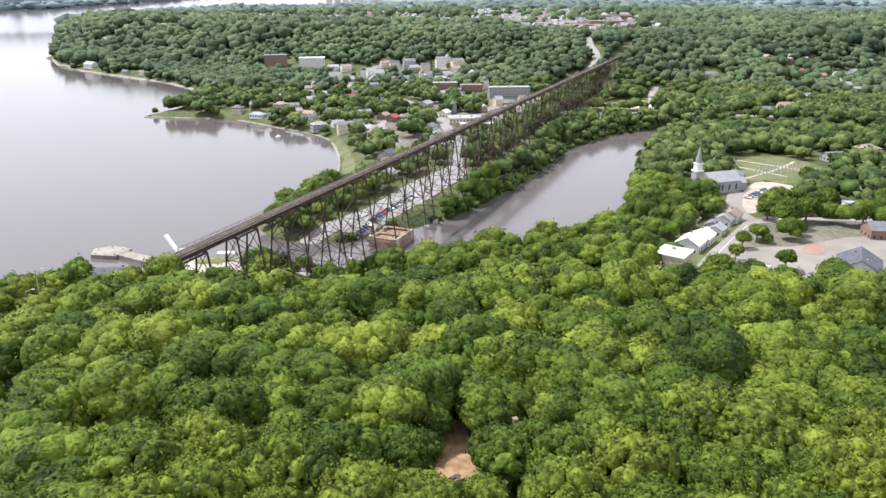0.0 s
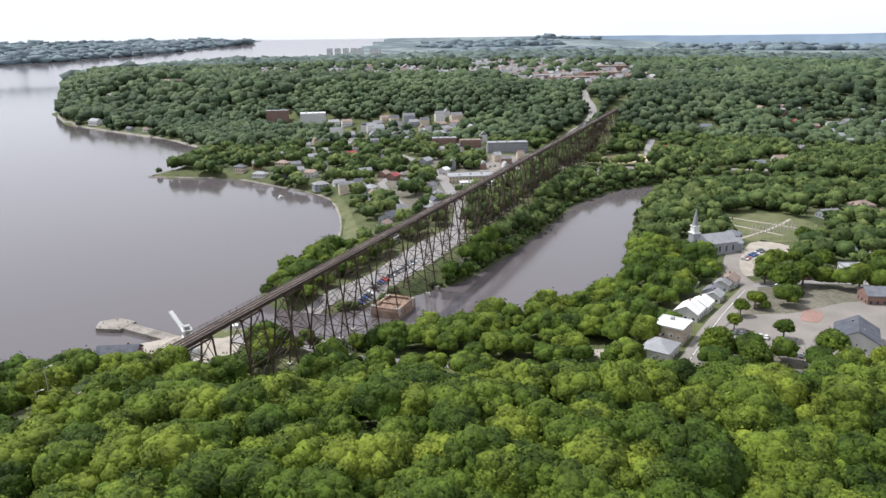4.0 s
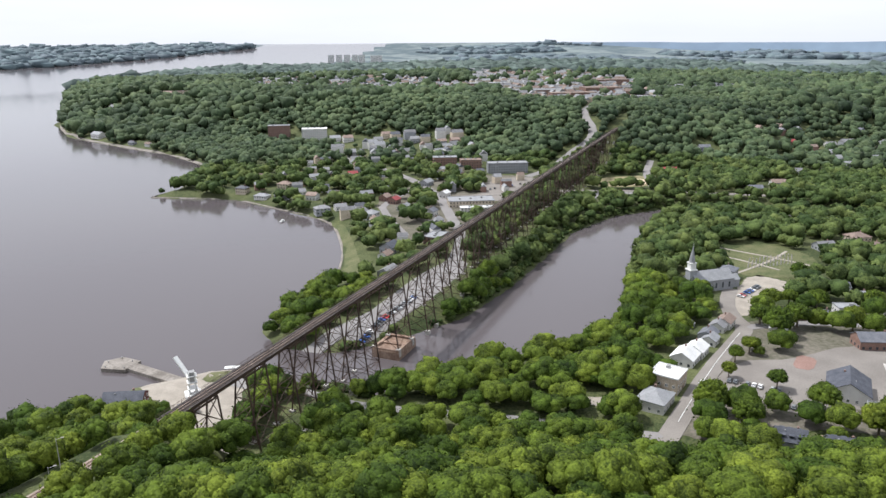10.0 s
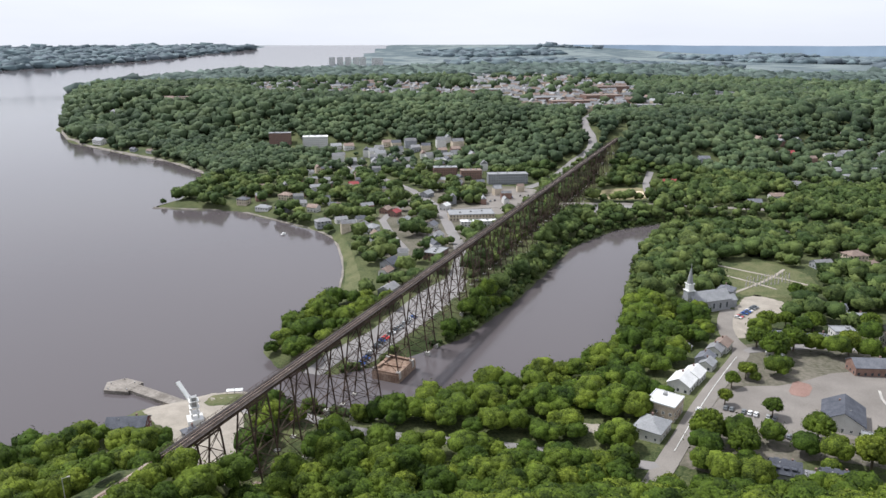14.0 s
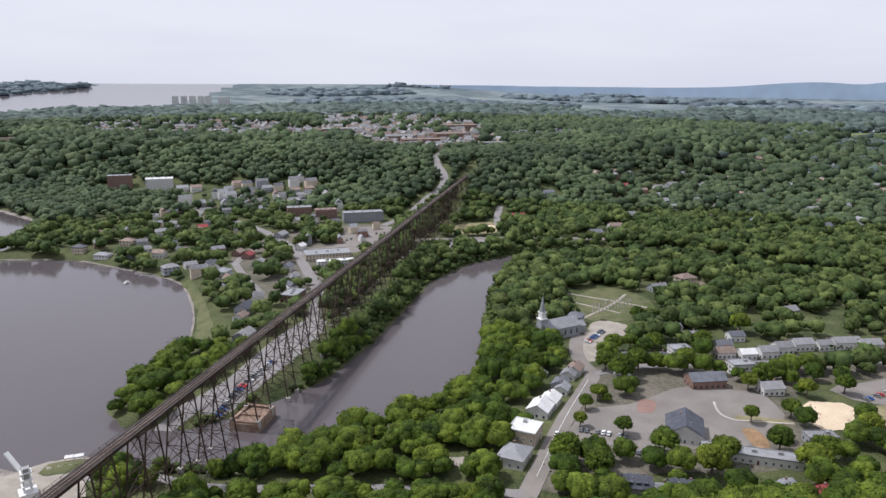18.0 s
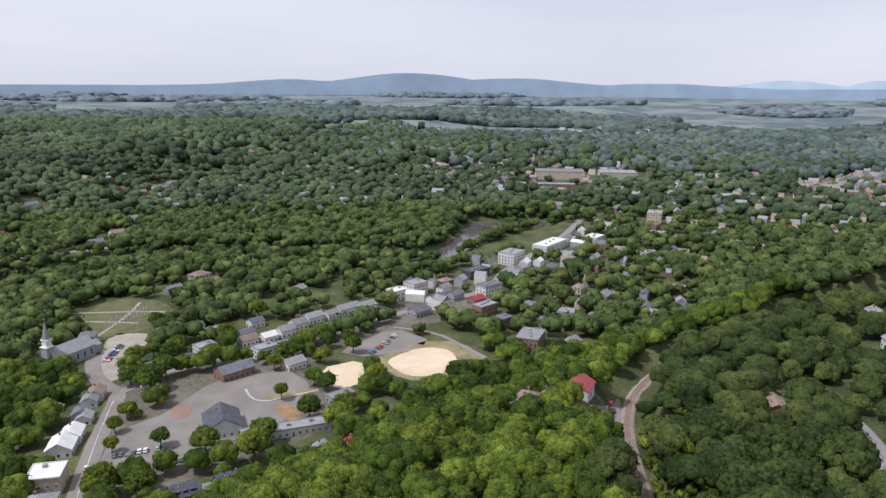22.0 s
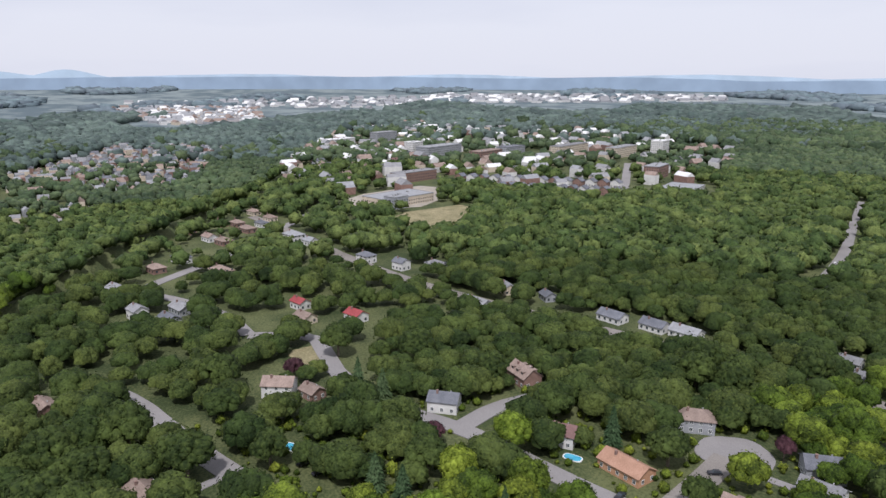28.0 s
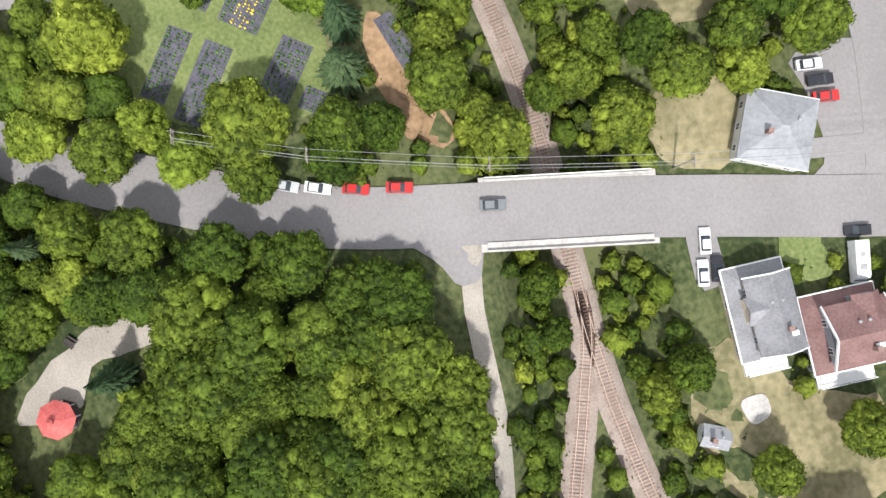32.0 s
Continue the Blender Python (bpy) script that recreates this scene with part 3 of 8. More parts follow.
def roof_shape(kind, w, d, eave, over=0.45):
    """The roof of a house w long and d deep over its eaves, and how high it rises."""
    s, t = Solid(), 0.28
    x, y = w / 2 + over, d / 2 + over
    if kind == "flat":
        s.box(-x + 0.2, -y + 0.2, eave, x - 0.2, y - 0.2, eave + 0.25)
        for x0, y0, x1, y1 in ((-x + 0.2, -y + 0.2, x - 0.2, -y + 0.5), (-x + 0.2, y - 0.5, x - 0.2, y - 0.2),
                               (-x + 0.2, -y + 0.5, -x + 0.5, y - 0.5), (x - 0.5, -y + 0.5, x - 0.2, y - 0.5)):
            s.box(x0, y0, eave + 0.25, x1, y1, eave + 0.6)
        return s, 0.3
    rise = d * (0.24 if kind in ("hip", "shed") else 0.28 if kind == "gable" else 0.38)
    run = rise * y / (d / 2)
    low = eave - (run - rise)
    top = low + run
    if kind == "hip":
        e = max(0.4, x - y)
        c = [(-x, -y, low), (x, -y, low), (x, y, low), (-x, y, low), (-e, 0, top), (e, 0, top)]
        s.add(c + [(px, py, pz + t) for px, py, pz in c],
              [(6, 7, 11, 10), (7, 8, 11), (8, 9, 10, 11), (9, 6, 10), (1, 0, 4, 5), (2, 1, 5), (3, 2, 5, 4), (0, 3, 4),
               (0, 1, 7, 6), (1, 2, 8, 7), (2, 3, 9, 8), (3, 0, 6, 9)])
    else:
        c = [(-x, -y, low), (x, -y, low), (x, 0, top), (-x, 0, top), (-x, y, low), (x, y, low)]
        s.add(c + [(px, py, pz + t) for px, py, pz in c],
              [(6, 7, 8, 9), (9, 8, 11, 10), (1, 0, 3, 2), (2, 3, 4, 5), (0, 1, 7, 6), (5, 4, 10, 11), (1, 2, 8, 7), (2, 5, 11, 8), (3, 0, 6, 9), (4, 3, 9, 10)])
    return s, rise


def house(x, y, turn, w, d, h, roof, wall, cover, name="house", label="", group="houses", rich=True):
    """A house with its ridge along local x. rich: each window a part with its own pane."""
    near = group in ("houses along the street", "houses on the plateau") and w > 8
    w, d, h = (0.85 * w, 0.85 * d, 0.9 * h) if near else (w, d, h)
    z = float(height(np.array([x]), np.array([y]))[0])
    wall_word, wall_mat = WALLS[wall]
    roof_word, roof_mat = ROOFS[cover]
    storeys = 2 if h > 6 else 1
    if not label:
        label = f"{wall_word} {'two-storey' if storeys > 1 else 'low'} house with a {roof_word} {'dormered' if roof == 'dormer' else 'gable' if roof == 'shed' else roof} roof"
    ob = thing(name, pose(x, y, z, 0, 0, turn), label, name.replace("_", " "), group)
    FOOTPRINTS.append((x, y, 0.5 * max(w, d) + 0.5))
    if group in ("houses along the street", "twin houses") and w > 6:
        STREET_HOUSES.append((x, y))
    eave = h * (0.72 if roof not in ("flat", "hip") else 0.8 if roof == "hip" else 1.0)
    top, rise = roof_shape(roof, w, d, eave)
    body = Solid()
    a, b = w / 2, d / 2
    if roof in ("flat", "hip"):
        body.box(-a, -b, -1.5, a, b, eave)
    else:
        c = [(sx, sy, sz) for sx in (-a, a) for sy, sz in ((-b, -1.5), (b, -1.5), (b, eave), (0, eave + rise), (-b, eave))]
        body.add(c, [(0, 1, 2, 3, 4), (9, 8, 7, 6, 5), (0, 4, 9, 5), (4, 3, 8, 9), (3, 2, 7, 8), (2, 1, 6, 7), (1, 0, 5, 6)])
    part("wall", body, wall_mat, ob)
    part("roof", top, roof_mat, ob)
    if roof == "shed":
        for side in (-1, 1):
            verge = Solid()
            for s0, s1 in ((-b - 0.7, 0), (b + 0.7, 0)):
                verge.beam((side * (a + 0.15), s0, eave - 0.1), (side * (a + 0.15), s1, eave + rise + 0.3), 0.28, 0.65)
            part("verge", verge, TRIM, ob, "white raised verge")
        part("balcony", Solid().box(-a + 0.4, -b - 1.6, 2.4, a - 0.4, -b, 2.55).box(-a + 0.4, -b - 1.6, 2.55, a - 0.4, -b - 1.5, 3.4), TRIM, ob)
    if roof == "dormer":
        for side in (-1, 1):
            for px in (-w * 0.27, 0, w * 0.27):
                dormer = part("dormer", Solid().box(px - 0.8, min(side * (b * 0.78), side * b * 0.25), eave + 0.2, px + 0.8, max(side * (b * 0.78), side * b * 0.25), eave + 1.9)
                              .box(px - 1.0, min(side * (b * 0.82), side * b * 0.2), eave + 1.9, px + 1.0, max(side * (b * 0.82), side * b * 0.2), eave + 2.1), roof_mat, ob)
                glass = part("pane", PANE_MESH, None, dormer)
                glass.location, glass.rotation_euler, glass.scale = (px, side * b * 0.78, eave + 1.1), (0, 0, 0 if side < 0 else math.pi), (1.1, 1, 0.85)
    if group == "houses along the street" and w > 8:
        for side in (-1, 1):
            low = eave - 0.1 if roof == "flat" else eave - 0.12
            part("gutter", Solid().box(-a - 0.5, side * (b + 0.5) - 0.09, low, a + 0.5, side * (b + 0.5) + 0.09, low + 0.16), TRIM, ob, "white gutter")
        if roof in ("gable", "dormer", "hip") and int(x + y) % 3 and (x, y) != (50.5, -59.5):
            gx = a * (0.35 if int(x) % 2 else -0.35)
            porch = part("porch", Solid().box(gx - 2.4, -b - 2.6, -1.5, gx + 2.4, -b, 2.7), wall_mat, ob)
            part("porch_roof", Solid().add([(gx - 2.9, -b - 3.1, 2.6), (gx + 2.9, -b - 3.1, 2.6), (gx + 2.9, -b + 2.0, 2.6), (gx - 2.9, -b + 2.0, 2.6), (gx, -b - 3.1, 4.2), (gx, -b + 2.0, 4.2)],
                                           [(1, 0, 4), (3, 2, 5), (0, 3, 5, 4), (2, 1, 4, 5), (0, 1, 2, 3)]), roof_mat, porch)
            part("garage_door", Solid().box(gx - 1.4, -b - 2.67, 0, gx + 1.4, -b - 2.6, 2.2), TRIM, porch, "white garage door")
    step = 3.1
    if rich:
        for floor in range(storeys):
            level = 1.55 + 2.75 * floor
            if level + 0.9 > eave + 0.3 and floor:
                continue
            for long, off, turns in ((w, -b, 0.0), (w, b, math.pi), (d, a, math.pi / 2), (d, -a, -math.pi / 2)):
                n = max(1, int(long / step))
                for i in range(n):
                    u = (i + 0.5) * long / n - long / 2
                    if floor == 0 and turns == 0.0 and i == n // 2:
                        entry = part("door", DOOR_MESH, None, ob)
                        entry.location = (u, off, 0)
                        continue
                    win = part("window", FRAME_MESH, None, ob)
                    win.location = (u, off, level) if turns in (0.0, math.pi) else (off, u, level)
                    win.rotation_euler.z = turns
                    part("pane", PANE_MESH, None, win)
    else:
        panes = Solid()
        for floor in range(max(1, round(h / 3.2) - (roof not in ("flat", "hip")))):
            level = 1.6 + 3.0 * floor
            for long, off, turns in ((w, -b, 0), (w, b, 0), (d, a, 1), (d, -a, 1)):
                n = max(1, int(long / 3.0))
                for i in range(n):
                    u = (i + 0.5) * long / n - long / 2
                    if turns:
                        panes.box(off - 0.05, u - 0.6, level - 0.7, off + 0.05, u + 0.6, level + 0.7)
                    else:
                        panes.box(u - 0.6, off - 0.05, level - 0.7, u + 0.6, off + 0.05, level + 0.7)
        tagged(part("glazing", panes, GLASS, ob, "dark window panes"), kind="stuff")
    if roof != "flat":
        if roof != "shed":
            stack = part("chimney", CHIMNEY_MESH, None, ob)
            stack.location = (w * 0.22, d * 0.12, eave + rise * 0.55)
        if rich:
            vent = part("vent", VENT_MESH, None, ob)
            vent.location = (-w * 0.2, -d * 0.14, eave + rise * 0.68)
    else:
        for i in range(3 if max(w, d) > 16 else 1):
            unit = part("roof_unit", Solid().box(-1, -0.8, 0, 1, 0.8, 1.1).box(-0.9, -0.7, 1.1, 0.9, 0.7, 1.25), GREY_METAL, ob)
            unit.location = (w * (0.25 - 0.25 * i), d * 0.1 * (1 - i), eave + 0.25)
    return ob


def rounded(outline, times=1):
    """Corners cut twice over, so that an outline bends softly."""
    for _ in range(times):
        out = []
        for (ax, ay), (bx, by) in zip(outline, outline[1:] + outline[:1]):
            out += [(0.8 * ax + 0.2 * bx, 0.8 * ay + 0.2 * by), (0.2 * ax + 0.8 * bx, 0.2 * ay + 0.8 * by)]
        outline = out
    return outline


def patch(name, outline, mat, label, up=0.14, times=1, clear=True):
    """A thin piece of ground cover with an outline of its own, laid on the ground."""
    if clear:
        CLEARED.append(outline)
    outline = rounded(outline, times)
    if mat in (LAWN, DRY_LAWN, ROUGH_LAWN, VILLAGE_GROUND, EARTH, GRAVEL, SAND) and up < 0.5:
        rng, ragged = np.random.default_rng(len(CLEARED)), []
        for (ax, ay), (bx, by) in zip(outline, outline[1:] + outline[:1]):
            n = max(1, int(math.hypot(bx - ax, by - ay) / 2.2))
            ragged += [(ax + (bx - ax) * i / n + rng.uniform(-0.55, 0.55), ay + (by - ay) * i / n + rng.uniform(-0.55, 0.55)) for i in range(n)]
        outline = ragged
    bm = bmesh.new()
    face = bm.faces.new([bm.verts.new((px, py, 0)) for px, py in outline])
    if face.normal.z < 0:
        face.normal_flip()
    bmesh.ops.triangulate(bm, faces=[face])
    for _ in range(6):
        long = [e for e in bm.edges if e.calc_length() > 7]
        if not long:
            break
        bmesh.ops.subdivide_edges(bm, edges=long, cuts=1)
        bmesh.ops.triangulate(bm, faces=bm.faces[:])
    px, py = (np.array([v.co[k] for v in bm.verts]) for k in (0, 1))
    for v, pz in zip(bm.verts, height(px, py) + up):
        v.co.z = pz
    bmesh.ops.recalc_face_normals(bm, faces=bm.faces[:])
    if sum(f.normal.z for f in bm.faces) < 0:
        bmesh.ops.reverse_faces(bm, faces=bm.faces[:])
    me = bpy.data.meshes.new(name)
    bm.to_mesh(me)
    me.materials.append(mat)
    return tagged(new(name, me), label, name.replace("_", " "), kind="structure")


def along(line, step):
    """Places every so many metres along a broken line, with its direction, corners rounded off."""
    pts = [line[0]]
    for (ax, ay), (bx, by) in zip(line, line[1:]):
        pts += [(0.75 * ax + 0.25 * bx, 0.75 * ay + 0.25 * by), (0.25 * ax + 0.75 * bx, 0.25 * ay + 0.75 * by)]
    pts.append(line[-1])
    pts = np.array(pts, float)
    run = np.concatenate([[0], np.cumsum(np.hypot(*np.diff(pts, axis=0).T))])
    s = np.arange(0, run[-1], step)
    x, y = np.interp(s, run, pts[:, 0]), np.interp(s, run, pts[:, 1])
    way = np.stack([np.gradient(x), np.gradient(y)], -1)
    way /= np.linalg.norm(way, axis=1)[:, None]
    return s, x, y, way


def ribbon(name, line, wide, mat, label, up=0.2, kind="structure", level=None, offset=0.0, thick=0.5, keep=True, step=3.0):
    """A road or strip along a line, on the ground or at a level of its own."""
    if keep:
        ROAD_LINES.append((line, wide))
    s, x, y, way = along(line, step)
    rows = []
    for k in (-1, -0.5, 0, 0.5, 1):
        px, py = x + way[:, 1] * (k * wide / 2 + offset), y - way[:, 0] * (k * wide / 2 + offset)
        z = (height(px, py) if level is None else np.full(len(px), float(level))) + up + 0.03 * (1 - abs(k)) * wide / 6
        rows.append(np.stack([px, py, z], -1))
    rows = [rows[0] - (0, 0, thick)] + rows + [rows[-1] - (0, 0, thick)]
    n = len(x)
    i = np.arange(n - 1)
    faces = np.concatenate([np.stack([k * n + i, (k + 1) * n + i, (k + 1) * n + i + 1, k * n + i + 1], -1) for k in range(len(rows) - 1)])
    return tagged(new(name, big_mesh(name, np.concatenate(rows), faces, mat)), label, name.replace("_", " "), kind=kind)


# ---- cars ----
CAR_PAINTS = {n: material(n + "_car_paint", tuple(0.85 * c for c in rgb), rgb, 1.0, 0.3, 0, stain=0.3) for n, rgb in {
    "white": (0.75, 0.75, 0.75), "black": (0.025, 0.025, 0.03), "grey": (0.16, 0.17, 0.18), "silver": (0.45, 0.46, 0.47),
    "red": (0.45, 0.03, 0.03), "blue": (0.03, 0.10, 0.35)}.items()}
CAR_SHAPE = Solid()
for half, z0, z1 in ((0.9, 0.3, 0.85),):
    CAR_SHAPE.add([(sx, sy, sz) for sy in (-half, half) for sx, sz in ((-2.2, 0.35), (2.2, 0.35), (2.25, 0.7), (1.9, 0.88), (0.9, 0.95), (-1.7, 1.0), (-2.2, 0.9))],
                  [(0, 1, 2, 3, 4, 5, 6), (13, 12, 11, 10, 9, 8, 7)] + [(i, 7 + i, 7 + (i + 1) % 7, (i + 1) % 7) for i in range(7)])
CABIN_SHAPE = Solid().add([(-1.75, -0.8, 0.95), (0.95, -0.8, 0.93), (0.95, 0.8, 0.93), (-1.75, 0.8, 0.95), (-1.35, -0.66, 1.45), (0.25, -0.66, 1.45), (0.25, 0.66, 1.45), (-1.35, 0.66, 1.45)],
                          [(0, 1, 5, 4), (1, 2, 6, 5), (2, 3, 7, 6), (3, 0, 4, 7), (4, 5, 6, 7)])
LID_SHAPE = Solid().box(-1.33, -0.65, 1.44, 0.22, 0.65, 1.5)
BODY_MESHES = {n: CAR_SHAPE.mesh("body", m) for n, m in CAR_PAINTS.items()}
LID_MESHES = {n: LID_SHAPE.mesh("car_roof", m) for n, m in CAR_PAINTS.items()}
CABIN_MESH = CABIN_SHAPE.mesh("windows", GLASS)
WHEEL_MESH = Solid().tube((0, -0.11, 0), (0, 0.11, 0), 0.33, 0.33, 12).mesh("wheel", RUBBER)
RIM_MESH = Solid().tube((0, -0.125, 0), (0, 0.125, 0), 0.19, 0.19, 8).mesh("rim", GREY_METAL)


def car(x, y, turn, paint="white", up=0.22, level=None, where="parked on a street"):
    z = (float(height(np.array([x]), np.array([y]))[0]) if level is None else level) + up
    ob = thing("car", pose(x, y, z, 0, 0, turn), f"{paint} car {where}", "car", "cars")
    part("body", BODY_MESHES[paint], None, ob)
    part("cabin", CABIN_MESH, None, ob, "dark glass cabin")
    part("car_roof", LID_MESHES[paint], None, ob)
    for px in (-1.35, 1.4):
        for py in (-0.82, 0.82):
            wheel = part("wheel", WHEEL_MESH, None, ob)
            wheel.location = (px, py, 0.33)
            part("rim", RIM_MESH, None, wheel)
    return ob


# ---- ground covers ----
patch("school_yard", [(120, 300), (146, 271), (160, 279), (201, 271), (238, 293), (246, 327), (226, 337), (206, 344), (171, 326), (144, 326)], ASPHALT, "pale asphalt school yard", 0.14, 1)
patch("church_lot", [(178, 426), (212, 476), (231, 454), (221, 435), (196, 423), (172, 388)], GRAVEL, "gravel parking lot beside the church", 0.14, 1)
patch("cemetery_lawn", [(205, 520), (247, 554), (274, 522), (264, 471), (229, 464), (201, 472)], ROUGH_LAWN, "mown cemetery lawn", 0.14, 1)
patch("outfield", [(291, 305), (338, 310), (359, 288), (339, 246), (298, 251), (279, 266)], DRY_LAWN, "dry grass outfield of a ball field", 0.14, 1)
patch("infield", [(296, 299), (332, 301), (342, 284), (332, 268), (304, 257), (285, 268)], SAND, "pale sand infield of a ball field", 0.22, 2)
patch("field_lot", [(288, 334), (349, 341), (346, 299), (294, 309)], ASPHALT, "asphalt parking lot beside the ball field", 0.14, 1)
patch("playground", [(259, 315), (288, 309), (264, 280), (243, 280)], SAND, "sandy playground", 0.22, 1)
patch("house_drive", [(220, 123), (246, 127), (282, 135), (261, 123), (236, 116)], PALE_ROAD, "asphalt drive beside a red-roofed house", 0.14, 1)
patch("trestle_lot", [(-57, 374), (-43, 368), (-12, 418), (21, 500), (9, 520), (-17, 476), (-41, 415)], PALE_ROAD, "long parking lot under the trestle", 0.14, 1)
patch("store_lot", [(34, 721), (56, 830), (107, 843), (112, 804), (62, 707)], ASPHALT, "wide asphalt lot before a store", 0.14, 1)
patch("river_lot", [(137, 748), (188, 762), (223, 751), (205, 711), (143, 717)], PALE_ROAD, "pale lot beside the creek", 0.14, 1)
patch("second_outfield", [(177, 828), (240, 840), (229, 775), (167, 777)], DRY_LAWN, "dry grass of a second ball field", 0.14, 1)
patch("second_infield", [(202, 814), (231, 819), (228, 789), (203, 784)], SAND, "sand infield of a second ball field", 0.22, 1)
patch("landing", [(-147, 320), (-142, 344), (-129, 348), (-105, 351), (-96, 327), (-81, 235), (-126, 295), (-136, 302)], GRAVEL, "gravel landing by the wharf", 0.14, 1)
patch("landing_lawn", [(-116, 316), (-101, 317), (-93, 330), (-100, 335), (-114, 333)], ROUGH_LAWN, "rough grass on the gravel landing", 0.24, 1, False)
patch("shore_lawn", [(-98, 637), (-77, 554), (-68, 466), (-56, 460), (-63, 531), (-88, 636)], ROUGH_LAWN, "strip of lawn along the bay", 0.14, 1)
ribbon("shore_stones", BAY_SHORE[1:9], 5, WHARF_STONE, "pale stony edge of the bay", 0.5, keep=False)
ribbon("shore_stones", BAY_SHORE[8:16], 1.8, WHARF_STONE, "pale stony edge of the bay", 0.4, keep=False)
patch("sports_field", [(619, -135), (657, -232), (516, -164), (545, -137)], DRY_LAWN, "dry sports field beside a school", 0.14, 1)
patch("school_lot", [(720, -111), (787, -228), (649, -190), (644, -110)], GRAVEL, "pale lot round a flat-roofed school", 0.14, 1)
patch("garden_lawn", [(70, 41), (76, 26), (69, 15), (56, 8), (38, 6), (31, 11), (35, 30), (42, 39), (56, 45)], LAWN, "mown lawn of a plant nursery", 0.14, 1)
patch("nursery_yard", [(101, 65), (99, 48), (106, 42), (90, 23), (82, 21), (76, 29), (72, 39), (65, 42), (64, 50), (67, 66)], PALE_ROAD, "pale gravel yard of a plant nursery", 0.14, 1)
patch("nursery_walk", [(87, 15), (80, 8), (70, 2), (61, -2), (50, -2.5), (50, 0.5), (60, 2), (69, 6), (78, 12), (84, 18)], GRAVEL, "pale earth walk through a nursery", 0.16, 1)
patch("nursery_path", [(47, -0.5), (46, -4), (33, -8.5), (21, -10), (20, -6.5), (25, -1), (37, 0.5)], EARTH, "bare earth strip beside a planting bed", 0.14, 1)
patch("back_garden", [(44, -44), (40, -65), (27, -59), (30, -44)], DRY_LAWN, "dry back garden with bare patches", 0.14, 1)
patch("dry_garden", [(-25, -36), (-25, -45), (-37, -52), (-42, -67), (-59, -61), (-53, -36), (-39, -34)], DRY_LAWN, "sun-dried lawn behind houses", 0.14, 1)
patch("worn_garden", [(18, -42), (20, -56), (11, -57), (2, -53), (7, -40)], DRY_LAWN, "worn earth and dry grass beside a house", 0.14, 1)
patch("clearing", [(-2, 75), (3, 71), (7, 65), (10, 55), (7, 45), (3, 49), (4, 60), (-2, 62), (-4, 68)], GRAVEL, "pale gravel clearing in the wood", 0.14, 1)
patch("house_yard", [(18, -67), (18, -79), (12, -87), (-9, -79), (-5, -62), (-1, -69), (10, -69)], PALE_ROAD, "asphalt parking area before a white house", 0.14, 1)
patch("front_lawn", [(101, -70), (100, -77), (89, -78), (87, -74)], LAWN, "green front lawn", 0.22, 1)
patch("front_lawn", [(153, -37), (156, -46), (150, -47), (145, -41)], LAWN, "green front lawn", 0.22, 1)
patch("front_lawn", [(-10, -56), (-12, -64), (-18, -61), (-17, -55)], LAWN, "green front lawn", 0.22, 1)
patch("front_lawn", [(188, -16), (189, -22), (178, -28), (172, -24)], DRY_LAWN, "dry front lawn", 0.22, 1)
patch("front_lawn", [(119, -60), (117, -65), (107, -68), (106, -65)], DRY_LAWN, "dry front lawn", 0.22, 1)
patch("front_garden", [(114, -40), (115, -48), (111, -51), (109, -42)], EARTH, "mulched garden bed", 0.22, 1)
patch("terrace", [(64, -48), (66, -63), (60, -66), (57, -52)], CONCRETE, "pale paved pool terrace", 0.22, 1)
patch("river_clearing", [(59, 299), (76, 295), (81, 283), (65, 289)], GRAVEL, "pale gravel track in a clearing by the river", 0.14, 1)
patch("crossing_lawn", [(314, -21), (320, -37), (299, -38), (290, -26)], DRY_LAWN, "dry grass beside a street", 0.22, 1)
patch("far_clearing", [(1156, 1813), (1292, 1643), (1231, 1506), (1071, 1624)], SAND, "pale clearing far off in the woods", 1, 1)
patch("far_meadow", [(1203, 1471), (1386, 1449), (1287, 1364), (1136, 1357)], LAWN, "far green meadow", 1, 1)

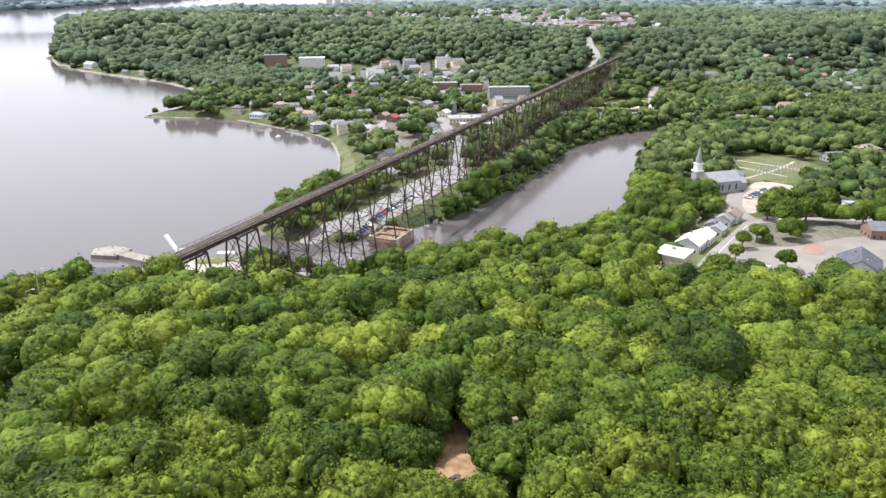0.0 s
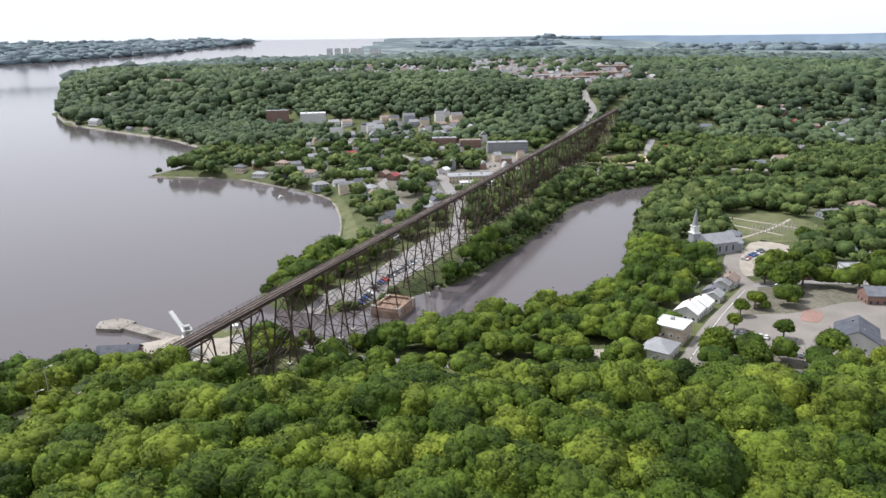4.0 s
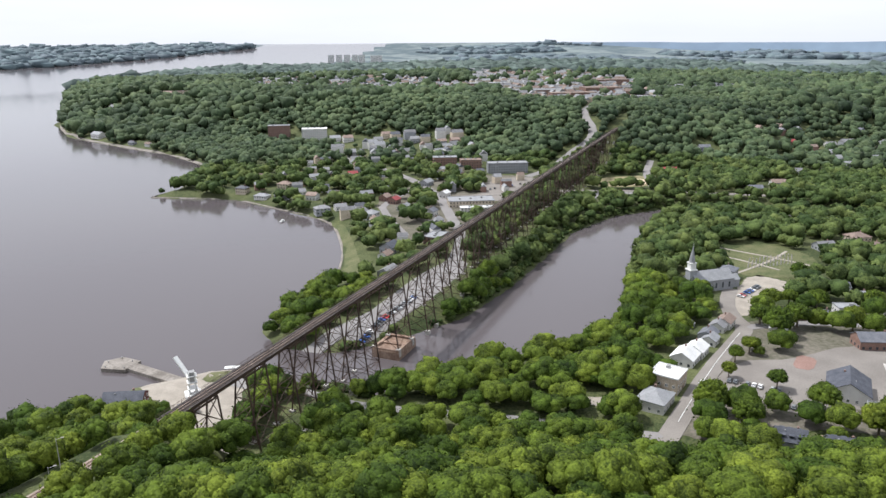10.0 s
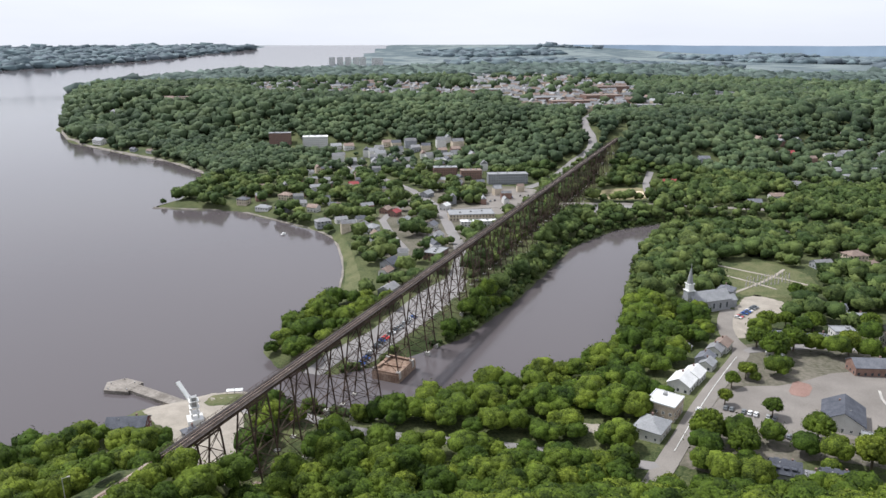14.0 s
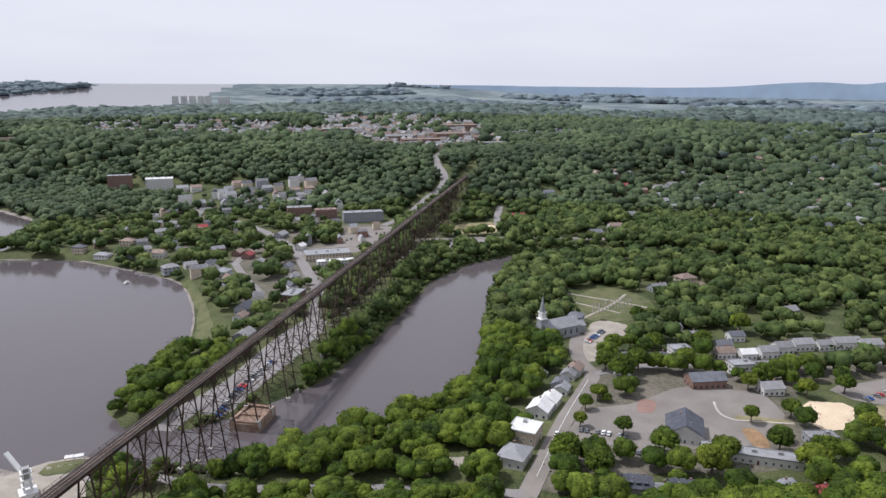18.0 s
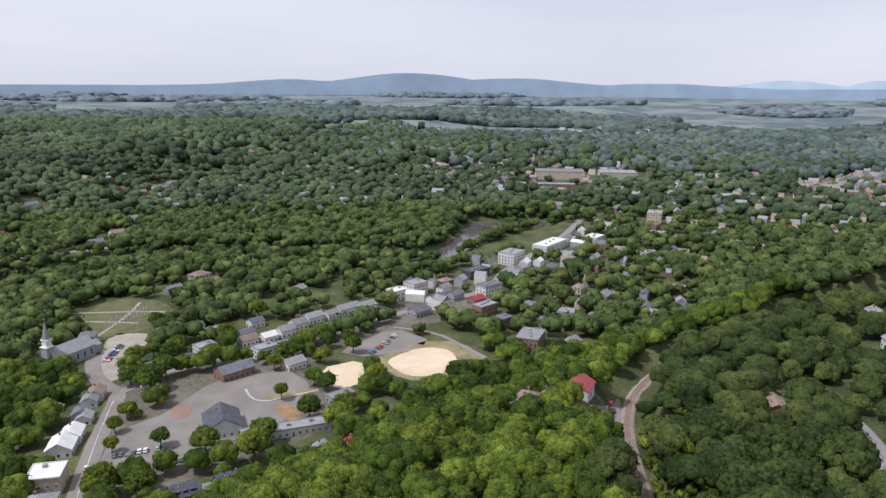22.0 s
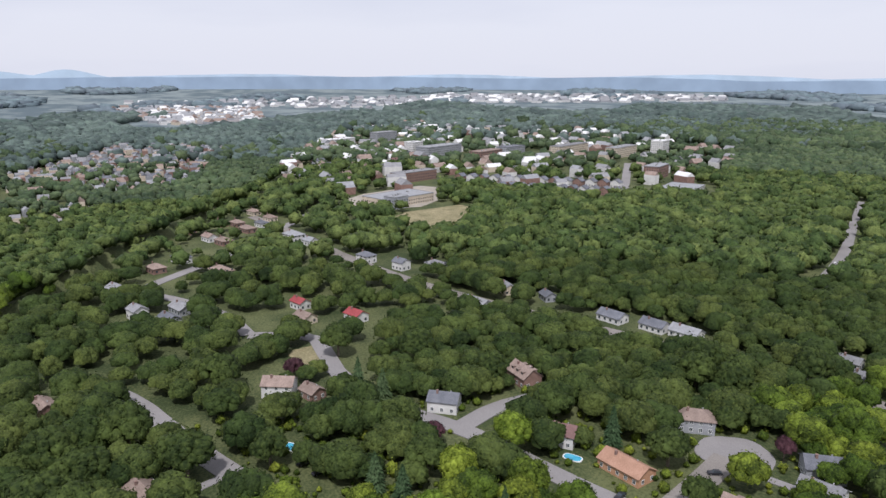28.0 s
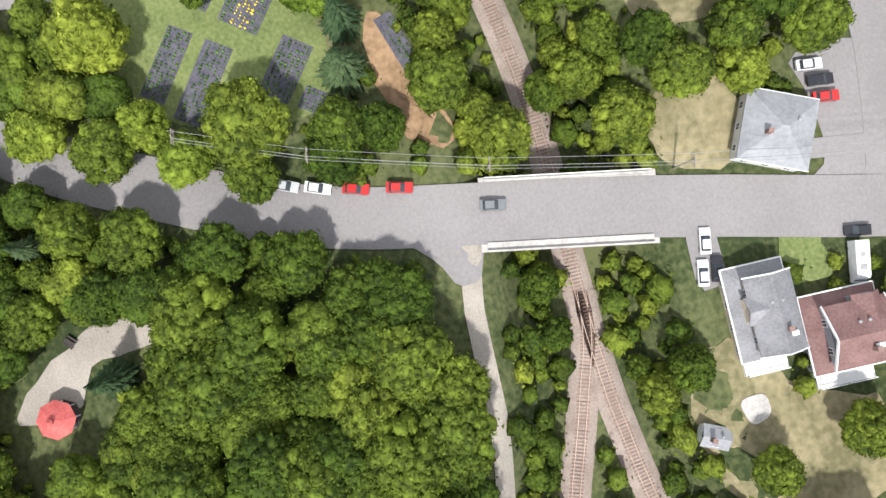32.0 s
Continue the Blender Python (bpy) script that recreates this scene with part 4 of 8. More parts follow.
# ---- streets and roads ----
BRIDGE_ROAD = [(46, 67), (37, 56), (27, 39), (19, 25), (13, 10), (9, -5), (4, -24), (-1, -42), (-12, -76), (-24, -120)]
NEAR_STREET = [(299, 55), (278, 38), (250, 24), (218, 6), (191, -12), (156, -31), (132, -45), (104, -60), (85, -71), (62, -80), (40, -84), (19, -84), (0, -80), (-10, -77)]
ribbon("road", BRIDGE_ROAD, 10.5, PALE_ROAD, "pale worn asphalt road crossing a railway cutting", 0.25, level=54.6)
ribbon("street", NEAR_STREET, 8.5, PALE_ROAD, "pale asphalt residential street")
for line, wide, words in (
        ([(340, -6), (332, -36), (306, -38), (280, -40), (249, -52), (224, -74), (205, -84), (182, -95), (156, -110), (134, -123), (112, -135), (85, -150)], 8, "pale asphalt residential street with bends"),
        ([(224, -74), (236, -92), (240, -112)], 8, "short pale side street"),
        ([(156, -110), (168, -132), (180, -152)], 9, "pale cul-de-sac"),
        ([(410, 62), (432, 53), (490, 11), (545, -20), (604, -51), (680, -90)], 8, "pale residential street along the plateau edge"),
        ([(432, 53), (400, 22), (370, 2), (340, -6)], 7, "pale residential side street"),
        ([(640, -20), (560, -50), (470, -77), (405, -105), (356, -133), (290, -180), (223, -222), (186, -237), (100, -285)], 9, "grey boulevard through the woods"),
        ([(330, -320), (349, -355), (400, -420), (462, -488), (560, -600)], 7.2, "grey road through the woods"),
        ([(620, -340), (660, -390), (720, -430), (792, -474), (900, -540)], 10, "grey road beside apartment blocks"),
        ([(74, 236), (97, 269), (127, 316), (152, 350), (168, 374), (168, 395), (174, 420), (187, 446)], 9, "grey village street"),
        ([(168, 374), (200, 381), (235, 378), (324, 371), (401, 353), (470, 347), (534, 377), (671, 403), (780, 440)], 8, "pale village street"),
        ([(349, 341), (360, 310), (352, 280), (345, 255)], 3, "pale path round a ball field"),
        ([(-96, 310), (-84, 336), (-80, 356), (-64, 370), (-40, 404), (-14, 446), (8, 497), (17, 583), (6, 657), (0, 726), (-20, 790), (-40, 842), (-105, 955), (-180, 1048)], 10, "pale road under the trestle and through the village"),
        ([(-84, 336), (-60, 300), (-25, 288), (30, 280), (70, 266), (90, 258)], 6, "narrow river road half hidden by trees"),
        ([(-30, 580), (-48, 640), (-61, 701), (-20, 790)], 7, "pale village side street"),
        ([(0, 726), (40, 740), (110, 760), (222, 752), (330, 720)], 9, "pale road beside the creek"),
        ([(100, 842), (125, 877), (162, 933), (196, 961), (206, 991), (202, 1038), (215, 1110), (240, 1180)], 11, "pale road climbing the hill beside the trestle"),
        ([(228, 775), (240, 850), (260, 900)], 8, "pale road between trees")):
    ribbon("street" if wide < 9.5 else "road", line, wide, PALE_ROAD if wide != 9 else ASPHALT, words, 0.32)
patch("cul_de_sac", [(172, -146), (186, -142), (195, -154), (188, -168), (174, -167), (166, -156)], PALE_ROAD, "round end of a cul-de-sac", 0.3, 2)
ribbon("forest_path", [(4, -7), (-5, -4), (-15, -3), (-28, -2), (-45, 2)], 3.4, GRAVEL, "pale gravel path at the wood's edge", 0.2)
ribbon("centre_line", [(97, 269), (127, 316), (160, 364)], 0.25, TRIM, "white painted centre line of a street", 0.62, keep=False, thick=0.02)
# ---- houses, street by street ----

# village houses
house(193, 467, 54, 10, 10, 8, "hip", "G", "d", group="village houses", rich=False)
house(157, 377, 54, 11, 8, 6, "gable", "W", "b", group="village houses", rich=False)
house(151, 371, 54, 9, 8, 5, "gable", "W", "g", group="village houses", rich=False)
house(137, 378, 54, 6, 5, 3, "gable", "G", "g", group="village houses", rich=False)
house(140, 356, 54, 10, 8, 6, "gable", "G", "d", group="village houses", rich=False)
house(139, 350, 54, 8, 7, 5, "gable", "W", "l", group="village houses", rich=False)
house(127, 336, 54, 11, 9, 6, "gable", "W", "w", group="village houses", rich=False)
house(119, 328, 54, 14, 11, 6, "gable", "W", "w", group="village houses", rich=False)
house(102, 301, 54, 13, 13, 8, "flat", "S", "w", group="village houses")
house(92, 285, 54, 14, 12, 6, "hip", "W", "l", group="village houses")
house(182, 366, 54, 10, 8, 4, "gable", "W", "w", group="village houses", rich=False)
house(200, 391, -4, 14, 10, 5, "hip", "B", "d", group="village houses", rich=False)
house(215, 385, -4, 11, 9, 6, "hip", "G", "d", group="village houses", rich=False)
house(232, 392, -4, 12, 9, 7, "flat", "W", "l", group="village houses", rich=False)
house(253, 437, -4, 9, 8, 6, "gable", "W", "d", group="village houses", rich=False)
house(258, 424, -4, 12, 8, 4, "gable", "W", "l", group="village houses", rich=False)
house(220, 342, -4, 20, 11, 7, "gable", "B", "d", group="village houses", rich=False)
house(133, 248, -20, 11, 9, 6, "dormer", "G", "k", group="village houses")
house(150, 241, -20, 12, 9, 6, "dormer", "G", "k", group="village houses")
house(141, 244, -20, 8, 7, 5, "gable", "G", "g", group="village houses")
house(191, 234, 20, 9, 8, 6, "gable", "W", "l", group="village houses")
house(286, 415, -4, 10, 8, 6, "gable", "W", "d", group="village houses", rich=False)
house(268, 401, -4, 10, 8, 6, "gable", "G", "d", group="village houses", rich=False)
house(261, 389, -4, 12, 9, 6, "gable", "W", "b", group="village houses", rich=False)
house(274, 384, -4, 10, 8, 6, "gable", "W", "w", group="village houses", rich=False)
house(288, 384, -4, 11, 9, 7, "gable", "W", "g", group="village houses", rich=False)
house(303, 389, -4, 11, 9, 7, "gable", "W", "g", group="village houses", rich=False)
house(319, 392, -4, 13, 9, 7, "gable", "W", "g", group="village houses", rich=False)
house(253, 359, -4, 13, 9, 7, "flat", "W", "l", group="village houses", rich=False)
house(271, 360, -4, 11, 8, 6, "gable", "G", "g", group="village houses", rich=False)
house(250, 327, -4, 12, 9, 6, "gable", "W", "g", group="village houses", rich=False)
house(333, 389, -4, 10, 8, 6, "gable", "W", "g", group="village houses", rich=False)
house(324, 548, 10, 16, 12, 8, "hip", "T", "b", group="village houses", rich=False)
house(291, 533, 10, 14, 10, 5, "gable", "G", "g", group="village houses", rich=False)
house(325, 527, 10, 15, 10, 6, "hip", "B", "b", group="village houses", rich=False)
house(358, 459, 10, 14, 9, 5, "gable", "G", "g", group="village houses", rich=False)
house(349, 389, -6, 18, 9, 7, "gable", "W", "g", group="village houses", rich=False)
house(362, 383, -6, 14, 9, 7, "gable", "W", "g", group="village houses", rich=False)
house(399, 386, -6, 14, 10, 8, "flat", "W", "w", group="village houses", rich=False)
house(420, 385, -6, 15, 13, 10, "flat", "W", "l", group="village houses", rich=False)
house(410, 354, -6, 14, 10, 8, "gable", "W", "d", group="village houses", rich=False)
house(429, 351, -6, 11, 9, 7, "gable", "G", "d", group="village houses", rich=False)
house(381, 346, -6, 14, 10, 6, "gable", "G", "d", group="village houses", rich=False)
house(459, 387, -6, 12, 8, 4, "hip", "B", "b", group="village houses", rich=False)
house(458, 339, -6, 20, 11, 9, "flat", "W", "d", group="village houses", rich=False)
house(432, 332, -6, 12, 9, 6, "gable", "B", "r", group="village houses", rich=False)
house(415, 311, -6, 17, 10, 8, "flat", "B", "l", group="village houses", rich=False)
house(402, 285, -6, 12, 10, 7, "flat", "B", "d", group="village houses", rich=False)
house(383, 249, 20, 22, 15, 8, "flat", "B", "g", group="village houses", rich=False)
house(398, 227, 10, 14, 10, 5, "gable", "G", "g", group="village houses", rich=False)
house(494, 381, -6, 24, 12, 7, "flat", "D", "k", group="village houses", rich=False)
house(556, 386, 5, 22, 17, 11, "flat", "W", "l", group="village houses", rich=False)
house(625, 387, 5, 44, 16, 8, "flat", "W", "w", group="village houses", rich=False)
house(684, 369, 5, 20, 14, 7, "flat", "W", "w", group="village houses", rich=False)
house(552, 342, 10, 14, 9, 6, "gable", "W", "d", group="village houses", rich=False)
house(514, 289, 10, 14, 9, 5, "hip", "T", "b", group="village houses", rich=False)
house(511, 264, 10, 14, 9, 5, "gable", "G", "g", group="village houses", rich=False)
house(216, 140, 15, 13, 10, 6.5, "hip", "B", "b", group="village houses")
house(242, 133, 15, 11, 9, 6, "gable", "W", "r", group="village houses")
house(230, 141, 15, 7, 6, 4, "gable", "W", "g", group="village houses")
house(202, 226, 10, 11, 9, 7, "gable", "W", "r", group="village houses")
house(237, 271, -10, 14, 7, 4, "flat", "G", "g", group="village houses", rich=False)
# houses by the bay
house(-84, 1110, 20, 14, 11, 8, "gable", "T", "b", group="houses by the bay", rich=False)
house(-40, 1078, 20, 14, 11, 8, "gable", "G", "g", group="houses by the bay", rich=False)
house(0, 1056, 20, 13, 10, 8, "gable", "G", "b", group="houses by the bay", rich=False)
house(19, 1055, 20, 13, 10, 8, "gable", "B", "b", group="houses by the bay", rich=False)
house(-95, 1096, 20, 13, 10, 7, "gable", "W", "g", group="houses by the bay", rich=False)
house(-163, 1120, 20, 16, 12, 8, "gable", "W", "l", group="houses by the bay", rich=False)
house(-143, 1115, 20, 15, 12, 8, "gable", "W", "b", group="houses by the bay", rich=False)
house(-113, 955, 20, 14, 10, 7, "gable", "T", "g", group="houses by the bay", rich=False)
house(-105, 850, 20, 11, 9, 6, "gable", "B", "r", group="houses by the bay", rich=False)
house(-17, 795, 60, 14, 10, 6, "gable", "G", "l", group="houses by the bay", rich=False)
house(3, 731, 60, 10, 8, 7, "gable", "W", "w", group="houses by the bay", rich=False)
house(-47, 705, 65, 11, 9, 6, "gable", "B", "r", group="houses by the bay", rich=False)
house(-36, 675, 65, 13, 9, 5, "gable", "W", "l", group="houses by the bay", rich=False)
house(-64, 639, 65, 12, 11, 8, "hip", "W", "l", group="houses by the bay", rich=False)
house(-74, 651, 65, 11, 9, 7, "gable", "W", "g", group="houses by the bay", rich=False)
house(-57, 718, 65, 11, 9, 6, "gable", "B", "b", group="houses by the bay", rich=False)
house(-10, 651, 65, 11, 9, 7, "gable", "W", "d", group="houses by the bay", rich=False)
house(-5, 614, 65, 11, 10, 7, "gable", "W", "g", group="houses by the bay", rich=False)
house(-5, 562, 65, 20, 13, 6, "flat", "B", "l", group="houses by the bay", rich=False)
house(-40, 535, 65, 13, 11, 7, "gable", "G", "k", group="houses by the bay", rich=False)
house(-42, 518, 65, 10, 8, 5, "gable", "W", "b", group="houses by the bay", rich=False)
house(-37, 476, 65, 14, 10, 6, "gable", "G", "g", group="houses by the bay", rich=False)
house(-213, 766, -20, 12, 9, 7, "hip", "T", "d", group="houses by the bay", rich=False)
house(-186, 741, -20, 15, 9, 4, "hip", "W", "l", group="houses by the bay", rich=False)
house(-171, 783, -20, 14, 10, 7, "hip", "T", "b", group="houses by the bay", rich=False)
house(-131, 725, -20, 11, 9, 7, "gable", "W", "b", group="houses by the bay", rich=False)
house(-114, 676, 25, 14, 10, 7, "hip", "G", "g", group="houses by the bay", rich=False)
house(-149, 751, 25, 11, 9, 5, "gable", "W", "g", group="houses by the bay", rich=False)
house(-147, 833, 25, 12, 9, 6, "gable", "W", "l", group="houses by the bay", rich=False)
house(-193, 926, -20, 16, 11, 7, "hip", "B", "b", group="houses by the bay", rich=False)
house(-97, 679, 25, 11, 8, 5, "gable", "W", "g", group="houses by the bay", rich=False)
house(-111, 738, -20, 11, 8, 6, "gable", "G", "d", group="houses by the bay", rich=False)
house(-171, 929, 0, 12, 9, 6, "gable", "W", "g", group="houses by the bay", rich=False)
house(-138, 878, 0, 12, 9, 6, "gable", "W", "g", group="houses by the bay", rich=False)
house(-577, 1233, -35, 25, 14, 8, "gable", "W", "l", group="houses by the bay", rich=False)
house(-488, 1153, -35, 12, 8, 4, "gable", "G", "d", group="houses by the bay", rich=False)
house(-453, 1130, -35, 12, 8, 4, "gable", "W", "b", group="houses by the bay", rich=False)
house(-645, 1459, -35, 16, 11, 7, "gable", "G", "g", group="houses by the bay", rich=False)
house(-506, 1460, 10, 40, 16, 9, "flat", "T", "b", group="houses by the bay", rich=False)
house(-514, 1605, 10, 45, 18, 8, "flat", "W", "w", group="houses by the bay", rich=False)
house(-549, 1482, 10, 25, 12, 8, "gable", "T", "b", group="houses by the bay", rich=False)
house(-613, 1500, 10, 16, 10, 6, "gable", "G", "w", group="houses by the bay", rich=False)
house(267, 843, 0, 16, 11, 7, "gable", "B", "r", group="houses by the bay", rich=False)
house(324, 740, 0, 14, 10, 6, "gable", "B", "d", group="houses by the bay", rich=False)
house(361, 770, 0, 16, 10, 5, "gable", "W", "b", group="houses by the bay", rich=False)
house(405, 825, 0, 14, 10, 6, "gable", "W", "g", group="houses by the bay", rich=False)
house(337, 933, 0, 14, 10, 6, "gable", "G", "d", group="houses by the bay", rich=False)
house(534, 1000, 0, 14, 10, 6, "gable", "W", "g", group="houses by the bay", rich=False)
house(570, 1023, 0, 16, 10, 6, "gable", "G", "g", group="houses by the bay", rich=False)
house(501, 943, 0, 13, 10, 6, "gable", "W", "l", group="houses by the bay", rich=False)
house(474, 991, 0, 12, 9, 6, "gable", "B", "r", group="houses by the bay", rich=False)
# houses on the plateau
house(425, 62, 29, 14, 10, 7, "gable", "W", "g", group="houses on the plateau", rich=False)
house(472, 45, 29, 13, 10, 5, "hip", "B", "b", group="houses on the plateau", rich=False)
house(493, 31, 29, 15, 10, 6, "hip", "W", "d", group="houses on the plateau", rich=False)
house(452, 6, 29, 17, 11, 6, "hip", "T", "b", group="houses on the plateau", rich=False)
house(381, 47, 29, 11, 9, 8, "gable", "W", "g", group="houses on the plateau", rich=False)
house(385, 26, 29, 15, 10, 5, "gable", "G", "g", group="houses on the plateau", rich=False)
house(366, 31, 29, 13, 9, 6, "gable", "G", "d", group="houses on the plateau", rich=False)
house(376, -34, 29, 11, 8, 6, "gable", "W", "r", group="houses on the plateau", rich=False)
house(353, -34, 29, 12, 9, 5, "gable", "T", "b", group="houses on the plateau", rich=False)
house(348, -59, 29, 12, 9, 6, "gable", "W", "r", group="houses on the plateau", rich=False)
house(270, -15, 70, 14, 10, 8, "gable", "W", "b", group="houses on the plateau")
house(264, -27, 29, 10, 8, 5, "gable", "B", "b", group="houses on the plateau")
house(240, -73, 60, 13, 10, 7, "gable", "W", "d", group="houses on the plateau")
house(462, -86, 29, 13, 10, 7, "hip", "W", "d", group="houses on the plateau", rich=False)
house(438, -104, 29, 11, 9, 8, "gable", "W", "d", group="houses on the plateau", rich=False)
house(431, -125, 29, 14, 10, 6, "hip", "G", "g", group="houses on the plateau", rich=False)
house(641, 32, 29, 12, 9, 5, "hip", "B", "b", group="houses on the plateau", rich=False)
house(553, 14, 29, 13, 9, 6, "gable", "W", "b", group="houses on the plateau", rich=False)
house(578, -14, 29, 15, 10, 5, "hip", "B", "b", group="houses on the plateau", rich=False)
house(539, 4, 29, 14, 10, 5, "hip", "B", "b", group="houses on the plateau", rich=False)
house(539, -46, 29, 17, 12, 7, "hip", "W", "l", group="houses on the plateau", rich=False)
house(521, -56, 29, 12, 9, 6, "gable", "W", "l", group="houses on the plateau", rich=False)
house(275, 69, 29, 14, 10, 6, "gable", "B", "b", group="houses on the plateau")
house(254, -111, 10, 15, 10, 7, "dormer", "B", "b", group="houses on the plateau")
house(205, -104, 50, 12, 10, 7, "gable", "W", "m", group="houses on the plateau")
house(181, -115, 20, 19, 10, 5, "gable", "O", "o", group="houses on the plateau")
house(201, -154, 60, 15, 11, 7, "hip", "G", "b", group="houses on the plateau")
house(162, -173, 60, 14, 11, 7, "gable", "G", "d", group="houses on the plateau")
house(181, -211, 25, 14, 10, 6, "gable", "G", "d", group="houses on the plateau")
house(174, -218, 25, 13, 10, 6, "gable", "B", "m", group="houses on the plateau")
house(214, -243, 25, 14, 9, 5, "gable", "W", "g", group="houses on the plateau")
house(230, -252, 25, 11, 8, 5, "gable", "W", "g", group="houses on the plateau", rich=False)
house(312, -184, 25, 16, 10, 5, "gable", "W", "d", group="houses on the plateau", rich=False)
house(294, -197, 25, 15, 10, 5, "gable", "W", "d", group="houses on the plateau", rich=False)
house(281, -206, 25, 17, 10, 5, "gable", "W", "l", group="houses on the plateau", rich=False)
house(353, -167, 0, 11, 8, 5, "gable", "G", "d", group="houses on the plateau", rich=False)
house(354, -126, 25, 18, 9, 4, "gable", "W", "g", group="houses on the plateau", rich=False)
house(372, -150, 0, 13, 9, 6, "gable", "T", "g", group="houses on the plateau", rich=False)
house(356, -426, 0, 16, 10, 6, "gable", "W", "g", group="houses on the plateau", rich=False)
house(603, -7, 29, 13, 9, 5, "hip", "B", "b", group="houses on the plateau", rich=False)
house(618, -34, 29, 13, 9, 5, "hip", "T", "b", group="houses on the plateau", rich=False)
house(596, -26, 29, 12, 9, 5, "hip", "W", "d", group="houses on the plateau", rich=False)
house(607, 6, 29, 13, 9, 5, "hip", "B", "b", group="houses on the plateau", rich=False)
house(649, -22, 29, 13, 9, 5, "hip", "T", "b", group="houses on the plateau", rich=False)
# houses along the street
house(204, 28, 29, 15, 11, 6, "gable", "B", "b", group="houses along the street")
house(163, -1, 29, 13, 10, 6, "gable", "W", "d", group="houses along the street")
house(134, -23, 29, 13, 9, 5, "gable", "W", "d", group="houses along the street")
house(115, -33, 29, 14, 11, 6, "hip", "W", "v", group="houses along the street")
house(150, -55, 29, 14, 10, 7, "dormer", "B", "m", group="houses along the street")
house(137, -65, 29, 20, 9, 5, "gable", "T", "g", group="houses along the street")
house(99, -48, 0, 17, 12, 6, "gable", "T", "g", group="houses along the street")
house(138, -97, 29, 18, 10, 7, "gable", "B", "m", group="houses along the street")
house(122, -109, 29, 18, 10, 7, "gable", "W", "g", group="houses along the street")
house(146, -133, 29, 18, 10, 7, "dormer", "T", "b", group="houses along the street")
house(126, -143, 29, 17, 12, 7, "gable", "G", "g", group="houses along the street")
house(150, -161, 29, 14, 11, 7, "gable", "W", "g", group="houses along the street")
house(113, -159, 29, 17, 11, 6, "gable", "B", "b", group="houses along the street")
house(107, -123, 29, 15, 10, 6, "gable", "B", "m", group="houses along the street")
house(150, -89, 29, 12, 9, 7, "gable", "W", "d", group="houses along the street")
house(127, -176, 29, 12, 10, 6, "gable", "W", "l", group="houses along the street")
# houses along the street
house(50.5, -59.5, 50, 17, 10, 5, "hip", "B", "m", group="houses along the street")
house(42, -103, 29, 15, 10, 7, "gable", "W", "b", group="houses along the street")
house(6, -60, 62, 13, 13, 6, "hip", "W", "l", group="houses along the street")
house(84, 58, 20, 14, 9, 4, "gable", "G", "k", group="houses along the street")
# houses along the street
house(-40, -36, 62, 4, 3, 2.5, "gable", "W", "l", group="houses along the street")
# twin houses
house(122, -73, 29, 7.2, 10.5, 6.6, "shed", "W", "r", group="twin houses")
house(115, -74, 29, 7.2, 10.5, 6.6, "shed", "W", "r", group="twin houses")
house(104, -83, 29, 7.6, 11, 6.8, "shed", "W", "g", group="twin houses")
house(96, -85, 29, 7.6, 11, 6.8, "shed", "W", "g", group="twin houses")
house(81.3, -90, 29, 7.6, 11, 6.8, "shed", "W", "l", group="twin houses")
house(74.4, -92.3, 29, 7.6, 11, 6.8, "shed", "W", "d", group="twin houses")
house(72, -54.7, 29, 7.4, 9.6, 6.6, "shed", "W", "k", group="twin houses")
house(65.6, -55.6, 29, 7.4, 9.6, 6.6, "shed", "W", "k", group="twin houses")
house(58, -93, 29, 7.6, 11, 6.8, "shed", "W", "m", group="twin houses")
house(51.2, -94, 29, 7.6, 11, 6.8, "shed", "W", "m", group="twin houses")
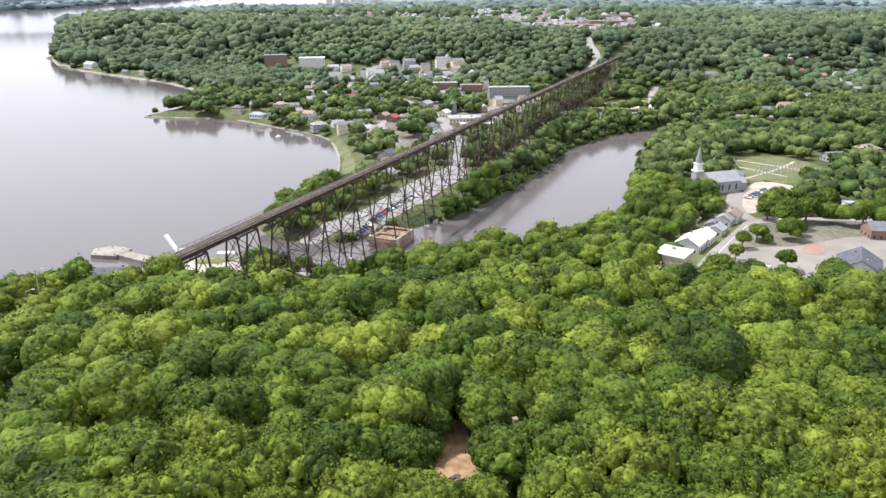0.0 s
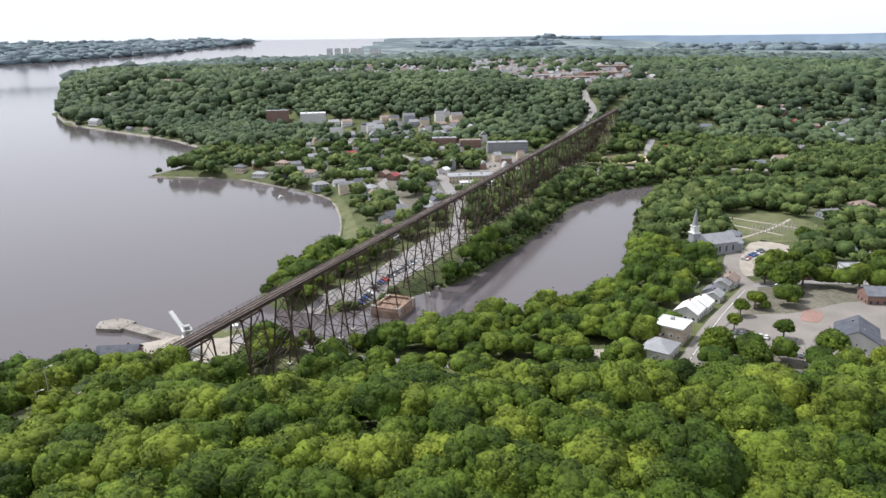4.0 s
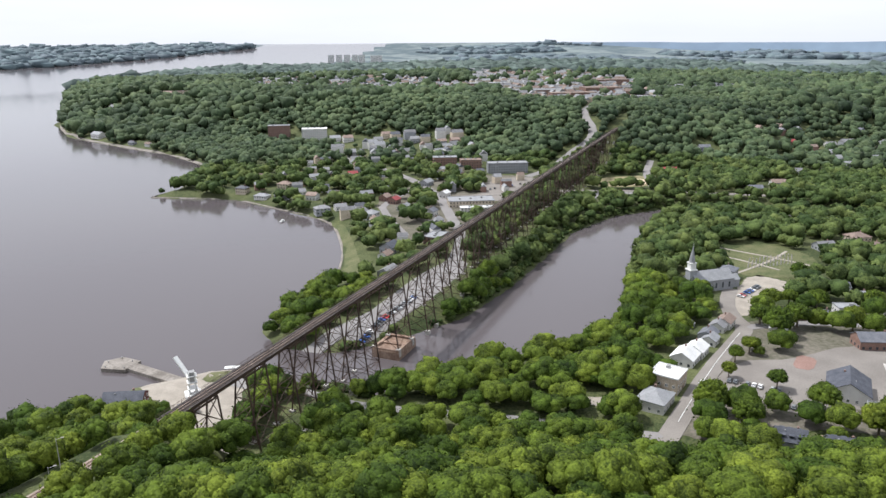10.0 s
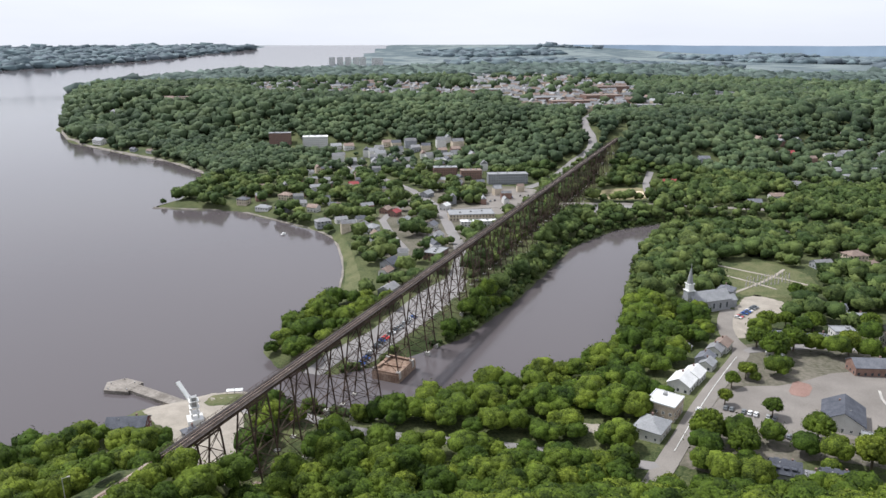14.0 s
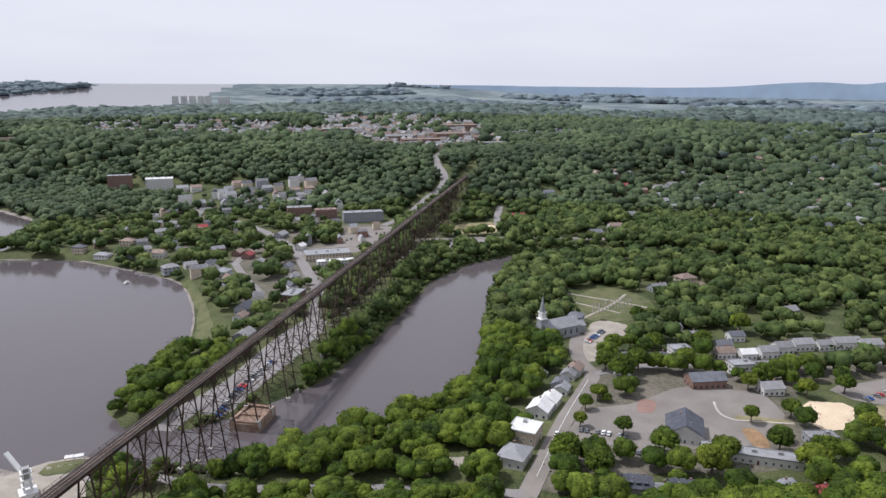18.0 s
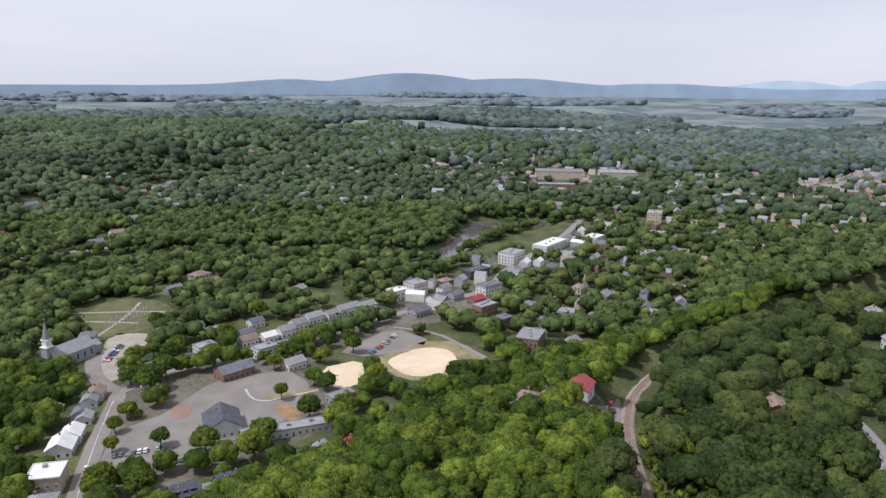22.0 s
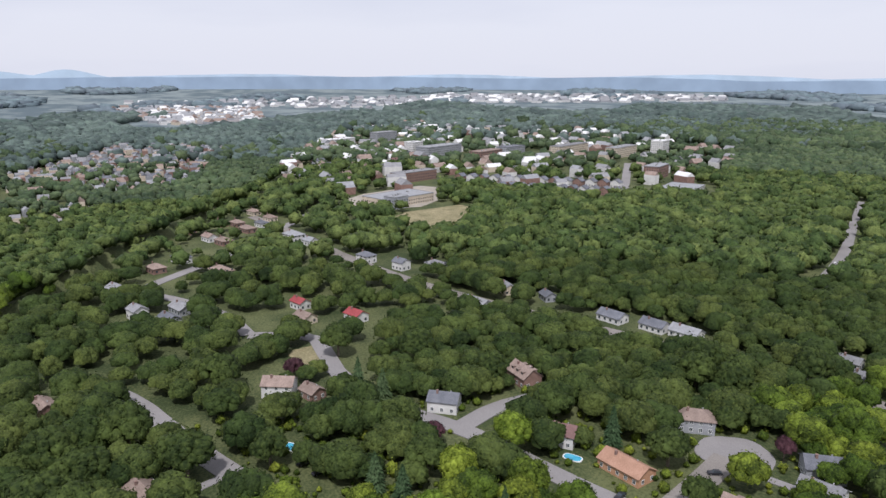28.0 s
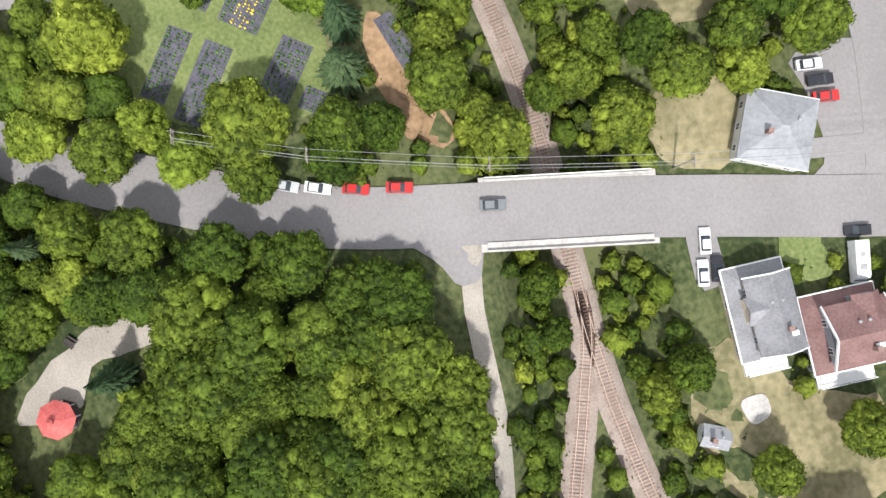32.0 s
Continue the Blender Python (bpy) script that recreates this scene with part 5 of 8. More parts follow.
# ---- apartment blocks, stores and public buildings ----
for x, y, turn, w, d, h, wall, cover, words in (
        (-258, 1167, 8, 34, 15, 19, "B", "l", "brown brick apartment block six storeys high"),
        (-196, 1132, 8, 38, 20, 19, "W", "w", "white apartment block with balconies"),
        (4, 925, 5, 30, 14, 11, "B", "l", "brick apartment block with a pale flat roof"),
        (36, 903, 5, 26, 14, 11, "B", "b", "dark brick apartment block"),
        (79, 873, 5, 48, 15, 12, "G", "l", "long grey apartment block with balconies"),
        (28, 695, 5, 44, 22, 6, "T", "l", "low store with a grey flat roof"),
        (34, 664, 5, 34, 9, 5, "W", "w", "low building with a bright white flat roof"),
        (675, -158, -60, 62, 34, 8, "T", "l", "large pale flat-roofed school"),
        (650, -150, -60, 18, 14, 11, "G", "l", "grey block of a school"),
        (814, -209, -60, 60, 16, 11, "B", "g", "red-brick school wing"),
        (765, -498, -50, 40, 18, 15, "B", "l", "brick apartment building"),
        (984, -644, -50, 34, 18, 22, "W", "w", "white apartment tower"),
        (662, -459, -50, 80, 36, 4, "W", "l", "pale parking deck"),
        (1025, -511, -55, 90, 18, 15, "T", "g", "long tan apartment building"),
        (980, -575, -55, 70, 18, 15, "T", "g", "tan apartment building"),
        (1060, -312, -55, 80, 24, 15, "G", "l", "wide grey institution building"),
        (1094, -281, -55, 24, 18, 18, "W", "w", "white institution block"),
        (1240, -187, -55, 60, 20, 12, "W", "w", "white flat-roofed building"),
        (1290, -276, -55, 50, 20, 18, "G", "l", "grey apartment building"),
        (1002, -366, -55, 55, 20, 12, "B", "b", "brown brick building"),
        (1040, -420, -55, 50, 20, 13, "G", "d", "dark-roofed apartment building"),
        (1054, 640, -55, 80, 44, 12, "T", "g", "wide tan institution building with a grey roof"),
        (1105, 560, -55, 60, 40, 12, "T", "l", "wing of a wide institution building"),
        (960, 590, -55, 60, 16, 7, "B", "l", "low brick wing"),
        (806, 357, 20, 24, 16, 16, "T", "l", "round-cornered apartment block among trees"),
        (174, 1407, 8, 110, 50, 10, "B", "g", "red-brick shopping centre on the hill"),
        (300, 1400, 8, 70, 40, 14, "B", "b", "red-brick apartment complex on the hill"),
        (230, 1300, 8, 80, 26, 12, "B", "b", "long red-brick building on the hill"),
        (362, 1600, 8, 70, 40, 15, "B", "b", "red-brick block on the hill"),
        (100, 1600, 8, 80, 36, 10, "B", "l", "brick building on the hill"),
        (340, 1250, 8, 60, 24, 9, "G", "g", "grey building on the hill")):
    house(x, y, turn, w, d, h, "flat", wall, cover, "apartment_building" if "apartment" in words else "building", words + " among trees", "", rich=False)
for i, az in enumerate((-8.3, -7.7, -7.1, -6.5, -6.0, -5.1, -4.7)):
    r = 3300.0
    house(r * math.sin(radians(az)), r * math.cos(radians(az)), 8, 26, 20, 33 if i < 5 else 29, "flat", "W", "l", "apartment_tower", "grey apartment tower far off on the hill", "far towers", rich=False)

# rows of town houses at the edge of the woods
for i in range(17):
    t = i / 16
    house(752 - 92 * t, -236 - 148 * t, -58, 9, 11, 8, "gable", "W" if i % 3 else "B", "d", "town_house", "white-gabled town house with a dark roof", "row of town houses", rich=False)
for i in range(14):
    t = i / 13
    house(800 - 92 * t, -262 - 150 * t, -58, 9, 11, 8, "gable", "W" if i % 2 else "B", "d", "town_house", "white-gabled town house with a dark roof", "row of town houses", rich=False)

# the big dark-roofed hall with its long white-roofed wing
house(178, 290, 62, 20, 17, 6.5, "gable", "W", "k", "hall", "white hall with a large near-black gable roof", "", rich=True)
house(196, 262, -28, 44, 8, 4, "flat", "W", "l", "wing", "long low wing with a pale flat roof", "", rich=True)

# ---- church ----
church = thing("church", pose(172, 446, float(height(172, 446)), 0, 0, 18), "grey stone church with a pale metal roof and a steeple", "church")
FOOTPRINTS.append((172, 446, 16))
STONE = WALLS["G"][1]
nave_roof, nave_rise = roof_shape("dormer", 28, 13, 7.5)
part("nave", Solid().add([(sx, sy, sz) for sx in (-14, 14) for sy, sz in ((-6.5, -1.5), (6.5, -1.5), (6.5, 7.5), (0, 7.5 + nave_rise), (-6.5, 7.5))],
                         [(0, 1, 2, 3, 4), (9, 8, 7, 6, 5), (0, 4, 9, 5), (4, 3, 8, 9), (3, 2, 7, 8), (2, 1, 6, 7), (1, 0, 5, 6)]), STONE, church)
part("roof", nave_roof, ROOFS["l"][1], church, "pale metal roof")
part("tower", Solid().box(-16.5, -2.4, -1.5, -11.7, 2.4, 14), STONE, church)
part("belfry", Solid().box(-16.9, -2.8, 14, -11.3, 2.8, 14.6).box(-16, -1.9, 14.6, -12.2, 1.9, 18.5).box(-16.4, -2.3, 18.5, -11.8, 2.3, 19), TRIM, church, "white belfry")
part("spire", Solid().tube((-14.1, 0, 19), (-14.1, 0, 30), 2.1, 0.08, 8), ROOFS["l"][1], church, "slim silver spire")
part("cross", Solid().box(-14.16, -0.06, 29.8, -14.04, 0.06, 32).box(-14.16, -0.5, 31, -14.04, 0.5, 31.15), GREY_METAL, church)
for side in (-1, 1):
    for i in range(5):
        pane = part("arched_window", Solid().box(-9 + 5 * i - 0.6, side * 6.5 - 0.08, 2, -9 + 5 * i + 0.6, side * 6.5 + 0.08, 5).tube((-9 + 5 * i, side * 6.5 - 0.08, 5), (-9 + 5 * i, side * 6.5 + 0.08, 5), 0.6, 0.6, 12), GLASS, church)
for off in (-4, 0, 4):
    part("door", Solid().box(-14.1, off - 0.8, 0, -13.98, off + 0.8, 3), DOOR_PAINT, church)
sacristy = Solid().box(14, -4, -1.5, 21, 4, 5)
part("sacristy", sacristy, STONE, church)
part("sacristy_roof", Solid().add([(14, -4.4, 5), (21.4, -4.4, 5), (21.4, 4.4, 5), (14, 4.4, 5), (14, 0, 8), (21.4, 0, 8)], [(0, 1, 5, 4), (2, 3, 4, 5), (1, 2, 5), (3, 0, 4), (3, 2, 1, 0)]), ROOFS["l"][1], church)

# cemetery: paths and grave stones in rows
for line in ([(200, 474), (240, 505), (262, 530)], [(212, 540), (250, 505), (268, 482)], [(205, 520), (222, 500), (236, 480)]):
    ribbon("cemetery_path", line, 2.2, GRAVEL, "pale gravel cemetery path", 0.3)
GRAVE = Solid().box(-0.45, -0.14, -0.2, 0.45, 0.14, 0.9).box(-0.6, -0.3, -0.2, 0.6, 0.3, 0.12).mesh("grave_stone", CONCRETE)
for i in range(13):
    for j in range(8):
        gx, gy = 214 + 3.0 * i + 1.5 * j, 486 + 3.2 * j + 1.9 * i * 0.5
        if depth_in(np.array([gx]), np.array([gy]), [(205, 512), (247, 548), (272, 520), (264, 475), (229, 468), (202, 475)])[0] > 3 and (i * 7 + j * 3) % 5:
            stone = new("grave_stone", GRAVE)
            stone.matrix_basis = pose(gx, gy, float(height(gx, gy)) + 0.14, 0, 0, 30)
            tagged(stone, "grey upright grave stone on the lawn", "grave stone", "grave stones")

# ---- wharf, sheds and the white hoist by the river ----
wharf = thing("wharf", pose(0, 0, 0), "concrete wharf with an angled end in the river", "wharf")
part("jetty", Solid().prism([(-128, 322), (-125, 328), (-160, 348), (-165, 343)], -3, 1.8), WHARF_STONE, wharf)
part("pier_head", Solid().prism([(-162, 339), (-158, 350), (-169, 355), (-177, 350), (-175, 341)], -3, 1.9), WHARF_STONE, wharf)
for px, py in ((-174, 348), (-169, 353), (-162, 349), (-163, 341), (-173, 342)):
    part("bollard", Solid().tube((px, py, 1.8), (px, py, 2.8), 0.25, 0.3, 8), GREY_METAL, wharf)
hoist = thing("hoist_tower", pose(-114, 301, float(height(-114, 301)), 0, 0, 25), "white steel tower with a raised arm beside the landing", "tower")
part("base", Solid().box(-3.5, -3.5, -0.5, 3.5, 3.5, 2.5), TRIM, hoist)
for px in (-1.5, 1.5):
    for py in (-1.5, 1.5):
        part("post", Solid().beam((px, py, 2), (px * 0.8, py * 0.8, 13), 0.5), TRIM, hoist)
for z in (5, 8, 11):
    part("platform", Solid().box(-2.2, -2.2, z, 2.2, 2.2, z + 0.3), TRIM, hoist)
part("cabin", Solid().box(-1.3, -1.3, 8.3, 1.3, 1.3, 13), GREY_METAL, hoist)
part("arm", Solid().beam((-1, 2, 10), (-5.5, 8, 18), 2.2, 0.7), TRIM, hoist, "raised white arm")
house(-141, 292, 5, 17, 10, 7, "gable", "M", "k", "boat_shed", "boat shed with maroon gables and a near-black roof", "")
house(-112, 288, 40, 6, 6, 4, "hip", "G", "d", "hut", "small hut with a dark roof", "")
for i, (px, py) in enumerate(((-107, 333), (-103, 334), (-94, 337), (-90, 337), (-86, 337))):
    tent = thing("market_stall", pose(px, py, float(height(px, py)), 0, 0, 8), "white canopy stall on the river bank", "stall", "market stalls")
    part("canopy", Solid().add([(-2, -1.5, 2.4), (2, -1.5, 2.4), (2, 1.5, 2.4), (-2, 1.5, 2.4), (-1, 0, 3.1), (1, 0, 3.1)], [(0, 1, 5, 4), (2, 3, 4, 5), (1, 2, 5), (3, 0, 4), (3, 2, 1, 0)]), TRIM, tent)
    for sx in (-1.8, 1.8):
        for sy in (-1.3, 1.3):
            part("post", Solid().box(sx - 0.06, sy - 0.06, -0.3, sx + 0.06, sy + 0.06, 2.4), GREY_METAL, tent)
boat = thing("boat", pose(-148, 656, 0, 0, 0, 60), "small white motor boat at anchor", "boat")
part("hull", Solid().add([(-3, -1.1, 0.9), (2, -1.1, 0.9), (3.6, 0, 1.1), (2, 1.1, 0.9), (-3, 1.1, 0.9), (-2.8, -0.7, -0.3), (2, -0.5, -0.3), (2.8, 0, -0.2), (2, 0.5, -0.3), (-2.8, 0.7, -0.3)],
                         [(0, 1, 2, 3, 4), (9, 8, 7, 6, 5), (0, 5, 6, 1), (1, 6, 7, 2), (2, 7, 8, 3), (3, 8, 9, 4), (4, 9, 5, 0)]), TRIM, boat)
part("cabin", Solid().box(-1, -0.8, 0.9, 1.2, 0.8, 2.1), TRIM, boat)
part("windshield", Solid().box(1.2, -0.7, 1.3, 1.3, 0.7, 2.0), GLASS, boat)

# ---- far suburbs and the city: too many and too far to pick apart ----
def far_houses(name, outline, step, size, tall, walls, roof, label, seed, share=0.8, thin=0.35):
    """Small gabled houses scattered over an area, in one mesh."""
    rng = np.random.default_rng(seed)
    xs, ys = [p[0] for p in outline], [p[1] for p in outline]
    gx, gy = np.meshgrid(np.arange(min(xs), max(xs), step), np.arange(min(ys), max(ys), step))
    gx, gy = (g.ravel() + rng.uniform(-0.35, 0.35, g.size) * step for g in (gx, gy))
    keep = inside(gx, gy, outline) & (rng.random(gx.size) < share) & (depth_in(gx, gy, SHORE) < -12)
    for bx, by, br in FOOTPRINTS:
        keep &= np.hypot(gx - bx, gy - by) > br + 0.55 * size
    for line, wide in ROAD_LINES:
        keep &= seg_distance(gx, gy, line)[0] > wide / 2 + 0.5 * size
    gx, gy = gx[keep], gy[keep]
    gz = height(gx, gy)
    s = Solid()
    for px, py, pz in zip(gx, gy, gz):
        a, w, d, h = rng.uniform(0, 0.5) + (1.57 if rng.random() < 0.4 else 0), size * rng.uniform(0.7, 1.3) / 2, size * rng.uniform(0.5, 0.8) / 2, tall * rng.uniform(0.7, 1.3)
        c, n = math.cos(a), math.sin(a)
        rot = lambda u, v, k: (px + u * c - v * n, py + u * n + v * c, pz + k)
        rise = d * 0.8 if tall < 12 else 0.2
        slot = int(rng.integers(0, len(walls)))
        s.add([rot(u, v, k) for k in (-2, h) for u, v in ((-w, -d), (w, -d), (w, d), (-w, d))], [(0, 1, 5, 4), (1, 2, 6, 5), (2, 3, 7, 6), (3, 0, 4, 7)], slot)
        s.add([rot(-w, 0, h + rise), rot(w, 0, h + rise), rot(-w, -d, h), rot(w, -d, h), rot(w, d, h), rot(-w, d, h)],
              [(2, 3, 1, 0), (4, 5, 0, 1), (3, 4, 1), (5, 2, 0)], len(walls) + int(rng.integers(0, len(roof))))
    ob = new(name, s.mesh(name, *[WALLS[k][1] for k in walls], *[ROOFS[k][1] for k in roof]))
    THINNED.append((outline, thin))
    return tagged(ob, label, "houses", kind="stuff")


far_houses("far_suburb", [(1331, 287), (1640, 200), (1560, -13), (1122, 40), (1027, 130), (1209, 320)], 19, 12, 7, "GTB", "gbdl", "far suburb of closely set grey-roofed houses", 41, 0.85, 0.15)
far_houses("far_city", [(3304, 455), (3200, -153), (2268, -120), (2302, 191)], 40, 30, 8, "WGTW", "lwbl", "pale far city with large flat buildings", 42, 0.8, 0.03)
far_houses("far_city_edge", [(3600, 400), (3900, -900), (3500, -2600), (2900, -2300), (3000, -700)], 62, 42, 7, "WGW", "lwg", "pale far industrial buildings", 43, 0.55, 0.05)
patch("far_city_ground", [(3250, 430), (3150, -140), (2300, -100), (2330, 180)], PALE_ROAD, "pale paved ground of a far city", 1, 1, False)
far_houses("plateau_town", PLATEAU_TOWN, 30, 17, 9, "WTBW", "bglw", "pale town blocks on the plateau", 53, 0.5, 0.3)
far_houses("hillside_houses", [(-190, 1010), (-120, 1120), (30, 1090), (60, 960), (-60, 930)], 24, 14, 8, "WGWT", "gdlb", "white houses on the slope over the bay", 54, 0.7, 0.3)
far_houses("far_belt", [(1495, 1396), (2130, 868), (1853, 740), (1383, 1295)], 30, 16, 6, "WGT", "gld", "far belt of houses between woods", 44, 0.6)
far_houses("hill_town", [(60, 2080), (330, 2100), (440, 1760), (373, 1269), (240, 1180), (147, 1266), (91, 1466)], 20, 15, 8.5, "WBTT", "bglg", "town of brick and white houses on the hill", 45, 0.85, 0.12)
far_houses("west_suburb", [(-500, 1900), (-118, 1900), (103, 1672), (85, 1420), (-193, 1440), (-405, 1520)], 22, 14, 8.5, "WGTB", "gbdl", "suburb of small houses on the hill", 46, 0.8, 0.12)
far_houses("east_suburb", [(420, 1471), (619, 1546), (560, 1380), (400, 1300)], 22, 14, 8.5, "WWG", "gld", "row of white houses on the hill", 47, 0.75, 0.15)
far_houses("wooded_suburb", [(429, 1040), (895, 1247), (1274, 857), (1158, 631), (800, 600), (520, 720), (400, 850)], 42, 14, 6, "WGTB", "gbdl", "houses half hidden among trees", 48, 0.6, 0.55)
far_houses("east_wooded_suburb", [(1037, 979), (1337, 852), (1311, 369), (963, 150), (720, 220), (620, 330), (800, 480), (860, 700)], 34, 14, 6, "WGTB", "gbdl", "houses half hidden among trees", 49, 0.7, 0.4)
far_houses("plateau_suburb", [(720, 0), (1150, -110), (1300, -160), (1250, -330), (900, -230), (700, -80)], 34, 14, 6, "WBTG", "bgdm", "houses among trees on the plateau", 50, 0.65, 0.45)
far_houses("valley_suburb", [(400, 300), (520, 330), (660, 370), (700, 250), (560, 190), (440, 215)], 26, 12, 5, "WGTB", "gbdl", "houses among trees below the slope", 51, 0.7, 0.5)
far_houses("village_rows", [(350, 372), (400, 330), (560, 335), (700, 365), (800, 425), (740, 408), (600, 404), (420, 402)], 18, 12, 6.5, "WWGW", "gwdl", "white village houses along the street", 55, 0.75, 0.25)
far_houses("bay_village", [(-230, 790), (-160, 1000), (20, 1010), (100, 840), (25, 640), (-30, 530), (-85, 640)], 25, 11, 6, "WGTB", "gbdl", "village houses among trees by the bay", 52, 0.6, 0.55)

# ---- the school yard: court, kerbs, worn ground ----
RED_COURT = material("faded_red_court", (0.19, 0.115, 0.095), (0.27, 0.175, 0.15), 1.5, 0.9, 0.1, stain=0.12)
patch("ball_court", [(176, 332), (183, 326), (174, 313), (166, 317)], RED_COURT, "faded red ball court in the school yard", 0.24, 1)
patch("worn_ground", [(209, 293), (217, 286), (210, 268), (203, 274)], EARTH, "bare earth beside the school yard", 0.24, 2)
patch("parking_lot", [(130, 307), (150, 304), (155, 282), (147, 274), (120, 292)], ASPHALT, "grey asphalt school parking lot", 0.2, 1)
ribbon("kerb", [(212, 320), (207, 308), (209, 299), (220, 296), (230, 292), (240, 289)], 1.2, CONCRETE, "pale concrete kerb curving round a yard", 0.36, keep=False)
patch("kerb_lawn", [(211, 298), (219, 294), (236, 288), (240, 292), (225, 300), (214, 304)], DRY_LAWN, "dry grass inside a curved kerb", 0.28, 1, False)
patch("village_ground", [(92, 262), (150, 350), (176, 392), (260, 392), (400, 372), (470, 362), (468, 330), (400, 318), (300, 345), (255, 318), (240, 262), (190, 250), (150, 262), (110, 250)], VILLAGE_GROUND, "packed gravel and weeds between village houses", 0.08, 1, False)
patch("bay_ground", [(-55, 560), (-40, 640), (-70, 700), (-30, 800), (20, 860), (100, 850), (120, 780), (60, 730), (30, 640), (0, 560)], VILLAGE_GROUND, "packed gravel and weeds between houses by the bay", 0.08, 1, False)
# ---- railway line ----
LINE_TIE = material("dusty_ties", (0.135, 0.085, 0.068), (0.215, 0.145, 0.118), 3.0, 0.9, 0.3, island=0.3)
def track(line, name, label, level_of):
    ob_line = along(line, 2.0)
    s, x, y, way = ob_line
    z = height(x, y)
    keep = np.hypot(x, y) < 900
    s, x, y, way, z = s[keep], x[keep], y[keep], way[keep], z[keep]
    line_thing = thing("railway_track", pose(0, 0, 0), label, "railway track")
    def strip(pname, offs, mat, words, closed=True):
        rows = [np.stack([x + way[:, 1] * o, y - way[:, 0] * o, z + u], -1) for o, u in offs]
        n, i = len(x), np.arange(len(x) - 1)
        faces = np.concatenate([np.stack([k * n + i, (k + 1) * n + i, (k + 1) * n + i + 1, k * n + i + 1], -1) for k in range(len(rows) - 1)])
        part(pname, big_mesh(pname, np.concatenate(rows), faces, mat), None, line_thing, words)
    strip("ballast", ((-3.5, -0.3), (-2.3, 0.25), (-1.4, 0.55), (1.4, 0.55), (2.3, 0.25), (3.5, -0.3)), BALLAST, "brown gravel ballast")
    for o in (-0.75, 0.75):
        strip("rail", ((o - 0.07, 0.6), (o - 0.06, 0.82), (o + 0.06, 0.82), (o + 0.07, 0.6)), RAIL_STEEL, "rusty rail")
    tie_run = np.arange(0, s[-1], 0.65)
    tx, ty = np.interp(tie_run, s, x), np.interp(tie_run, s, y)
    tz = np.interp(tie_run, s, z)
    a = np.stack([np.interp(tie_run, s, way[:, 0]), np.interp(tie_run, s, way[:, 1])], -1)
    box = np.array([(u, v, k) for k in (0.4, 0.6) for u, v in ((-0.11, -1.25), (0.11, -1.25), (0.11, 1.25), (-0.11, 1.25))])
    px = tx[:, None] + box[:, 0] * a[:, :1] - box[:, 1] * a[:, 1:]
    py = ty[:, None] + box[:, 0] * a[:, 1:] + box[:, 1] * a[:, :1]
    verts = np.stack([px, py, tz[:, None] + box[:, 2]], -1).reshape(-1, 3)
    quad = np.array([(4, 5, 6, 7), (0, 1, 5, 4), (1, 2, 6, 5), (2, 3, 7, 6), (3, 0, 4, 7)])
    faces = (quad[None] + 8 * np.arange(len(tx))[:, None, None]).reshape(-1, 4)
    tagged(part("tie", big_mesh("tie", verts, faces, LINE_TIE), None, line_thing, "weathered timber ties"), kind="stuff")


track(RAIL_EAST, "railway_track", "single rusty railway track in a cutting", None)
track(RAIL, "railway_track", "railway track leading on to the trestle", None)
track(SIDING, "railway_track", "old siding joining the main track", None)

# ---- the road bridge over the cutting ----
bridge = thing("road_bridge", pose(3.8, -24.0, 54.85, 0, 0, -104.5), "concrete road bridge over the railway cutting", "bridge")
part("deck", Solid().box(-15, -6.3, -0.75, 15, 6.3, -0.05), CONCRETE, bridge)
part("sidewalk", Solid().box(-14, -6.2, -0.05, 14, -4.7, 0.32), CONCRETE, bridge, "pale concrete sidewalk")
part("parapet", Solid().box(-14, 5.5, -0.05, 14, 5.9, 0.95), CONCRETE, bridge)
part("parapet", Solid().box(-14, -6.3, -0.05, 14, -6.0, 1.0), CONCRETE, bridge)
for i in range(15):
    part("rail_post", Solid().box(-14 + 2 * i - 0.06, 6.1, -0.5, -14 + 2 * i + 0.06, 6.25, 1.2), GREY_METAL, bridge)
for z in (0.6, 1.1):
    part("guard_rail", Solid().box(-14, 6.1, z, 14, 6.22, z + 0.14), TRIM, bridge, "pale metal guard rail")
for side in (-1, 1):
    part("abutment", Solid().box(side * 12 - 1.2, -6.2, -8, side * 12 + 1.2, 6.2, -0.75), CONCRETE, bridge)

# ---- poles and wires along the road ----
POLE_MAT = material("grey_pole_wood", (0.20, 0.17, 0.14), (0.34, 0.30, 0.26), 3, 0.9, 0.3)
pole_at = [(33, 33), (24, 14), (14.5, -13), (5.2, -43), (-5, -84)]
for x, y in pole_at:
    pole = thing("utility_pole", pose(x, y, float(height(x, y)), 0, 0, -105), "grey wooden utility pole with a crossarm", "utility pole", "utility poles")
    part("post", Solid().tube((0, 0, -0.5), (0, 0, 11), 0.17, 0.12, 8), POLE_MAT, pole)
    for z in (10.5, 9.6):
        arm = part("crossarm", Solid().box(-0.07, -1.2, z, 0.07, 1.2, z + 0.14), POLE_MAT, pole)
        for o in (-1.0, -0.4, 0.4, 1.0):
            part("insulator", Solid().tube((0, o, z + 0.14), (0, o, z + 0.36), 0.06, 0.04, 6), CONCRETE, arm)
wires = thing("power_lines", pose(0, 0, 0), "pale overhead wires between the poles", "power lines")
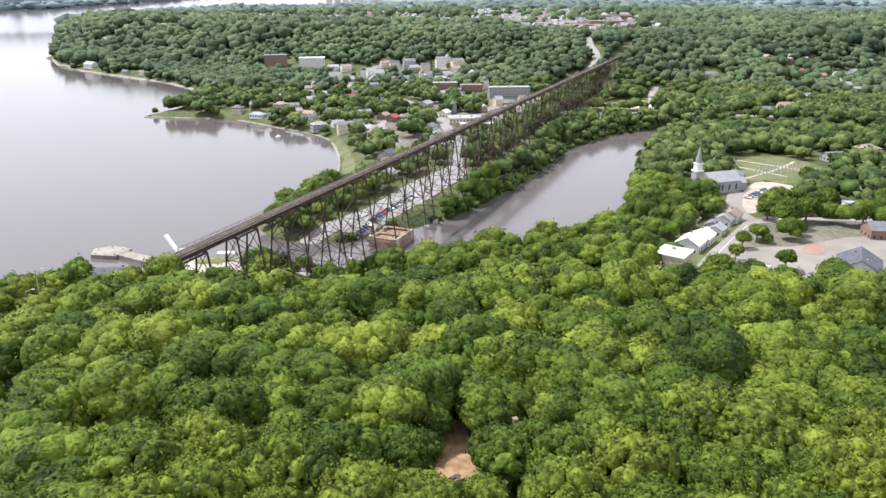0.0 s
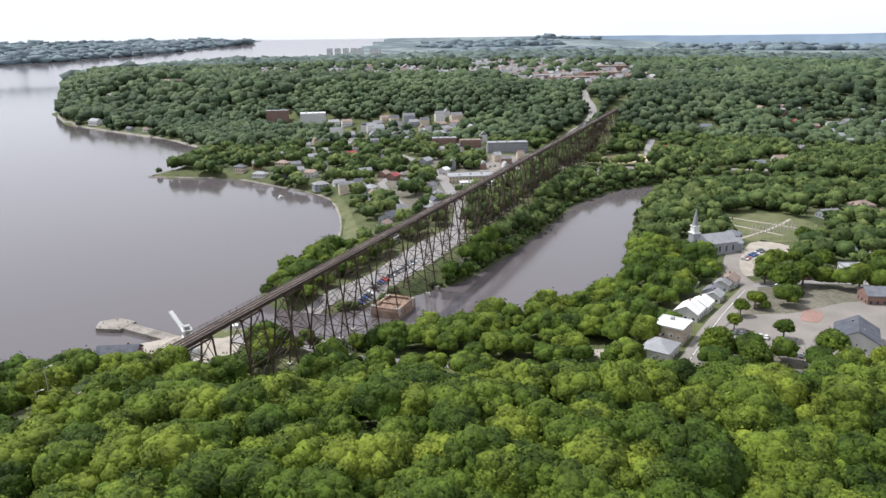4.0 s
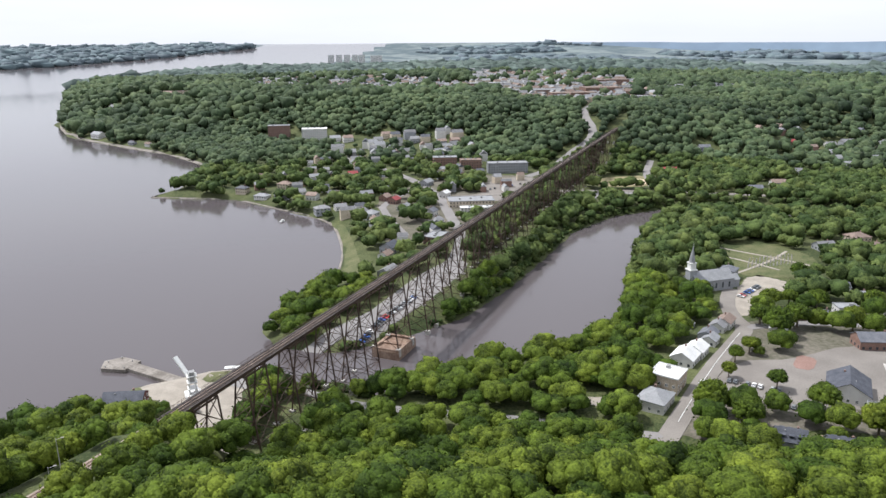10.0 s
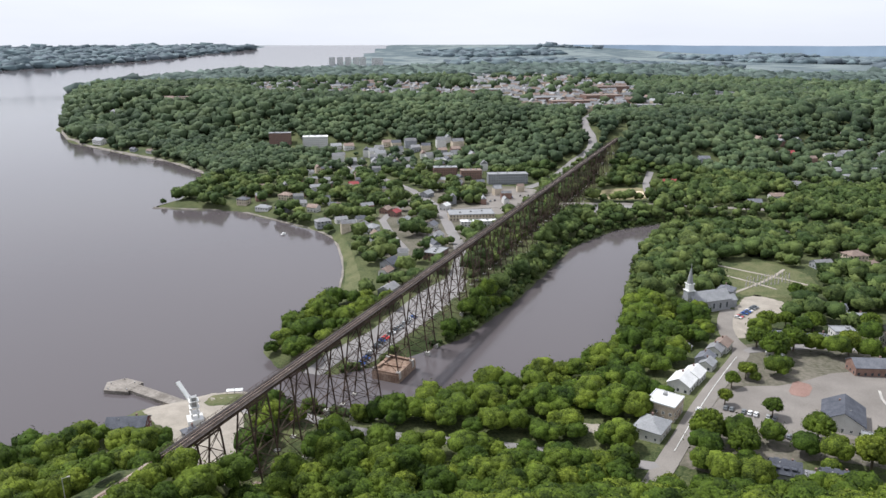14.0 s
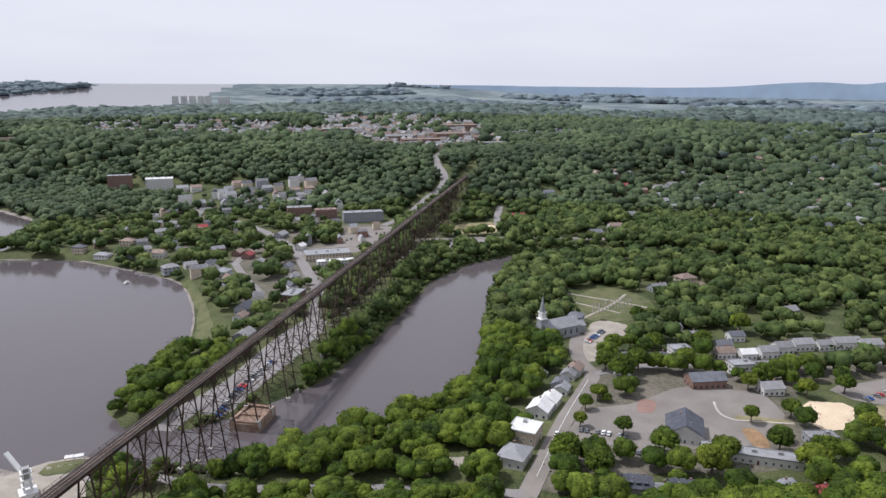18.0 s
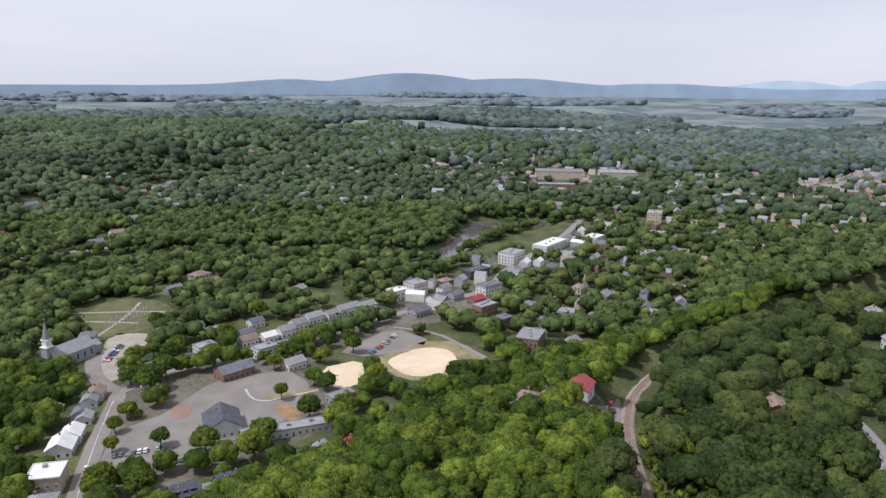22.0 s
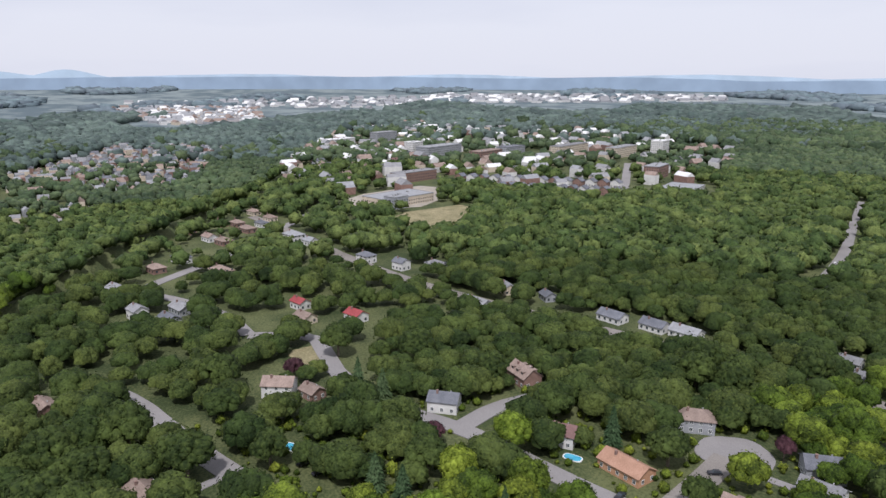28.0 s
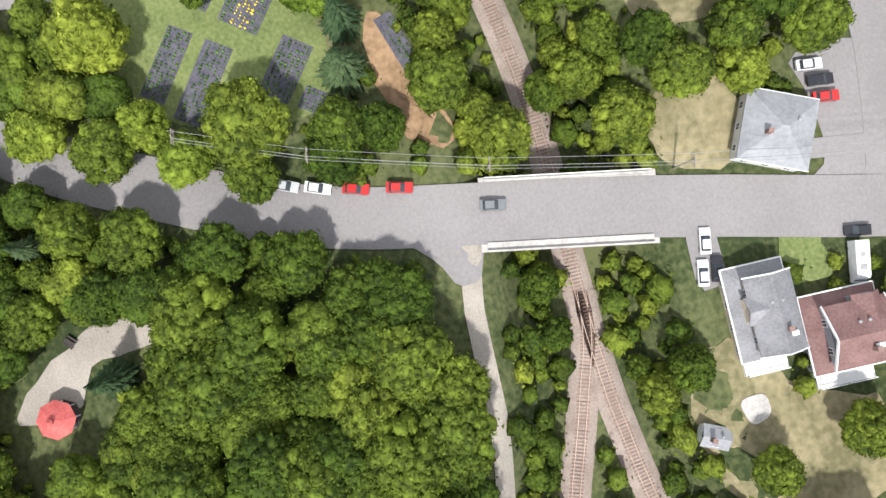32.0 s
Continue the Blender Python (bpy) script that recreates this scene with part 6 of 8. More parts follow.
for (ax, ay), (bx, by) in zip(pole_at, pole_at[1:]):
    for o, z in ((-1.0, 10.85), (-0.4, 10.85), (1.0, 10.85), (0.0, 8.4)):
        pts = []
        for i in range(9):
            t = i / 8
            gz = float(height(ax, ay)) * (1 - t) + float(height(bx, by)) * t
            pts.append((ax + (bx - ax) * t + o * 0.97, ay + (by - ay) * t + o * 0.26, gz + z - 1.6 * t * (1 - t)))
        rings = [(px + 0.035 * cx, py, pz + 0.035 * cz) for px, py, pz in pts for cx, cz in ((1, 0), (0, 1), (-1, 0), (0, -1))]
        part("wire", Solid().add(rings, [(4 * i + k, 4 * i + (k + 1) % 4, 4 * i + 4 + (k + 1) % 4, 4 * i + 4 + k) for i in range(8) for k in range(4)]), GREY_METAL, wires)
for x, y in ((-109, 182), (-104, 168), (-118, 160)):
    mast = thing("signal_mast", pose(x, y, float(height(x, y)), 0, 0, 20), "slim grey mast beside the railway", "mast", "masts by the railway")
    part("post", Solid().tube((0, 0, -0.5), (0, 0, 12), 0.16, 0.1, 8), GREY_METAL, mast)
    part("bracket", Solid().beam((0, 0, 11.6), (1.6, 0, 12.0), 0.1), GREY_METAL, mast)
    part("lamp", Solid().box(1.3, -0.18, 11.9, 2.1, 0.18, 12.1), CONCRETE, mast)

# ---- the gazebo in the clearing ----
gaz = thing("gazebo", pose(-3.5, 66.5, float(height(-3.5, 66.5)), 0, 0, 12), "octagonal gazebo with a coral-red roof in a clearing", "gazebo")
CLEARED.append([(-10, 60), (3, 60), (3, 73), (-10, 73)])
CORAL = material("coral_red_roof", (0.40, 0.075, 0.07), (0.54, 0.14, 0.125), 2, 0.7, 0.1, stain=0.4)
octo = [(math.cos(math.pi / 4 * (i + 0.5)), math.sin(math.pi / 4 * (i + 0.5))) for i in range(8)]
part("floor", Solid().prism([(2.9 * a, 2.9 * b) for a, b in octo], -0.3, 0.4), TIE, gaz)
part("roof", Solid().add([(3.3 * a, 3.3 * b, 2.9) for a, b in octo] + [(0.5 * a, 0.5 * b, 4.6) for a, b in octo],
                         [(i, (i + 1) % 8, 8 + (i + 1) % 8, 8 + i) for i in range(8)] + [tuple(range(8))[::-1], tuple(range(8, 16))]), CORAL, gaz)
part("cupola", Solid().prism([(0.55 * a, 0.55 * b) for a, b in octo], 4.6, 5.1).tube((0, 0, 5.1), (0, 0, 5.7), 0.6, 0.05, 8), CORAL, gaz)
for a, b in octo:
    part("post", Solid().box(2.7 * a - 0.1, 2.7 * b - 0.1, 0.4, 2.7 * a + 0.1, 2.7 * b + 0.1, 2.95), TRIM, gaz)
for x, y in ((2, 94), (8, 62), (-1, 78)):
    bench = thing("picnic_table", pose(x, y, float(height(x, y)) + 0.1, 0, 0, 40), "weathered wooden picnic table", "picnic table", "picnic tables")
    part("tabletop", Solid().box(-0.95, -0.38, 0.7, 0.95, 0.38, 0.76), TIE, bench)
    for side in (-1, 1):
        part("seat", Solid().box(-0.95, side * 0.7 - 0.14, 0.42, 0.95, side * 0.7 + 0.14, 0.47), TIE, bench)
        part("frame", Solid().beam((side * 0.7, -0.75, 0), (side * 0.7, 0.3, 0.72), 0.09).beam((side * 0.7, 0.75, 0), (side * 0.7, -0.3, 0.72), 0.09), TIE, bench)
CLEARED.append([(-1.5, 84), (3.5, 84), (4, 98), (1.5, 103), (-0.5, 100)])
patch("picnic_clearing", [(-4, 80), (4, 82), (6, 96), (4, 110), (-1, 112), (-3, 96)], EARTH, "bare earth and grass under the trees", 0.12, 1, False)
hut = house(11, 101, 20, 5, 5, 4.5, "hip", "W", "r", "shelter", "small shelter with an orange-red roof among trees", "", rich=False)

# ---- two villas beside the road, each with a lower and an upper roof ----
def gable_at(x0, y0, x1, y1, low, rise, lengthwise, t=0.2):
    """A gable roof over a rectangle, its ridge along y if lengthwise."""
    s, xm, ym = Solid(), (x0 + x1) / 2, (y0 + y1) / 2
    if lengthwise:
        c = [(x0, y0, low), (xm, y0, low + rise), (x1, y0, low), (x0, y1, low), (xm, y1, low + rise), (x1, y1, low)]
    else:
        c = [(x0, y1, low), (x0, ym, low + rise), (x0, y0, low), (x1, y1, low), (x1, ym, low + rise), (x1, y0, low)]
    return s.add(c + [(px, py, pz + t) for px, py, pz in c],
                 [(6, 7, 10, 9), (7, 8, 11, 10), (1, 0, 3, 4), (2, 1, 4, 5), (0, 1, 7, 6), (1, 2, 8, 7), (4, 3, 9, 10), (5, 4, 10, 11), (0, 6, 9, 3), (2, 5, 11, 8)])


def villa(x, y, turn, roof, wall, label, w, d, wide):
    z = float(height(np.array([x]), np.array([y]))[0])
    ob = thing("house", pose(x, y, z, 0, 0, turn), label, "house", "houses along the street")
    FOOTPRINTS.append((x, y, 0.5 * max(w, d) + 0.5))
    cover, skin = ROOFS[roof][1], WALLS[wall][1]
    a, b = w / 2, d / 2
    part("wall", Solid().box(-a, -b, -1.5, a, b, 3.0), skin, ob)
    # the lower roof: a skirt sloping up to the upper storey
    x0, x1, y0, y1 = (-a + 2.0, a - 0.3, -b + 0.9, b - 1.8)
    skirt = [(-a - 0.4, -b - 0.4), (a + 0.4, -b - 0.4), (a + 0.4, b + 0.4), (-a - 0.4, b + 0.4)]
    part("lower_roof", Solid().add([(px, py, 2.9) for px, py in skirt] + [(px, py, 3.9) for px, py in ((x0, y0), (x1, y0), (x1, y1), (x0, y1))] + [(px, py, 2.7) for px, py in skirt],
                                   [(0, 1, 5, 4), (1, 2, 6, 5), (2, 3, 7, 6), (3, 0, 4, 7), (4, 5, 6, 7), (8, 9, 1, 0), (9, 10, 2, 1), (10, 11, 3, 2), (11, 8, 0, 3), (11, 10, 9, 8)]), cover, ob)
    part("upper_wall", Solid().box(x0 + 0.3, y0 + 0.3, 3.0, x1 - 0.3, y1 - 0.3, 5.9), skin, ob)
    long = not wide
    rise = 0.30 * ((x1 - x0) if long else (y1 - y0))
    part("roof", gable_at(x0 - 0.3, y0 - 0.3, x1 + 0.3, y1 + 0.3, 5.8, rise, long), cover, ob)
    xm, ym = (x0 + x1) / 2, (y0 + y1) / 2
    cross = (x0 - 0.9, ym - 1.2, xm, ym + 3.4) if long else (xm - 0.2, ym, xm + 4.4, y1 + 1.2)
    part("cross_gable", gable_at(*cross, 5.8, rise * 0.72, not long), cover, ob)
    part("bay_wall", Solid().box(cross[0] + 0.4, cross[1] + 0.4, 3.0, cross[2] - 0.4, cross[3] - 0.4, 5.8), skin, ob)
    # white boards along every edge
    board = Solid()
    for (ax, ay), (bx, by) in zip(skirt, skirt[1:] + skirt[:1]):
        board.beam((ax, ay, 2.85), (bx, by, 2.85), 0.22, 0.3)
    part("eave_board", board, TRIM, ob, "white eave board")
    for s0, s1 in ((x0 - 0.35, x1 + 0.35),) if long else ((y0 - 0.35, y1 + 0.35),):
        for end in ((y0 - 0.35, y1 + 0.35) if long else (x0 - 0.35, x1 + 0.35)):
            verge = Solid()
            mid = (s0 + s1) / 2
            for q in (s0, s1):
                p0, p1 = ((q, end, 5.8), (mid, end, 5.85 + rise)) if long else ((end, q, 5.8), (end, mid, 5.85 + rise))
                verge.beam(p0, p1, 0.2, 0.5)
            part("verge", verge, TRIM, ob, "white verge board")
    stack = part("chimney", CHIMNEY_MESH, None, ob)
    stack.location = (xm + 0.8, ym - 2.6, 5.6 + rise * 0.5)
    part("skylight", Solid().box(xm + 0.9, y0 + 2.2, 5.9 + rise * 0.55, xm + 2.3, y0 + 3.0, 6.0 + rise * 0.7), TRIM, ob, "white roof hatch")
    for px in (-0.7, 0.9):
        vent = part("vent", VENT_MESH, None, ob)
        vent.location = (xm + px, ym + 2.0, 5.7 + rise * 0.55)
    part("deck", Solid().box(-a + 0.6, -b - 3.0, -0.4, a - 1.6, -b, 0.9), TRIM, ob, "pale wooden deck")
    for px in (-a + 0.8, 0.0, a - 1.8):
        part("deck_post", Solid().box(px - 0.08, -b - 2.95, 0.9, px + 0.08, -b - 2.8, 1.9), TRIM, ob)
    part("deck_rail", Solid().box(-a + 0.7, -b - 2.95, 1.8, a - 1.7, -b - 2.85, 1.92), TRIM, ob)
    for level, e0, e1, f0, f1 in ((1.5, -a, a, -b, b), (4.5, x0 + 0.3, x1 - 0.3, y0 + 0.3, y1 - 0.3)):
        for turns, off, lo, hi in ((0.0, f0, e0, e1), (math.pi, f1, e0, e1), (math.pi / 2, e1, f0, f1), (-math.pi / 2, e0, f0, f1)):
            n = max(1, int((hi - lo) / 3.4))
            for i in range(n):
                u = lo + (i + 0.5) * (hi - lo) / n
                win = part("window", FRAME_MESH, None, ob)
                win.location = (u, off, level) if turns in (0.0, math.pi) else (off, u, level)
                win.rotation_euler.z = turns
                part("pane", PANE_MESH, None, win)
    return ob


villa(-21.5, -48.5, -94.5, "g", "T", "tall house with grey layered roofs and white trim", 9.5, 15, False)
villa(-28.5, -60.5, -95, "m", "G", "grey-green house with a maroon gabled roof and white trim", 12, 12.5, True)
patch("fire_pit_terrace", [(-35, -41), (-35, -46), (-39, -46), (-40, -42)], CONCRETE, "small paved terrace in a dry garden", 0.3, 2, False)
patch("front_lawn", [(-13.5, -55.5), (-13.5, -63), (-19.5, -63.5), (-20, -58)], LAWN, "dense green front lawn", 0.26, 1)
patch("drive", [(-4.5, -41.5), (-4.5, -46.5), (-16, -46), (-16, -40.5)], PALE_ROAD, "short pale drive before a house", 0.26, 1)
CLEARED.append([(-3, -38), (-3, -49), (-19, -48), (-19, -37)])
patch("path_mouth", [(11, -2), (8.5, -13), (2, -8.5), (-3, -6.4), (-3, -2.4), (2, -0.5), (7, 4)], PALE_ROAD, "pale asphalt mouth of a path", 0.3, 1)

# ---- plant nursery: beds, sheds with turquoise roofs ----
BED_CLOTH = material("dark_bed_cloth", (0.05, 0.05, 0.065), (0.11, 0.105, 0.125), 2.5, 0.9, 0.2, stain=0.5)
POT_PLANTS = material("potted_plants", (0.03, 0.075, 0.02), (0.12, 0.20, 0.05), 3, 0.8, 0.4, island=0.35)
YELLOW_PLANTS = material("yellow_flowers", (0.42, 0.32, 0.03), (0.62, 0.50, 0.06), 4, 0.8, 0.4, island=0.3)
rng_bed = np.random.default_rng(77)


def bed(cx, cy, turn, w, d, flowers):
    z = float(height(cx, cy)) + 0.16
    ob = thing("planting_bed", pose(cx, cy, z, 0, 0, turn), "dark cloth bed with rows of potted plants" + (" and yellow flowers" if flowers else ""), "planting bed", "nursery beds")
    part("bed_cloth", Solid().box(-w / 2, -d / 2, -0.1, w / 2, d / 2, 0.05), BED_CLOTH, ob)
    for row in range(int(d / 0.85)):
        v, f, k = [], [], 0
        y0 = -d / 2 + 0.5 + row * 0.85
        for i in range(int(w / 0.55)):
            if rng_bed.random() < 0.25:
                continue
            r = rng_bed.uniform(0.16, 0.33)
            v.append(ICO_SMALL * r * rng_bed.uniform(0.75, 1.25, (len(ICO_SMALL), 1)) + (-w / 2 + 0.4 + 0.55 * i, y0 + rng_bed.uniform(-0.1, 0.1), 0.05 + r * 0.8))
            f.append(ICO_SMALL_F + k)
            k += len(ICO_SMALL)
        if v:
            tagged(part("plant_row", big_mesh("plant_row", np.concatenate(v), np.concatenate(f), YELLOW_PLANTS if flowers and 1 < row < 6 else POT_PLANTS), None, ob), kind="stuff")


ICO_SMALL = np.array([(0, 0, 1), (1, 0, 0), (0, 1, 0), (-1, 0, 0), (0, -1, 0), (0.6, 0.6, -0.5), (-0.6, -0.6, -0.5)], float)
ICO_SMALL_F = np.array([(0, 1, 2), (0, 2, 3), (0, 3, 4), (0, 4, 1), (1, 5, 2), (3, 6, 4), (2, 5, 3), (4, 6, 1)])
for cx, cy, turn, w, d, fl in ((66.5, 25.5, -51, 14, 1.5, False), (61, 22, -45, 12.5, 5.6, False), (54.3, 16.8, -41, 10, 7.2, True), (48, 33.3, -39, 13, 4.4, False),
                               (43, 28.3, -39, 14.5, 5.0, False), (40.8, 14.6, -41, 11.5, 5.6, False), (34.5, 11.2, -40, 4, 4.6, False)):
    bed(cx, cy, turn, w, d, fl)
bed(39, -5.4, 14, 12.5, 3.2, False)
house(86.5, 34.5, 128, 15, 11, 6, "gable", "W", "q", "nursery_shop", "nursery shop with a pale turquoise metal roof", "")
house(107, 47, 128, 13, 9, 5, "gable", "W", "q", "nursery_shed", "nursery shed with a turquoise metal roof", "")
patch("nursery_grass", [(86, 26), (76, 38), (64, 46), (48, 46), (34, 34), (28, 16), (34, 6), (46, 2), (62, 6), (78, 14)], ROUGH_LAWN, "rough grass round nursery beds", 0.1, 2, False)
for i in range(16):
    px, py = 88 - 0.85 * i * 0.9, 27.2 + 0.35 * i * 0.5
    pot = new("flower_pot", Solid().tube((0, 0, -0.05), (0, 0, 0.4), 0.22, 0.3, 8).tube((0, 0, 0.4), (0, 0, 0.85), 0.42, 0.12, 7, 1).mesh("flower_pot", EARTH, POT_PLANTS))
    pot.location = (px, py, float(height(px, py)) + 0.2)
    tagged(pot, "clay pot with a green plant by the shop", "flower pot", "flower pots")

# ---- swimming pools ----
POOL_WATER = material("pool_water", (0.05, 0.28, 0.42), (0.09, 0.38, 0.52), 1.5, 0.08, 0.1, stain=0.3)


def pool(x, y, turn, w, d, round_pool=False):
    z = float(height(np.array([x]), np.array([y]))[0])
    ob = thing("swimming_pool", pose(x, y, z, 0, 0, turn), ("round above-ground" if round_pool else "in-ground") + " swimming pool with bright blue water", "swimming pool", "pools")
    n = 20
    ring = [(w / 2 * math.cos(6.2832 * i / n), d / 2 * math.sin(6.2832 * i / n)) for i in range(n)] if round_pool else rounded([(-w / 2, -d / 2), (w / 2, -d / 2), (w / 2, d / 2), (-w / 2, d / 2)], 2)
    top = 1.2 if round_pool else 0.3
    part("rim", Solid().prism([(a * 1.1, b * 1.1) for a, b in ring], -0.3, top), TRIM, ob)
    part("pool_water", Solid().prism([(a * 0.97, b * 0.97) for a, b in ring], -0.2, top + 0.02), POOL_WATER, ob)
    FOOTPRINTS.append((x, y, max(w, d) / 2))


for x, y, turn, w, d, r in ((59.8, -57.2, -72, 7.6, 3.8, False), (158, 7, 0, 6.5, 6.5, True), (173, 20, 0, 4.6, 4.6, True), (130, -92, 0, 5.5, 5.5, True), (119, -98, 0, 5.5, 5.5, True),
                            (111, -93, 0, 5.5, 5.5, True), (194, -103, 40, 6, 3.5, False), (226, -16, 40, 8, 4, False), (39, -104, 60, 8, 5, False)):
    pool(x, y, turn, w, d, r)

# ---- cars ----
for x, y, turn, paint in ((22, 20, -118, "silver"), (20, 15, -115, "white"), (18, 9, -112, "red"), (16, 2, -108, "red"),
                          (15, -70, -100, "white"), (12, -71, -100, "black"), (9, -71, -100, "red"), (-8, -44, -15, "white"), (-13, -42, -15, "white"),
                          (-13, -44.5, -15, "black"), (-14, -69, 75, "black")):
    car(x, y, turn, paint, 0.6 if x > -8 else 0.3)
car(8.5, -12, -105, "grey", 0.1, 54.95, "on the road beside the bridge")
van = thing("camper_van", pose(-19, -67, float(height(-19, -67)) + 0.3, 0, 0, 165), "long white camper van parked on a drive", "camper van")
part("body", Solid().add([(sx, sy, sz) for sy in (-1.15, 1.15) for sx, sz in ((-3.6, 0.5), (2.6, 0.5), (3.4, 0.6), (3.5, 1.3), (2.7, 1.9), (2.7, 2.5), (2.2, 2.9), (-3.6, 2.9))],
                         [(0, 1, 2, 3, 4, 5, 6, 7), (15, 14, 13, 12, 11, 10, 9, 8)] + [(i, 8 + i, 8 + (i + 1) % 8, (i + 1) % 8) for i in range(8)]), CAR_PAINTS["white"], van)
part("windshield", Solid().box(3.0, -1.0, 1.35, 3.12, 1.0, 1.85), GLASS, van)
part("roof_vent", Solid().box(-1.6, -0.4, 2.9, -0.9, 0.3, 3.05), GREY_METAL, van)
part("roof_unit", Solid().box(0.4, -0.5, 2.9, 1.3, 0.5, 3.1), GREY_METAL, van)
for px in (-2.3, 2.2):
    for py in (-1.05, 1.05):
        wheel = part("wheel", WHEEL_MESH, None, van)
        wheel.location = (px, py, 0.33)
for x, y, turn, paint in ((178, -3, 30, "black"), (183, 6, 25, "red"), (188, 2, 25, "white"), (146, -29, 30, "white"), (142, -25, 120, "black"), (136, -22, 120, "black"), (113, -68, 120, "black"),
                          (110, -70, 120, "silver"), (152, -40, 120, "red"), (101, -79, 120, "red"), (98, -80, 120, "black"), (86, -86, 120, "black"), (85, -88, 120, "silver"), (72, -90, 120, "black"),
                          (69, -91, 120, "black"), (57, -84, 30, "black"), (47, -92, 120, "red"), (44, -95, 120, "silver"), (28, -84, 0, "blue"), (133, -118, 30, "grey"), (126, -126, 120, "black"),
                          (122, -128, 120, "grey"), (112, -131, 120, "black"), (141, -112, 30, "black"), (165, -103, 120, "white"), (169, -106, 120, "black"), (172, -141, 70, "black"), (118, -140, 60, "black"),
                          (214, -18, 120, "black"), (207, -22, 120, "black"), (75, 50, 120, "black"), (72, 53, 120, "white"), (69, 56, 120, "white"), (225, -222, 30, "black"), (372, -385, 55, "white"), (250, -213, 30, "white")):
    car(x, y, turn, paint, 0.35)
# ---- drives between the houses and their street ----
for hx, hy in STREET_HOUSES:
    best = None
    for line, wide in ROAD_LINES:
        if wide < 7.5 or wide > 9.5:
            continue
        for (ax, ay), (bx, by) in zip(line, line[1:]):
            k = min(1, max(0, ((hx - ax) * (bx - ax) + (hy - ay) * (by - ay)) / ((bx - ax) ** 2 + (by - ay) ** 2)))
            px, py = ax + k * (bx - ax), ay + k * (by - ay)
            gap = math.hypot(px - hx, py - hy)
            if best is None or gap < best[0]:
                best = (gap, px, py)
    gap, px, py = best
    if 11 < gap < 34:
        ux, uy = (hx - px) / gap, (hy - py) / gap
        sx, sy = -uy * 3.2, ux * 3.2
        ribbon("driveway", [(px + sx + ux * 3, py + sy + uy * 3), (px + sx + ux * gap * 0.5, py + sy + uy * gap * 0.5), (hx + sx - ux * 3.5, hy + sy - uy * 3.5)], 3.4, PALE_ROAD, "short asphalt drive beside a house", 0.24, step=2.0)
rng_car = np.random.default_rng(8)
paints = list(CAR_PAINTS)
for i in range(15):
    if i not in (3, 8):
        car(119 + 2.6 * i * 0.87, 294 - 2.6 * i * 0.5, 58, paints[int(rng_car.integers(0, 6))], 0.35, where="parked in the school lot")
for i in range(9):
    if i % 4 != 2:
        car(131 + 2.6 * i * 0.87, 303 - 2.6 * i * 0.5, 58, paints[int(rng_car.integers(0, 6))], 0.35, where="parked in the school lot")
for i in range(26):
    if i % 7 != 5:
        car(-45 + 2.6 * i * 0.42, 372 + 2.6 * i * 0.92, -25, paints[int(rng_car.integers(0, 6))], 0.35, where="parked under the trestle")
for i in range(12):
    if i % 5 != 3:
        car(186 + 2.4 * i * 0.7, 428 + 2.4 * i * 0.7, -40, paints[int(rng_car.integers(0, 6))], 0.35, where="parked beside the church")
for i in range(12):
    if i % 3:
        car(296 + 3.6 * i, 312 + 1.4 * i, 100, paints[int(rng_car.integers(0, 6))], 0.35, where="parked beside the ball field")
for i in range(10):
    if i % 4:
        car(42 + 5 * i, 760 + 4 * i, 80, paints[int(rng_car.integers(0, 6))], 0.35, where="parked before the store")
for x, y, turn, paint in ((118, 302, 57, "white"), (262, 128, 30, "black"), (266, 131, 30, "red"), (-84, 340, 75, "white")):
    car(x, y, turn, paint, 0.5)

# ---- trees ----
ICO_V = np.array([(0, 0, 1)] + [(0.894 * math.cos(1.2566 * i), 0.894 * math.sin(1.2566 * i), 0.447) for i in range(5)]
                 + [(0.894 * math.cos(1.2566 * (i + 0.5)), 0.894 * math.sin(1.2566 * (i + 0.5)), -0.447) for i in range(5)])
ICO_F = np.array([(0, 1 + i, 1 + (i + 1) % 5) for i in range(5)] + [(1 + i, 6 + i, 1 + (i + 1) % 5) for i in range(5)]
                 + [(1 + (i + 1) % 5, 6 + i, 6 + (i + 1) % 5) for i in range(5)])


OCTA_V = np.array([(0, 0, 1), (1, 0, 0), (0, 1, 0), (-1, 0, 0), (0, -1, 0), (0, 0, -1)], float)
OCTA_F = np.array([(0, 1, 2), (0, 2, 3), (0, 3, 4), (0, 4, 1), (5, 2, 1), (5, 3, 2), (5, 4, 3), (5, 1, 4)])


